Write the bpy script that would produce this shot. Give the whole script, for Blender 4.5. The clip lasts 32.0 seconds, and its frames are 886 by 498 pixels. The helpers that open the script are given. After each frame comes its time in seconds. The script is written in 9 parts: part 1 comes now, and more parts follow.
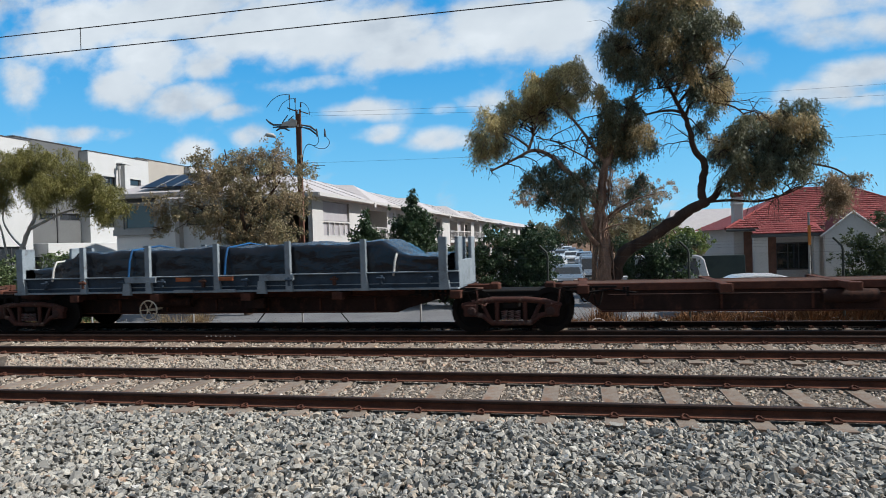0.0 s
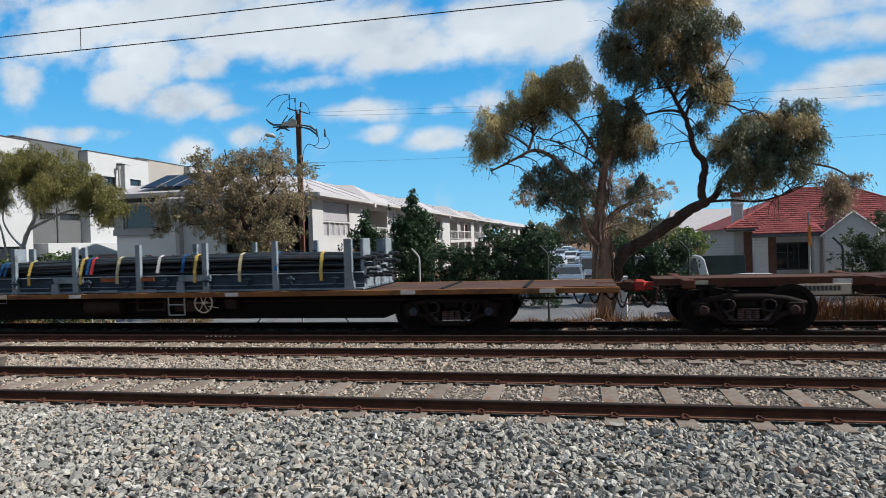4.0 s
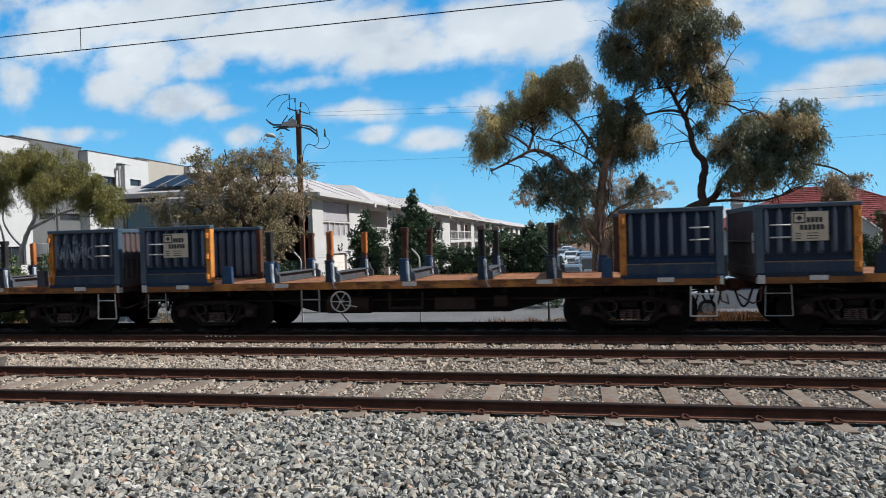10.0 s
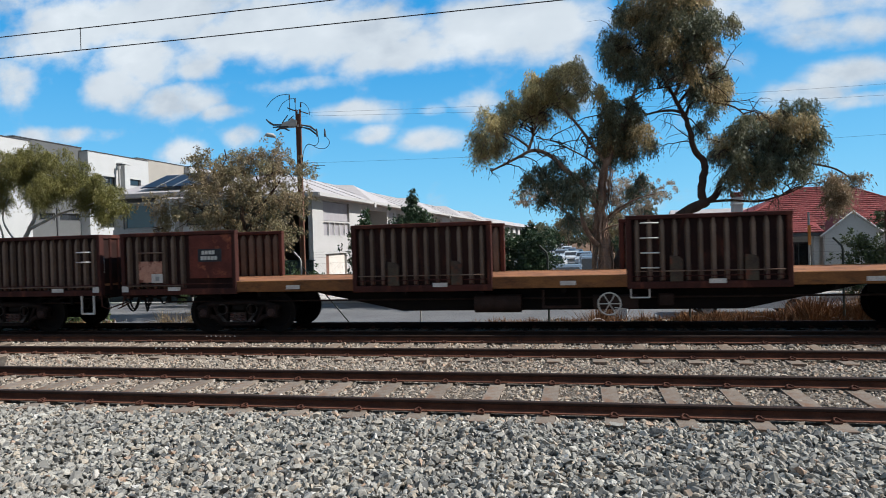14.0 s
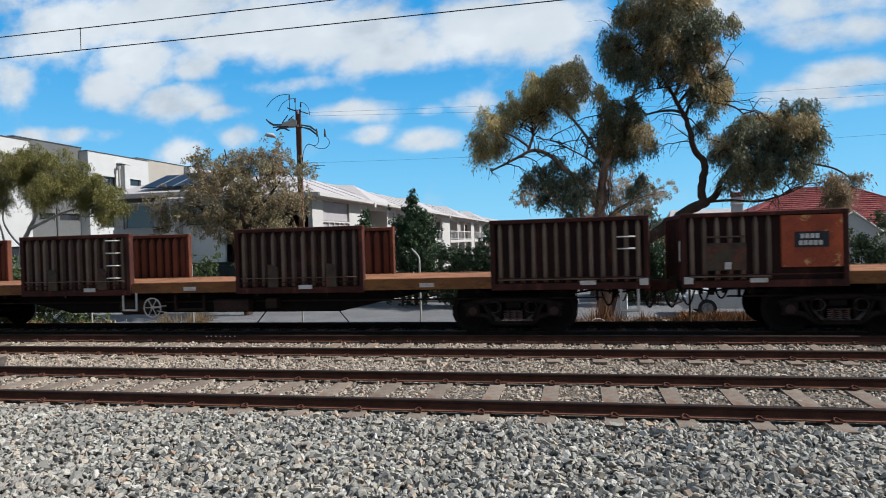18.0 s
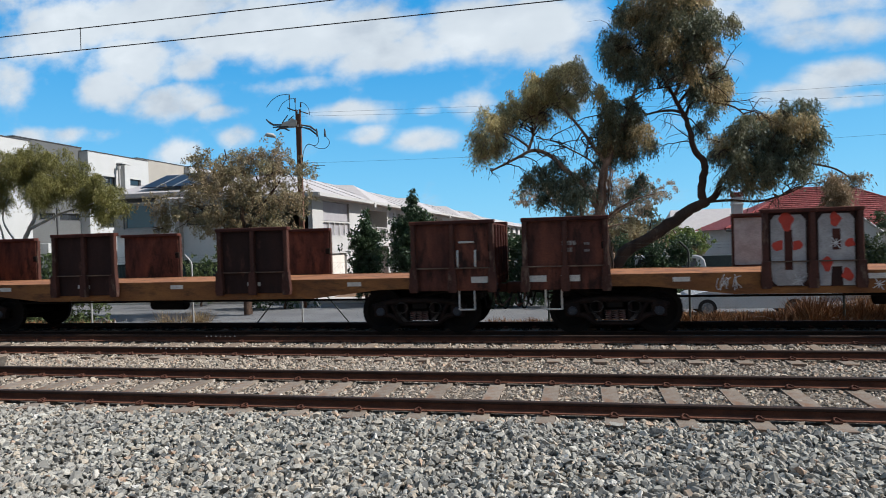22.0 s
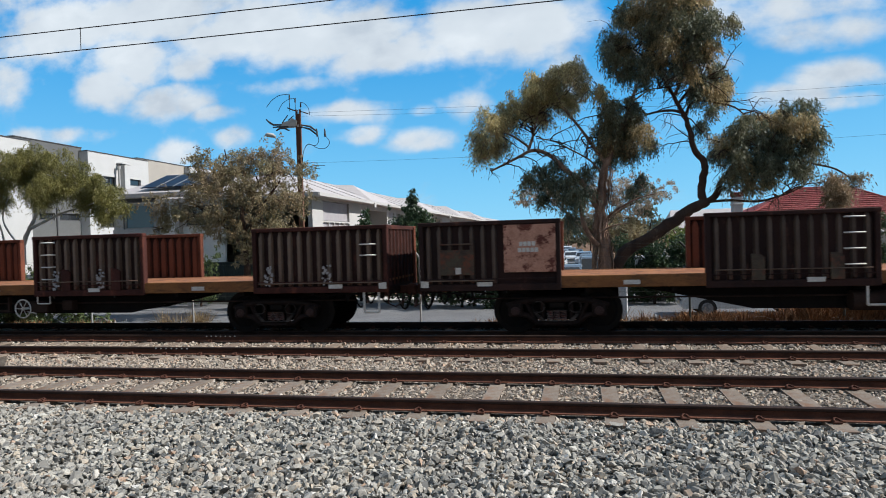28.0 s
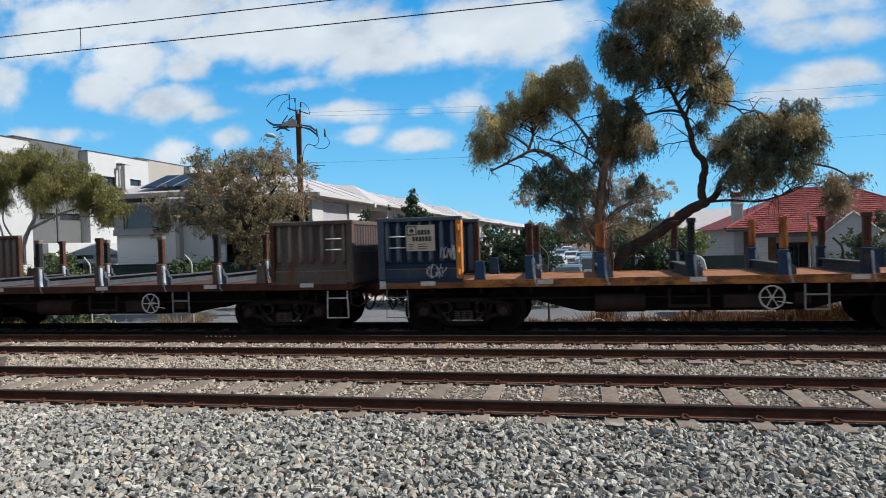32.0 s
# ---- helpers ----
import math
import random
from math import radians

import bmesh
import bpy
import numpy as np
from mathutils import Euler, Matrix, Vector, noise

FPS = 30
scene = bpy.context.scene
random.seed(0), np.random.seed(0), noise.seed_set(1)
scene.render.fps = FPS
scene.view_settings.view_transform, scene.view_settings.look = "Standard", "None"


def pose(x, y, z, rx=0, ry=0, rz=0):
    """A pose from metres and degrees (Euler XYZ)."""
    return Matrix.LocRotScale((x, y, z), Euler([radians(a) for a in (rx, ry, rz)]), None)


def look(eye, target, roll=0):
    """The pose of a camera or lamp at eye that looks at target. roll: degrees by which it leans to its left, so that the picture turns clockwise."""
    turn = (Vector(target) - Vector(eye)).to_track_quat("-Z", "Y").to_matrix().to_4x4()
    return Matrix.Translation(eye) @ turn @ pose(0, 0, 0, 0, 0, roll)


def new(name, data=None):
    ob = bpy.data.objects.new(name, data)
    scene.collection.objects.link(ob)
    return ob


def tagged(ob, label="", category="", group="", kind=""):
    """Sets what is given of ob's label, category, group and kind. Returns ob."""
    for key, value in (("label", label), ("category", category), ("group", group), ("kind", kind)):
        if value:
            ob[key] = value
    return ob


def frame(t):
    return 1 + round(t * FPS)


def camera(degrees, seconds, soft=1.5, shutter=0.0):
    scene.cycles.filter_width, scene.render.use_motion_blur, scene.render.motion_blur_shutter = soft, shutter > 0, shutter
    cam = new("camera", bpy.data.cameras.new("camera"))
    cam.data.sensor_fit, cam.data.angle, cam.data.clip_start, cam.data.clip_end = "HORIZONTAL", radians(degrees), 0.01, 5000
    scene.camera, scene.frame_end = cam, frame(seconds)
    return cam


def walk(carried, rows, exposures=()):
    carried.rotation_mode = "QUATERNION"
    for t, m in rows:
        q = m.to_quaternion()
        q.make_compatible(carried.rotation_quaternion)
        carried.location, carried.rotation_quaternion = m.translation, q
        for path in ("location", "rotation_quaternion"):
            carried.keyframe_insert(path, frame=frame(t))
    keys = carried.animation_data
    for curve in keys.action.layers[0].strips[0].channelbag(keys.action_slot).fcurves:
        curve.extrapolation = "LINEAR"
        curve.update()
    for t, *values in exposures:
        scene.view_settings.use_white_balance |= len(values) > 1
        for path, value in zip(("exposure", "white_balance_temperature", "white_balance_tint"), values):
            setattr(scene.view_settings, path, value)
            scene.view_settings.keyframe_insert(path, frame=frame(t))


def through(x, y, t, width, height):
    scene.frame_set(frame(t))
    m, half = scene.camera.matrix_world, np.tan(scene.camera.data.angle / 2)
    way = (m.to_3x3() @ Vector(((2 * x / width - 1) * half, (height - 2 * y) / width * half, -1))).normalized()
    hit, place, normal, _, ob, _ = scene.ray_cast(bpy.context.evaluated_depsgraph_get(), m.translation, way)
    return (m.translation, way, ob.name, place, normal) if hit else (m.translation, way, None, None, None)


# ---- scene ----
EYE = Vector((0.0, 0.0, 2.009))
YAW, PITCH, ROLL = radians(-11.975), radians(-0.737), -1.696
AHEAD = Vector((math.sin(YAW) * math.cos(PITCH), math.cos(YAW) * math.cos(PITCH), math.sin(PITCH)))

cam = camera(68.57, 32.0, soft=0.95, shutter=0.12)
STAND = look(EYE, EYE + AHEAD * 10, ROLL)
walk(cam, [(0.0, STAND), (32.0, STAND)], exposures=[(0.0, 0.425, 6090, 9), (9.0, 0.44, 6090, 9), (32.0, 0.46, 6090, 9)])

# ---- daylight ----
SUN_DIR = Vector((1.15, 0.10, 1.0)).normalized()      # towards the sun: along the line, a little beyond it
world = bpy.data.worlds.new("sky")
scene.world = world
world.use_nodes = True
wn = world.node_tree
sky = wn.nodes.new("ShaderNodeTexSky")
sky.sky_type = 'NISHITA'
sky.sun_disc = False
sky.sun_elevation = math.asin(SUN_DIR.z)
sky.sun_rotation = math.atan2(SUN_DIR.x, SUN_DIR.y)
sky.air_density, sky.dust_density, sky.ozone_density = 1.0, 0.15, 2.0
haze = wn.nodes.new("ShaderNodeMix")                   # the moist blue of a showery day
haze.data_type = 'RGBA'
haze.inputs[0].default_value = 0.8
wn.nodes["Background"].inputs["Strength"].default_value = 0.065
wn.links.new(sky.outputs[0], haze.inputs[6])
blue = wn.nodes.new("ShaderNodeMix")                   # paler towards the horizon
blue.data_type = 'RGBA'
blue.inputs[6].default_value, blue.inputs[7].default_value = (2.6, 7.6, 11.2, 1), (0.3, 4.3, 9.4, 1)
rise = wn.nodes.new("ShaderNodeMapRange")
rise.inputs["From Min"].default_value, rise.inputs["From Max"].default_value = 0.03, 0.30
wn.links.new(rise.outputs[0], blue.inputs[0])
wn.links.new(blue.outputs[2], haze.inputs[7])
# broken grey-white cloud added out of view as fill, overhead and behind; ahead of the camera the drifting sheet takes
# over
way = wn.nodes.new("ShaderNodeTexCoord")
puff = wn.nodes.new("ShaderNodeTexNoise")
puff.inputs["Scale"].default_value, puff.inputs["Detail"].default_value = 2.2, 6
wn.links.new(way.outputs["Generated"], puff.inputs["Vector"])
cover = wn.nodes.new("ShaderNodeMapRange")
cover.inputs["From Min"].default_value, cover.inputs["From Max"].default_value = 0.40, 0.55
wn.links.new(puff.outputs["Fac"], cover.inputs["Value"])
split = wn.nodes.new("ShaderNodeSeparateXYZ")
wn.links.new(way.outputs["Generated"], split.inputs[0])
wn.links.new(split.outputs["Z"], rise.inputs["Value"])
back = wn.nodes.new("ShaderNodeMapRange")
back.inputs["From Min"].default_value, back.inputs["From Max"].default_value = 0.62, 0.42
wn.links.new(split.outputs["Y"], back.inputs["Value"])
both = wn.nodes.new("ShaderNodeMath")
both.operation = 'MULTIPLY'
wn.links.new(cover.outputs[0], both.inputs[0])
wn.links.new(back.outputs[0], both.inputs[1])
cloudy = wn.nodes.new("ShaderNodeMix")
cloudy.data_type = 'RGBA'
cloudy.inputs[7].default_value = (4.6, 4.3, 4.05, 1)
wn.links.new(both.outputs[0], cloudy.inputs[0])
wn.links.new(haze.outputs[2], cloudy.inputs[6])
wn.links.new(cloudy.outputs[2], wn.nodes["Background"].inputs["Color"])

sun = new("sun", bpy.data.lights.new("sun", 'SUN'))
sun.data.energy, sun.data.angle, sun.data.color = 4.7, radians(0.53), (1.0, 0.93, 0.84)
sun.matrix_world = look(SUN_DIR * 200, (0, 0, 0))


# ---- materials ----
def nodes_of(name):
    m = bpy.data.materials.new(name)
    m.use_nodes = True
    nt = m.node_tree
    return m, nt, nt.nodes["Principled BSDF"]


def noise_node(nt, co, scale, detail=4, rough=0.6, stretch=None):
    if stretch:
        mp = nt.nodes.new("ShaderNodeMapping")
        mp.inputs["Scale"].default_value = stretch
        nt.links.new(co, mp.inputs["Vector"])
        co = mp.outputs[0]
    n = nt.nodes.new("ShaderNodeTexNoise")
    n.inputs["Scale"].default_value = scale
    n.inputs["Detail"].default_value = detail
    n.inputs["Roughness"].default_value = rough
    nt.links.new(co, n.inputs["Vector"])
    return n.outputs["Fac"]


def ramp(nt, fac, lo, hi):
    r = nt.nodes.new("ShaderNodeMapRange")
    r.inputs["From Min"].default_value, r.inputs["From Max"].default_value = lo, hi
    nt.links.new(fac, r.inputs["Value"])
    return r.outputs[0]


def mixed(nt, fac, a, b):
    """A colour mix; a and b are colours or sockets."""
    x = nt.nodes.new("ShaderNodeMix")
    x.data_type = 'RGBA'
    if fac is None:
        x.inputs[0].default_value = 0.5
    elif isinstance(fac, float):
        x.inputs[0].default_value = fac
    else:
        nt.links.new(fac, x.inputs[0])
    for k, c in ((6, a), (7, b)):
        if isinstance(c, tuple):
            x.inputs[k].default_value = (*c, 1)
        else:
            nt.links.new(c, x.inputs[k])
    return x.outputs[2]


def surf(name, c1, c2, rough=0.7, scale=2.0, fine=40.0, bump=0.25, metal=0.0, wear=None, wear_at=(0.55, 0.7), wear_scale=3.0,
         stretch=None, vary=0.0, coord="Object", bump_dist=0.01, island=0.0):
    """Two mixed colours at two scales, a wear colour in patches of its own, fine relief; vary: from object to object."""
    m, nt, b = nodes_of(name)
    tc = nt.nodes.new("ShaderNodeTexCoord")
    co = tc.outputs[coord]
    big = noise_node(nt, co, scale, 5, 0.6, stretch)
    small = noise_node(nt, co, fine, 3, 0.7)
    c = mixed(nt, ramp(nt, big, 0.35, 0.65), c1, c2)
    grain = nt.nodes.new("ShaderNodeMapRange")
    grain.inputs["From Min"].default_value, grain.inputs["From Max"].default_value = 0.3, 0.7
    grain.inputs["To Min"].default_value, grain.inputs["To Max"].default_value = 0.82, 1.18
    nt.links.new(small, grain.inputs["Value"])
    mul = nt.nodes.new("ShaderNodeVectorMath")
    mul.operation = 'SCALE'
    nt.links.new(c, mul.inputs[0])
    nt.links.new(grain.outputs[0], mul.inputs["Scale"])
    c = mul.outputs[0]
    if wear:
        w = noise_node(nt, co, wear_scale, 8, 0.72, stretch)
        c = mixed(nt, ramp(nt, w, *wear_at), c, wear)
    if vary or island:
        src = nt.nodes.new("ShaderNodeObjectInfo").outputs["Random"] if vary else nt.nodes.new("ShaderNodeNewGeometry").outputs["Random Per Island"]
        amount = vary or island
        v = nt.nodes.new("ShaderNodeMapRange")
        v.inputs["To Min"].default_value, v.inputs["To Max"].default_value = 1 - amount, 1 + amount
        nt.links.new(src, v.inputs["Value"])
        mul2 = nt.nodes.new("ShaderNodeVectorMath")
        mul2.operation = 'SCALE'
        nt.links.new(c, mul2.inputs[0])
        nt.links.new(v.outputs[0], mul2.inputs["Scale"])
        c = mul2.outputs[0]
    nt.links.new(c, b.inputs["Base Color"])
    b.inputs["Metallic"].default_value = metal
    b.inputs["Specular IOR Level"].default_value = 0.12 if rough > 0.5 else 0.4
    rr = nt.nodes.new("ShaderNodeMapRange")
    rr.inputs["To Min"].default_value, rr.inputs["To Max"].default_value = max(0.05, rough - 0.12), min(1, rough + 0.12)
    nt.links.new(big, rr.inputs["Value"])
    nt.links.new(rr.outputs[0], b.inputs["Roughness"])
    if bump:
        bp = nt.nodes.new("ShaderNodeBump")
        bp.inputs["Strength"].default_value = bump
        bp.inputs["Distance"].default_value = bump_dist
        nt.links.new(small, bp.inputs["Height"])
        nt.links.new(bp.outputs[0], b.inputs["Normal"])
    return m


RUST = (0.12, 0.045, 0.022)
M = {
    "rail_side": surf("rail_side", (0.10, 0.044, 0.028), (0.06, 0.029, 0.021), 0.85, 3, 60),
    "rail_foot": surf("rail_foot", (0.18, 0.078, 0.048), (0.12, 0.054, 0.036), 0.9, 3, 60, wear=(0.09, 0.045, 0.034), wear_at=(0.52, 0.7)),
    # far track's rails: the train's shade is put into this colour
    "rail_shaded": surf("rail_shaded", (0.03, 0.018, 0.014), (0.018, 0.013, 0.011), 0.8, 3, 60),
    "rail_head_shaded": surf("rail_head_shaded", (0.045, 0.027, 0.021), (0.028, 0.019, 0.016), 0.6, 3, 60, metal=0.2),
    "sleeper": surf("sleeper", (0.235, 0.195, 0.158), (0.18, 0.142, 0.112), 0.9, 3, 50, 0.4, wear=(0.19, 0.10, 0.06), wear_at=(0.52, 0.72), vary=0.12),
    "clip": surf("clip", (0.10, 0.042, 0.028), (0.06, 0.028, 0.02), 0.85, 8, 60),
    # bed kept dark so that gaps between stones read as shade
    "ballast_bed": surf("ballast_bed", (0.05, 0.046, 0.041), (0.03, 0.028, 0.025), 0.95, 1.2, 22, 1.0, bump_dist=0.04),
    "ballast_dust": surf("ballast_dust", (0.15, 0.122, 0.095), (0.10, 0.08, 0.064), 0.95, 1.5, 30, 1.0, wear=(0.06, 0.05, 0.042), wear_at=(0.5, 0.66), wear_scale=14, bump_dist=0.03),
    "black_steel": surf("black_steel", (0.008, 0.007, 0.007), (0.014, 0.011, 0.009), 0.85, 3, 40, wear=(0.045, 0.026, 0.017), wear_at=(0.64, 0.8)),
    "rust_frame": surf("rust_frame", (0.10, 0.04, 0.026), (0.06, 0.027, 0.02), 0.8, 2, 40, wear=(0.035, 0.02, 0.016), wear_at=(0.52, 0.7)),
    "deck_brown": surf("deck_brown", (0.10, 0.055, 0.04), (0.06, 0.036, 0.028), 0.9, 1.5, 30, wear=(0.16, 0.09, 0.06), wear_at=(0.58, 0.74)),
    "rack_web": surf("rack_web", (0.05, 0.07, 0.095), (0.035, 0.048, 0.066), 0.6, 3, 40, wear=(0.05, 0.05, 0.05), wear_at=(0.6, 0.76)),
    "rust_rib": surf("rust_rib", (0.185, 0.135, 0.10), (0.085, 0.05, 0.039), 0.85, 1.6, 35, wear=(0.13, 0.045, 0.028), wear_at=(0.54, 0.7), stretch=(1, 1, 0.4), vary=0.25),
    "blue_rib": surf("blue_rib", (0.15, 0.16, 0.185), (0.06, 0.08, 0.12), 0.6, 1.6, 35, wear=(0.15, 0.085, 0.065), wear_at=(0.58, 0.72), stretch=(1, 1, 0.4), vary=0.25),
    "grey_rib": surf("grey_rib", (0.22, 0.185, 0.155), (0.12, 0.095, 0.08), 0.8, 1.6, 35, wear=(0.14, 0.06, 0.035), wear_at=(0.5, 0.66), stretch=(1, 1, 0.4), vary=0.25),
    "rust_box": surf("rust_box", (0.078, 0.027, 0.021), (0.036, 0.016, 0.014), 0.8, 1.3, 35, wear=(0.15, 0.05, 0.03), wear_at=(0.54, 0.70), stretch=(1, 1, 0.35)),
    "rust_plate": surf("rust_plate", (0.15, 0.052, 0.033), (0.05, 0.021, 0.018), 0.65, 2.6, 35, 0.5, wear=(0.026, 0.014, 0.012), wear_at=(0.5, 0.62), wear_scale=3.5, stretch=(1, 1, 0.3)),
    # darker copies of the box colours: shade between the ribs, painted in
    "bay_rust_shaded": surf("bay_rust_shaded", (0.036, 0.016, 0.013), (0.02, 0.011, 0.01), 0.8, 1.3, 35, wear=(0.10, 0.034, 0.022), wear_at=(0.56, 0.72), stretch=(1, 1, 0.35)),
    "bay_blue_shaded": surf("bay_blue_shaded", (0.010, 0.021, 0.046), (0.016, 0.027, 0.048), 0.6, 2, 30, wear=(0.07, 0.04, 0.03), wear_at=(0.62, 0.74), stretch=(1, 1, 0.4)),
    "dark_rib": surf("dark_rib", (0.105, 0.078, 0.062), (0.05, 0.032, 0.026), 0.85, 1.6, 35, wear=(0.15, 0.055, 0.035), wear_at=(0.55, 0.72), stretch=(1, 1, 0.4), vary=0.2),
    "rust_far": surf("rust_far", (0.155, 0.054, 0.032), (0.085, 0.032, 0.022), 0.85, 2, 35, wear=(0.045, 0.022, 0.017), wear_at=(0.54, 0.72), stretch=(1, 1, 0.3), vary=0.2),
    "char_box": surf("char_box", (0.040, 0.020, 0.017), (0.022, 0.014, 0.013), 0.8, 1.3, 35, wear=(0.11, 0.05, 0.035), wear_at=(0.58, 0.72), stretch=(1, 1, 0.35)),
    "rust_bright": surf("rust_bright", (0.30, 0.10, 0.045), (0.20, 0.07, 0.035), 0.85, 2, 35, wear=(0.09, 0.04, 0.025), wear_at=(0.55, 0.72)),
    "rust_deck": surf("rust_deck", (0.32, 0.145, 0.07), (0.22, 0.095, 0.052), 0.9, 1.2, 30, wear=(0.11, 0.058, 0.038), wear_at=(0.5, 0.66)),
    "rust_sill": surf("rust_sill", (0.25, 0.115, 0.042), (0.16, 0.07, 0.032), 0.8, 1.6, 30, wear=(0.085, 0.042, 0.025), wear_at=(0.5, 0.68), stretch=(0.6, 1, 1.6)),
    "orange_sill": surf("orange_sill", (0.46, 0.20, 0.05), (0.30, 0.11, 0.035), 0.7, 2, 30, wear=(0.10, 0.045, 0.028), wear_at=(0.44, 0.60), stretch=(0.6, 1, 1.5)),
    "yellow_post": surf("yellow_post", (0.56, 0.23, 0.05), (0.42, 0.16, 0.04), 0.6, 3, 30, wear=(0.17, 0.065, 0.035), wear_at=(0.55, 0.68)),
    "orange_post": surf("orange_post", (0.47, 0.172, 0.05), (0.30, 0.098, 0.034), 0.65, 3, 30, wear=(0.13, 0.052, 0.03), wear_at=(0.50, 0.64), stretch=(1.5, 1, 0.4)),
    "blue_box": surf("blue_box", (0.015, 0.031, 0.068), (0.022, 0.038, 0.068), 0.55, 2, 30, wear=(0.10, 0.055, 0.04), wear_at=(0.62, 0.74), stretch=(1, 1, 0.4)),
    "slate_box": surf("slate_box", (0.022, 0.033, 0.053), (0.022, 0.029, 0.043), 0.6, 2, 30, wear=(0.11, 0.065, 0.045), wear_at=(0.6, 0.74), stretch=(1, 1, 0.4)),
    "light_blue_box": surf("light_blue_box", (0.035, 0.068, 0.13), (0.028, 0.05, 0.095), 0.55, 2, 30, wear=(0.16, 0.12, 0.10), wear_at=(0.6, 0.74)),
    "grey_box": surf("grey_box", (0.13, 0.105, 0.088), (0.075, 0.06, 0.052), 0.75, 2, 30, wear=(0.15, 0.06, 0.033), wear_at=(0.5, 0.66), stretch=(1, 1, 0.4)),
    "bearer_steel": surf("bearer_steel", (0.075, 0.085, 0.10), (0.05, 0.05, 0.055), 0.7, 3, 30, wear=(0.13, 0.06, 0.04), wear_at=(0.56, 0.7)),
    "gear_rust": surf("gear_rust", (0.085, 0.036, 0.027), (0.04, 0.02, 0.017), 0.7, 4, 30, wear=(0.18, 0.12, 0.09), wear_at=(0.56, 0.68), wear_scale=4, stretch=(1, 1, 0.3)),
    "spine_brown": surf("spine_brown", (0.045, 0.023, 0.018), (0.022, 0.014, 0.012), 0.8, 1.4, 30, wear=(0.10, 0.042, 0.026), wear_at=(0.54, 0.72), stretch=(1, 1, 0.6)),
    "gear_brown": surf("gear_brown", (0.042, 0.026, 0.021), (0.026, 0.017, 0.014), 0.8, 3, 30),
    "brown_post": surf("brown_post", (0.10, 0.045, 0.03), (0.055, 0.03, 0.024), 0.75, 3, 30, wear=(0.22, 0.09, 0.04), wear_at=(0.6, 0.72)),
    "black_post": surf("black_post", (0.02, 0.02, 0.022), (0.035, 0.032, 0.03), 0.65, 3, 30, wear=(0.10, 0.05, 0.03), wear_at=(0.62, 0.75)),
    "grey_steel": surf("grey_steel", (0.24, 0.275, 0.30), (0.17, 0.20, 0.225), 0.55, 3, 40, wear=(0.09, 0.07, 0.06), wear_at=(0.56, 0.74)),
    "white_paint": surf("white_paint", (0.62, 0.60, 0.56), (0.5, 0.47, 0.43), 0.6, 4, 40, wear=(0.25, 0.17, 0.12), wear_at=(0.58, 0.75)),
    "tarp": surf("tarp", (0.005, 0.006, 0.010), (0.008, 0.010, 0.015), 0.22, 1.2, 9, 0.7, bump_dist=0.03),
    "strap_blue": surf("strap_blue", (0.02, 0.10, 0.24), (0.02, 0.07, 0.17), 0.6, 5, 60),
    "strap_yellow": surf("strap_yellow", (0.62, 0.44, 0.10), (0.5, 0.36, 0.1), 0.6, 5, 60),
    "strap_white": surf("strap_white", (0.6, 0.58, 0.54), (0.5, 0.48, 0.45), 0.6, 5, 60),
    "strap_cream": surf("strap_cream", (0.52, 0.45, 0.27), (0.42, 0.36, 0.22), 0.6, 5, 60),
    "strap_red": surf("strap_red", (0.5, 0.05, 0.05), (0.4, 0.04, 0.04), 0.6, 5, 60),
    "bar_steel": surf("bar_steel", (0.05, 0.055, 0.06), (0.03, 0.032, 0.036), 0.5, 3, 50, metal=0.5, wear=(0.14, 0.06, 0.035), wear_at=(0.6, 0.75)),
    "cast_brown": surf("cast_brown", (0.022, 0.013, 0.011), (0.012, 0.009, 0.008), 0.75, 4, 40, wear=(0.075, 0.038, 0.028), wear_at=(0.58, 0.74)),
    "kick_blue": surf("kick_blue", (0.026, 0.045, 0.078), (0.05, 0.062, 0.082), 0.6, 3, 30, wear=(0.12, 0.11, 0.105), wear_at=(0.58, 0.74), wear_scale=4, stretch=(1, 1, 0.3)),
    "rail_blue": surf("rail_blue", (0.04, 0.066, 0.10), (0.065, 0.085, 0.105), 0.5, 3, 30, wear=(0.14, 0.12, 0.11), wear_at=(0.6, 0.74)),
    "end_grey": surf("end_grey", (0.115, 0.088, 0.084), (0.075, 0.062, 0.066), 0.75, 1.5, 30, wear=(0.15, 0.065, 0.045), wear_at=(0.54, 0.7), stretch=(1, 1, 0.35)),
    "worn_flange": surf("worn_flange", (0.42, 0.46, 0.50), (0.22, 0.26, 0.31), 0.5, 5, 40, wear=(0.10, 0.09, 0.09), wear_at=(0.54, 0.68), wear_scale=5),
    # pale tone of the bogie openings' edges imitates sun glints
    "worn_edge": surf("worn_edge", (0.085, 0.074, 0.068), (0.035, 0.03, 0.027), 0.6, 9, 60, wear=(0.012, 0.01, 0.009), wear_at=(0.46, 0.58), wear_scale=4),
    "pale_spring": surf("pale_spring", (0.20, 0.165, 0.155), (0.09, 0.06, 0.055), 0.6, 6, 60, wear=(0.16, 0.05, 0.04), wear_at=(0.5, 0.64), wear_scale=7),
    "axle_hub": surf("axle_hub", (0.06, 0.036, 0.032), (0.035, 0.022, 0.02), 0.7, 8, 60),
    "axle_blue": surf("axle_blue", (0.03, 0.036, 0.05), (0.018, 0.022, 0.03), 0.5, 8, 60),
    "wheel_tread": surf("wheel_tread", (0.30, 0.29, 0.28), (0.18, 0.17, 0.16), 0.35, 8, 60, metal=0.8),
    "rubber": surf("rubber", (0.015, 0.015, 0.015), (0.025, 0.024, 0.023), 0.6, 8, 60),
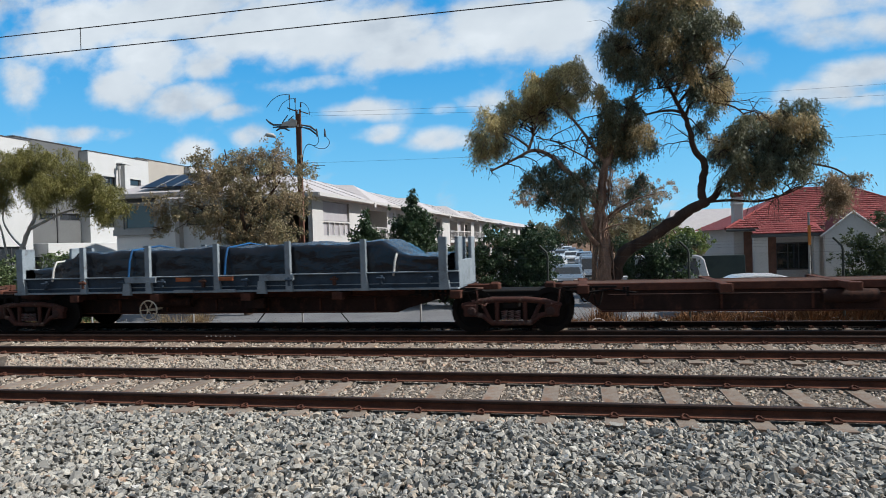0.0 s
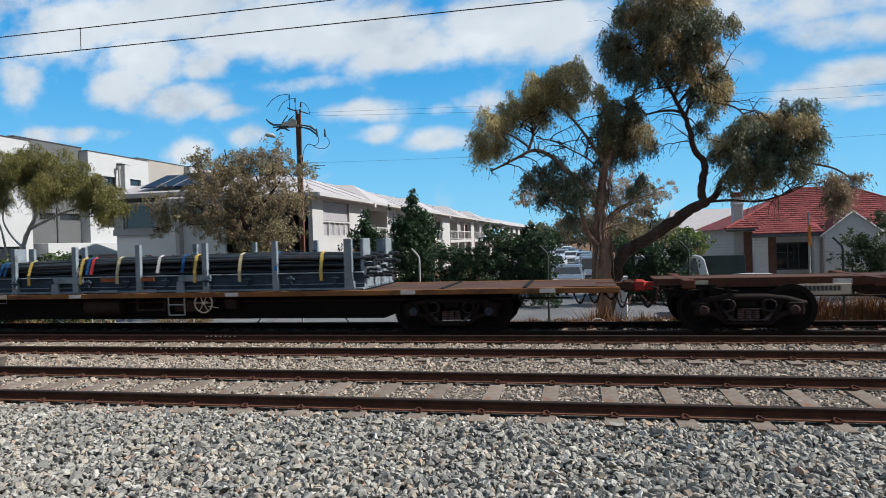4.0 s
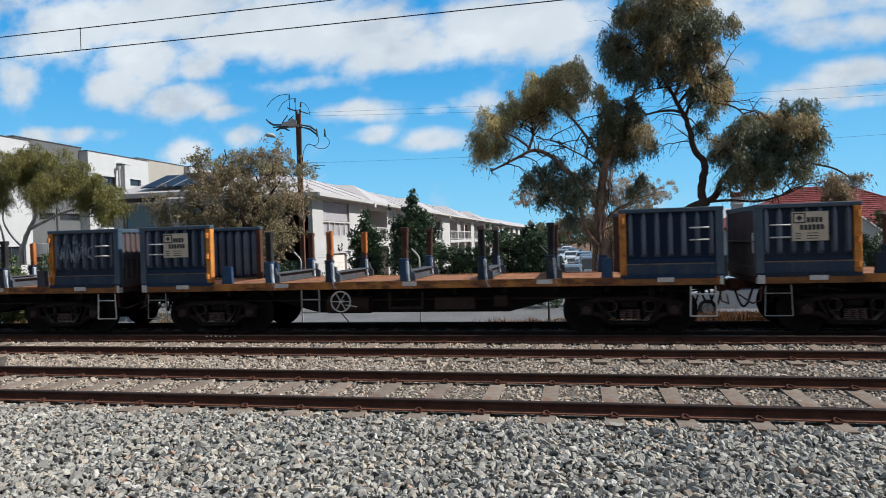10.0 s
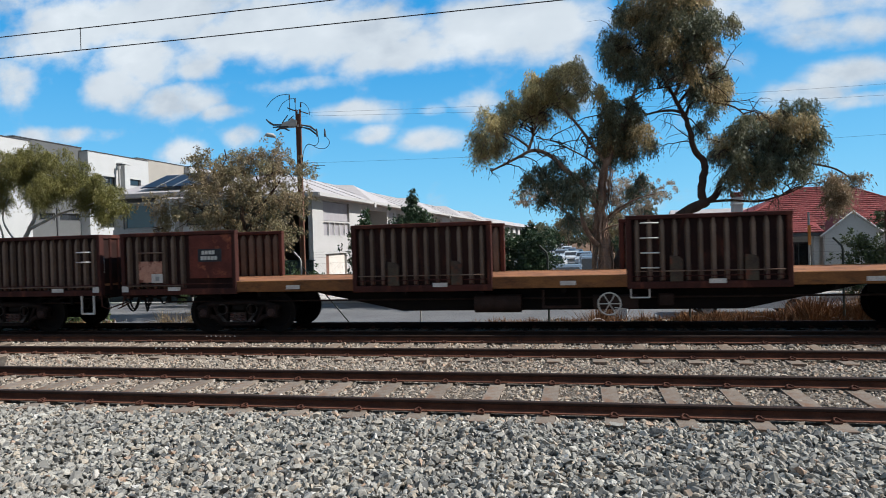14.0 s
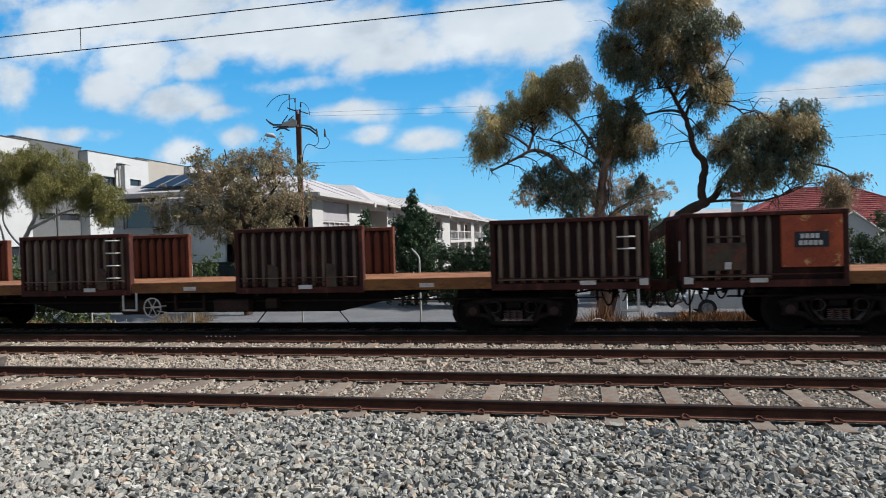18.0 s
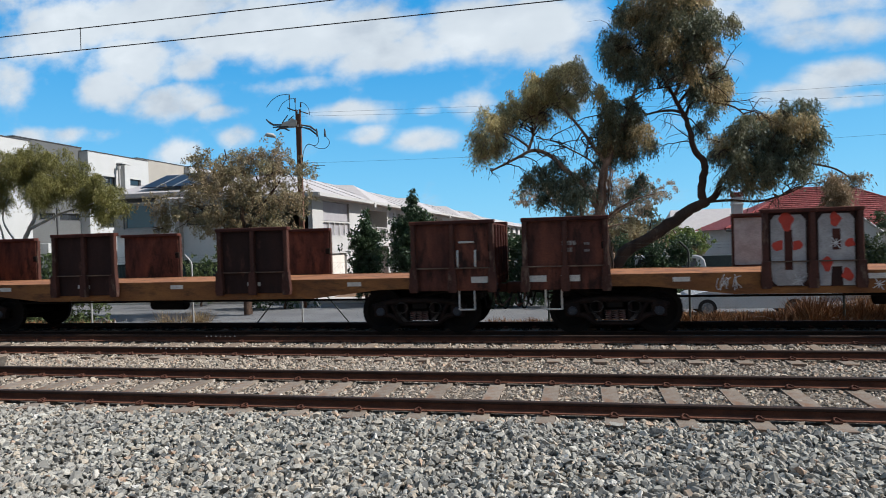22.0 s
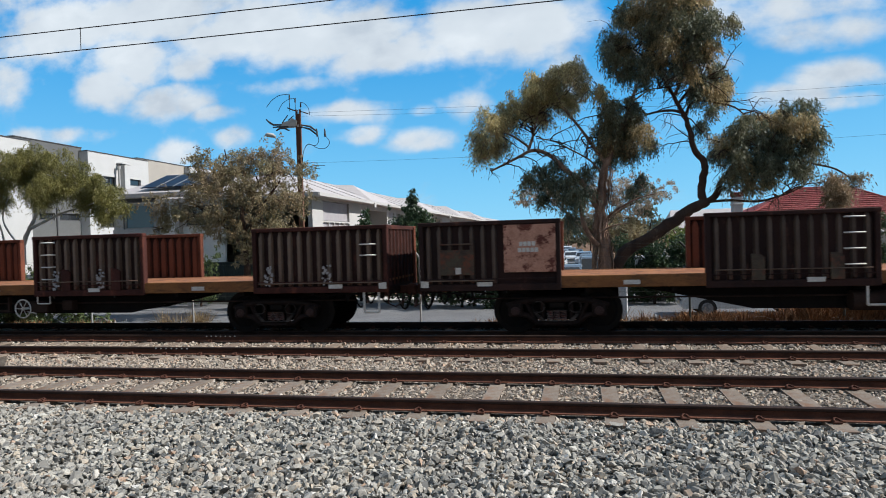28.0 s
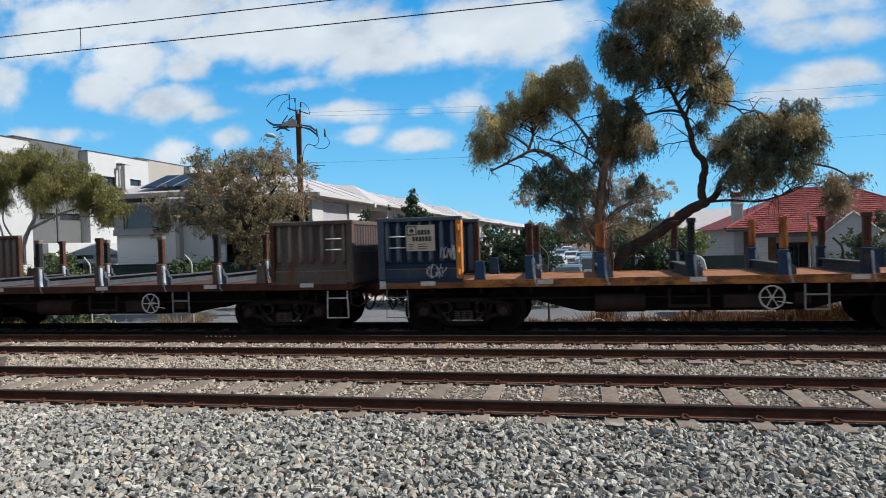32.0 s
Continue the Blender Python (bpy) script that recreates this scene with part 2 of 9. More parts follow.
    "asphalt": surf("asphalt", (0.17, 0.17, 0.172), (0.13, 0.13, 0.135), 0.9, 0.6, 90, 0.4),
    "dirt": surf("dirt", (0.19, 0.115, 0.07), (0.115, 0.075, 0.05), 0.95, 0.7, 12, 0.8, bump_dist=0.04),
    "concrete": surf("concrete", (0.48, 0.46, 0.43), (0.38, 0.36, 0.33), 0.85, 1.5, 40),
    "render_white": surf("render_white", (0.47, 0.47, 0.465), (0.44, 0.44, 0.43), 0.85, 0.8, 30, 0.15),
    "render_terrace": surf("render_terrace", (0.45, 0.435, 0.42), (0.41, 0.395, 0.38), 0.85, 0.8, 30, 0.15),
    "render_cream": surf("render_cream", (0.66, 0.61, 0.55), (0.58, 0.53, 0.47), 0.85, 0.8, 30, 0.15),
    "render_grey": surf("render_grey", (0.125, 0.127, 0.127), (0.108, 0.11, 0.11), 0.85, 0.8, 30, 0.15),
    "render_mid": surf("render_mid", (0.74, 0.74, 0.73), (0.68, 0.68, 0.67), 0.85, 0.8, 30, 0.15),
    "render_smoke": surf("render_smoke", (0.36, 0.365, 0.36), (0.31, 0.315, 0.31), 0.85, 0.8, 30, 0.15),
    "render_beige": surf("render_beige", (0.37, 0.34, 0.30), (0.33, 0.305, 0.27), 0.85, 0.8, 30, 0.15),
    "post_dark": surf("post_dark", (0.05, 0.058, 0.05), (0.035, 0.04, 0.035), 0.6, 6, 50),
    "roof_light": surf("roof_light", (0.43, 0.395, 0.385), (0.39, 0.36, 0.35), 0.7, 1.5, 30),
    "tile_red": surf("tile_red", (0.20, 0.047, 0.045), (0.14, 0.036, 0.035), 0.85, 1.0, 20, 0.4, wear=(0.33, 0.19, 0.165), wear_at=(0.56, 0.70), wear_scale=7, vary=0.35),
    "trim_dark": surf("trim_dark", (0.06, 0.06, 0.065), (0.09, 0.09, 0.09), 0.6, 3, 40),
    "brick_brown": surf("brick_brown", (0.22, 0.12, 0.09), (0.16, 0.09, 0.07), 0.9, 4, 40),
    "fence_steel": surf("fence_steel", (0.36, 0.36, 0.35), (0.28, 0.28, 0.27), 0.6, 6, 50, metal=0.4),
    "netting": surf("netting", (0.10, 0.105, 0.10), (0.07, 0.075, 0.07), 0.7, 6, 50),
    "fence_green": surf("fence_green", (0.035, 0.05, 0.05), (0.025, 0.035, 0.038), 0.7, 2, 30, vary=0.1),
    "wood_pole": surf("wood_pole", (0.15, 0.075, 0.05), (0.10, 0.05, 0.035), 0.85, 2, 40, stretch=(1, 1, 0.15)),
    "wire": surf("wire", (0.03, 0.03, 0.032), (0.05, 0.05, 0.05), 0.6, 8, 60),
    "bark": surf("bark", (0.085, 0.055, 0.04), (0.045, 0.03, 0.024), 0.95, 2.5, 25, 0.8, wear=(0.22, 0.15, 0.11), wear_at=(0.6, 0.72), stretch=(1, 1, 0.3), bump_dist=0.03),
    "bark_pale": surf("bark_pale", (0.36, 0.235, 0.165), (0.18, 0.11, 0.08), 0.95, 3.0, 25, 0.8, wear=(0.09, 0.055, 0.04), wear_at=(0.54, 0.66), wear_scale=4, stretch=(1, 1, 0.25), bump_dist=0.03),
    "bark_grey": surf("bark_grey", (0.42, 0.40, 0.36), (0.28, 0.26, 0.23), 0.95, 3.0, 25, 0.6, stretch=(1, 1, 0.3)),
    "dry_grass": surf("dry_grass", (0.23, 0.125, 0.06), (0.15, 0.075, 0.04), 0.9, 1.0, 20, 0, island=0.4),
    "car_white": surf("car_white", (0.52, 0.53, 0.54), (0.48, 0.49, 0.50), 0.25, 2, 30, 0),
    "car_silver": surf("car_silver", (0.20, 0.215, 0.23), (0.17, 0.18, 0.195), 0.3, 2, 30, 0, metal=0.4),
    "tyre": surf("tyre", (0.02, 0.02, 0.02), (0.03, 0.03, 0.03), 0.8, 8, 50),
    "graffiti_white": surf("graffiti_white", (0.60, 0.58, 0.56), (0.42, 0.43, 0.45), 0.6, 5, 40),
    "graffiti_teal": surf("graffiti_teal", (0.25, 0.60, 0.55), (0.18, 0.46, 0.43), 0.6, 5, 40),
    "graffiti_red": surf("graffiti_red", (0.50, 0.065, 0.045), (0.38, 0.055, 0.04), 0.6, 5, 40),
    "graffiti_orange": surf("graffiti_orange", (0.66, 0.16, 0.055), (0.60, 0.23, 0.08), 0.6, 2.5, 40, wear=(0.70, 0.085, 0.05), wear_at=(0.52, 0.64), wear_scale=2.2),
    "graffiti_rust": surf("graffiti_rust", (0.48, 0.22, 0.11), (0.36, 0.15, 0.08), 0.6, 2.5, 40),
    "graffiti_grey": surf("graffiti_grey", (0.40, 0.38, 0.375), (0.29, 0.27, 0.265), 0.7, 4, 40),
    "graffiti_pink": surf("graffiti_pink", (0.72, 0.42, 0.37), (0.6, 0.32, 0.27), 0.6, 5, 40),
    "plate_cream": surf("plate_cream", (0.60, 0.50, 0.38), (0.5, 0.41, 0.3), 0.7, 4, 40, wear=(0.3, 0.2, 0.13), wear_at=(0.6, 0.75)),
    "plate_rust": surf("plate_rust", (0.155, 0.062, 0.042), (0.095, 0.042, 0.032), 0.8, 2.2, 40, wear=(0.035, 0.021, 0.019), wear_at=(0.54, 0.66), wear_scale=2.2),
    "plate_deep": surf("plate_deep", (0.15, 0.042, 0.03), (0.09, 0.03, 0.024), 0.75, 2.2, 40, wear=(0.36, 0.12, 0.06), wear_at=(0.56, 0.66), wear_scale=1.6),
    "plate_flame": surf("plate_flame", (0.46, 0.10, 0.045), (0.26, 0.065, 0.035), 0.75, 2.0, 40, wear=(0.62, 0.33, 0.13), wear_at=(0.56, 0.60), wear_scale=1.3),
    "plate_peach": surf("plate_peach", (0.50, 0.27, 0.19), (0.40, 0.20, 0.14), 0.8, 6, 40, wear=(0.13, 0.045, 0.033), wear_at=(0.50, 0.56), wear_scale=2.6),
    "plate_olive": surf("plate_olive", (0.085, 0.07, 0.05), (0.055, 0.04, 0.032), 0.8, 3, 40, wear=(0.14, 0.055, 0.035), wear_at=(0.5, 0.62), wear_scale=4),
    "graffiti_sky": surf("graffiti_sky", (0.17, 0.25, 0.34), (0.09, 0.15, 0.24), 0.6, 3, 40, wear=(0.04, 0.07, 0.12), wear_at=(0.5, 0.6), wear_scale=3),
    "faded_blue": surf("faded_blue", (0.34, 0.37, 0.40), (0.22, 0.26, 0.31), 0.7, 3, 40, wear=(0.06, 0.085, 0.13), wear_at=(0.5, 0.62), wear_scale=5),
    "faded_white": surf("faded_white", (0.30, 0.28, 0.27), (0.19, 0.165, 0.155), 0.75, 3, 40, wear=(0.06, 0.035, 0.03), wear_at=(0.48, 0.62), wear_scale=5),
    "straw": surf("straw", (0.27, 0.20, 0.115), (0.19, 0.14, 0.08), 0.9, 1.0, 20, 0, island=0.35),
    "dead_wood": surf("dead_wood", (0.34, 0.30, 0.26), (0.22, 0.19, 0.16), 0.9, 6, 40, 0.4, island=0.4),
    "plate_dark": surf("plate_dark", (0.03, 0.03, 0.035), (0.045, 0.045, 0.05), 0.6, 4, 40),
    "letter_dark": surf("letter_dark", (0.05, 0.05, 0.05), (0.07, 0.065, 0.06), 0.7, 4, 40),
    "glow_red": surf("glow_red", (0.45, 0.05, 0.04), (0.3, 0.04, 0.03), 0.6, 4, 40),
}


def glass_mat(name, tint, rough=0.03):
    m, nt, b = nodes_of(name)
    b.inputs["Base Color"].default_value = (*tint, 1)
    b.inputs["Roughness"].default_value = rough
    b.inputs["Specular IOR Level"].default_value = 0.8
    return m


def leaf_mat(name, c1, c2, island=0.45, through=0.35):
    """Leaves: two greens from leaf to leaf, and light that comes through."""
    m = surf(name, c1, c2, 0.5, 0.9, 30, 0, island=island)
    nt = m.node_tree
    b = nt.nodes["Principled BSDF"]
    tl = nt.nodes.new("ShaderNodeBsdfTranslucent")
    nt.links.new(b.inputs["Base Color"].links[0].from_socket, tl.inputs["Color"])
    mix = nt.nodes.new("ShaderNodeMixShader")
    mix.inputs[0].default_value = through
    nt.links.new(b.outputs[0], mix.inputs[1])
    nt.links.new(tl.outputs[0], mix.inputs[2])
    nt.links.new(mix.outputs[0], nt.nodes["Material Output"].inputs["Surface"])
    M[name] = m


leaf_mat("leaf_olive_lit", (0.54, 0.44, 0.21), (0.38, 0.33, 0.16), 0.4, 0.45)
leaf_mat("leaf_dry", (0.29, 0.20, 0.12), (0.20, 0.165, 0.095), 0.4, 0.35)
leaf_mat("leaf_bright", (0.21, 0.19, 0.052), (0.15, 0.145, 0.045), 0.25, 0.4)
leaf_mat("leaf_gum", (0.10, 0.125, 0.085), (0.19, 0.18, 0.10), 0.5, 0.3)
# brighter copy of leaf_gum: sun highlights of the crown put into leaf colour
leaf_mat("leaf_gum_lit", (0.42, 0.32, 0.155), (0.29, 0.24, 0.125), 0.45, 0.4)
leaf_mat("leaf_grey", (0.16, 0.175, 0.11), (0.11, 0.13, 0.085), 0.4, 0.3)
leaf_mat("leaf_smoky", (0.42, 0.32, 0.235), (0.32, 0.26, 0.18), 0.3, 0.45)
leaf_mat("leaf_brown", (0.31, 0.23, 0.135), (0.225, 0.20, 0.105), 0.35, 0.4)
leaf_mat("leaf_hedge", (0.115, 0.15, 0.055), (0.075, 0.105, 0.04), 0.4, 0.35)
leaf_mat("leaf_shade", (0.085, 0.105, 0.042), (0.055, 0.075, 0.032), 0.4, 0.3)
leaf_mat("leaf_dark", (0.03, 0.055, 0.025), (0.05, 0.08, 0.032), 0.4, 0.3)
leaf_mat("leaf_green", (0.19, 0.24, 0.065), (0.11, 0.15, 0.045), 0.4, 0.4)

M["tarp"].node_tree.nodes["Principled BSDF"].inputs["Specular IOR Level"].default_value = 0.45
M["glass_dark"] = glass_mat("glass_dark", (0.018, 0.022, 0.026))
M["glass_blue"] = glass_mat("glass_blue", (0.03, 0.12, 0.165), 0.06)
M["car_dark"] = surf("car_dark", (0.03, 0.035, 0.045), (0.04, 0.045, 0.055), 0.25, 2, 30, 0)
M["blind"] = surf("blind", (0.36, 0.34, 0.35), (0.30, 0.28, 0.29), 0.7, 1, 60)
M["solar"] = glass_mat("solar", (0.010, 0.014, 0.028), 0.35)
M["solar"].node_tree.nodes["Principled BSDF"].inputs["Specular IOR Level"].default_value = 0.06


# ---- mesh helpers ----
class Geo:
    """A list of points and faces that becomes one mesh."""

    def __init__(self):
        self.v, self.f, self.smooth = [], [], []

    def add(self, pts, faces, smooth=False):
        k = len(self.v)
        self.v += [tuple(p) for p in pts]
        self.f += [tuple(k + i for i in q) for q in faces]
        self.smooth += [smooth] * len(faces)
        return self

    def box(self, x0, y0, z0, x1, y1, z1, c=0.0, m=None):
        if c <= 0:
            pts = [Vector((x, y, z)) for z in (z0, z1) for y in (y0, y1) for x in (x0, x1)]
            faces = [(0, 2, 3, 1), (4, 5, 7, 6), (0, 1, 5, 4), (2, 6, 7, 3), (0, 4, 6, 2), (1, 3, 7, 5)]
        else:
            bm = bmesh.new()
            bmesh.ops.create_cube(bm, size=1)
            for q in bm.verts:
                q.co = Vector((x0 + (q.co.x + .5) * (x1 - x0), y0 + (q.co.y + .5) * (y1 - y0), z0 + (q.co.z + .5) * (z1 - z0)))
            bmesh.ops.bevel(bm, geom=bm.edges[:], offset=c, segments=1, affect='EDGES')
            bm.verts.index_update()
            pts = [q.co.copy() for q in bm.verts]
            faces = [tuple(q.index for q in f.verts) for f in bm.faces]
            bm.free()
        if m is not None:
            pts = [m @ p for p in pts]
        return self.add(pts, faces)

    def cyl(self, p0, p1, r0, r1=None, n=12, caps=True):
        r1 = r0 if r1 is None else r1
        p0, p1 = Vector(p0), Vector(p1)
        d = (p1 - p0).normalized()
        a = d.orthogonal().normalized()
        b = d.cross(a)
        ring = [(a * math.cos(2 * math.pi * i / n) + b * math.sin(2 * math.pi * i / n)) for i in range(n)]
        self.add([p0 + q * r0 for q in ring] + [p1 + q * r1 for q in ring], [(i, (i + 1) % n, n + (i + 1) % n, n + i) for i in range(n)], True)
        if caps:
            self.add([p0 + q * r0 for q in ring], [tuple(range(n))[::-1]])
            self.add([p1 + q * r1 for q in ring], [tuple(range(n))])
        return self

    def tube(self, pts, radii, n=8, close=False):
        pts = [Vector(p) for p in pts]
        if not isinstance(radii, (list, tuple)):
            radii = [radii] * len(pts)
        out, faces = [], []
        a = None
        for i, p in enumerate(pts):
            if close:
                d = pts[(i + 1) % len(pts)] - pts[i - 1]
            else:
                d = pts[min(i + 1, len(pts) - 1)] - pts[max(i - 1, 0)]
            d.normalize()
            a = d.orthogonal() if a is None else (a - d * a.dot(d))
            a.normalize()
            b = d.cross(a)
            out += [p + (a * math.cos(2 * math.pi * k / n) + b * math.sin(2 * math.pi * k / n)) * radii[i] for k in range(n)]
        m = len(pts)
        for i in range(m if close else m - 1):
            j = (i + 1) % m
            faces += [(i * n + k, i * n + (k + 1) % n, j * n + (k + 1) % n, j * n + k) for k in range(n)]
        self.add(out, faces, True)
        if not close:
            self.add(out[:n], [tuple(range(n))[::-1]])
            self.add(out[-n:], [tuple(range(n))])
        return self

    def prism(self, outline, y0, y1, m=None):
        """An outline in x and z, drawn out from y0 to y1."""
        n = len(outline)
        pts = [Vector((x, y0, z)) for x, z in outline] + [Vector((x, y1, z)) for x, z in outline]
        if m is not None:
            pts = [m @ p for p in pts]
        return self.add(pts, [tuple(range(n)), tuple(range(2 * n - 1, n - 1, -1))] + [(i, n + i, n + (i + 1) % n, (i + 1) % n) for i in range(n)])

    def lathe(self, cx, cy, cz, profile, n=24):
        """A profile of (y, radius) turned about the y axis."""
        pts, faces = [], []
        for y, r in profile:
            pts += [(cx + r * math.cos(2 * math.pi * i / n), cy + y, cz + r * math.sin(2 * math.pi * i / n)) for i in range(n)]
        for j in range(len(profile) - 1):
            faces += [(j * n + i, (j + 1) * n + i, (j + 1) * n + (i + 1) % n, j * n + (i + 1) % n) for i in range(n)]
        return self.add(pts, faces, False)

    def mesh(self, name, material):
        me = bpy.data.meshes.new(name)
        me.from_pydata(self.v, [], self.f)
        me.polygons.foreach_set("use_smooth", self.smooth)
        me.materials.append(material)
        me.update()
        return me


def part(name, geo, material, parent, label="", at=None):
    """One mesh object under a thing or a part."""
    ob = new(name, geo.mesh(name, M[material]) if isinstance(geo, Geo) else geo)
    ob.parent = parent
    if at is not None:
        ob.matrix_basis = at
    return tagged(ob, label) if label else ob


def thing(name, label, category, at=None, group="", kind=""):
    ob = new(name)
    if at is not None:
        ob.matrix_basis = at
    return tagged(ob, label, category, group, kind)


def solid(name, geo, material, label, category, at=None, group="", kind=""):
    ob = new(name, geo.mesh(name, M[material]))
    if at is not None:
        ob.matrix_basis = at
    return tagged(ob, label, category, group, kind)


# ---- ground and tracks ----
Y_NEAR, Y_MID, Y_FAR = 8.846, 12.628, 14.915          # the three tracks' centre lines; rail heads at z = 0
STREET_Z = -1.0


def ground_sheet():
    """One sheet: raised track bed near the camera, stepping down to the street, on to the horizon."""
    prof = [(-400, -0.30), (2.0, -0.30), (6.6, -0.28), (16.7, -0.25), (17.6, -0.72), (19.5, -0.98), (24.0, -1.04), (60, -1.04), (200, -1.04), (1200, -1.04), (4000, -1.04)]
    xs = [-3000, -400, -60, -30, -10, 0, 10, 30, 60, 400, 3000]
    g = Geo()
    pts = [(x, y, z) for y, z in prof for x in xs]
    n = len(xs)
    g.add(pts, [(j * n + i, j * n + i + 1, (j + 1) * n + i + 1, (j + 1) * n + i) for j in range(len(prof) - 1) for i in range(n - 1)])
    solid("ground", g, "dirt", "bare brown earth and dry ground beside the railway", "ground", kind="structure")


def ballast_beds():
    g = Geo()
    prof = [(1.5, -0.31), (4.0, -0.215), (13.9, -0.20), (16.5, -0.20), (17.55, -0.70)]
    pts = [(x, y, z) for y, z in prof for x in (-70, -20, 20, 70)]
    g.add(pts, [(j * 4 + i, j * 4 + i + 1, (j + 1) * 4 + i + 1, (j + 1) * 4 + i) for j in range(len(prof) - 1) for i in range(3)])
    dusty = Geo().add([(x, y, -0.187) for y in (7.9, 13.7) for x in (-70, 70)], [(0, 1, 3, 2)])
    solid("ballast", dusty, "ballast_dust", "brown dust and fine stone packed between the tracks", "ballast", kind="structure")
    return solid("ballast", g, "ballast_bed", "crushed stone ballast bed under the tracks, darkened for shade between stones", "ballast", kind="structure")


RAIL = [(-0.07, -0.14), (0.07, -0.14), (0.07, -0.13), (0.018, -0.116), (0.009, -0.10), (0.009, -0.046), (0.034, -0.036), (0.036, -0.008),
        (0.026, 0.0), (-0.026, 0.0), (-0.036, -0.008), (-0.034, -0.036), (-0.009, -0.046), (-0.009, -0.10), (-0.018, -0.116), (-0.07, -0.13)]
SLEEPER = Geo().prism([(-1.28, -0.29), (1.28, -0.29), (1.28, -0.14), (0.55, -0.155), (-0.55, -0.155), (-1.28, -0.14)], -0.11, 0.11).mesh("sleeper", M["sleeper"])
CLIP = Geo().box(-0.05, -0.045, 0, 0.05, 0.045, 0.026, 0.008).tube([(-0.04, -0.035, 0.03), (-0.022, 0.03, 0.042), (0.0, 0.038, 0.045), (0.022, 0.03, 0.042), (0.04, -0.035, 0.03)], 0.012, 6).mesh("rail_clip", M["clip"])


RAILS = []


def track(y, gauge, first, count, pitch, offset=0.0, steel="rail_side"):
    for side in (-1, 1):
        g = Geo()
        n = len(RAIL)
        g.add([(-120, a, z) for a, z in RAIL] + [(120, a, z) for a, z in RAIL], [(i, (i + 1) % n, n + (i + 1) % n, n + i) for i in range(n)])
        g.add([(-120, 0, 0)], [])
        rail = solid("rail", g, steel, "rusty steel rail on concrete sleepers" if steel == "rail_side" else "steel rail darkened for the train's shade, on concrete sleepers", "rail", pose(0, y + side * gauge / 2, 0), "rails of the tracks", "structure")
        # dark cover over the head and its sides paints in the shaded side
        top = Geo().box(-120, -0.0385, -0.04, 120, 0.0385, 0.002, 0.008)
        part("rail_head", top, "rail_head_shaded", rail, "worn rail head, its sides darkened for shade")
        if steel == "rail_side":
            # dusty foot strips, made paler to stand for light from above
            foot = Geo()
            for e in (-1, 1):
                foot.add([(x, e * yy, z) for x in (-120, 120) for yy, z in ((0.017, -0.1135), (0.0725, -0.127), (0.0725, -0.14))], [(0, 1, 4, 3), (1, 2, 5, 4)])
            part("rail_foot", foot, "rail_foot", rail, "dusty red rail foot, paled for the light it catches")
        RAILS.append(rail)
    for i in range(count):
        x = first + i * pitch + offset
        s = tagged(new("sleeper", SLEEPER), "pale concrete sleeper set in ballast", "sleeper", "sleepers of the tracks", "structure")
        s.matrix_basis = pose(x, y, 0, 0, 0, 90)
        for side in (-1, 1):
            for e in (-1, 1):
                part("rail_clip", CLIP, None, s, at=pose(side * gauge / 2 + e * 0.10, 0, -0.141, 0, 0, 90 if e > 0 else -90))


ground_sheet()
BALLAST = ballast_beds()
track(Y_NEAR, 1.67, -12.42, 28, 0.797)
track(Y_MID, 1.654, -17.2, 34, 0.78, 0.3)
track(Y_FAR, 1.515, -20.0, 52, 0.67, 0.1, "rail_shaded")
# short rows of white paint dots on the middle track's rails
for rail, x0 in ((RAILS[3], -8.46), (RAILS[2], -8.58)):
    for k in range(7):
        part("paint_dot", Geo().box(x0 + k * 0.118, -0.0425, -0.036, x0 + k * 0.118 + 0.03, -0.038, -0.010), "strap_white", rail, "white paint dot")


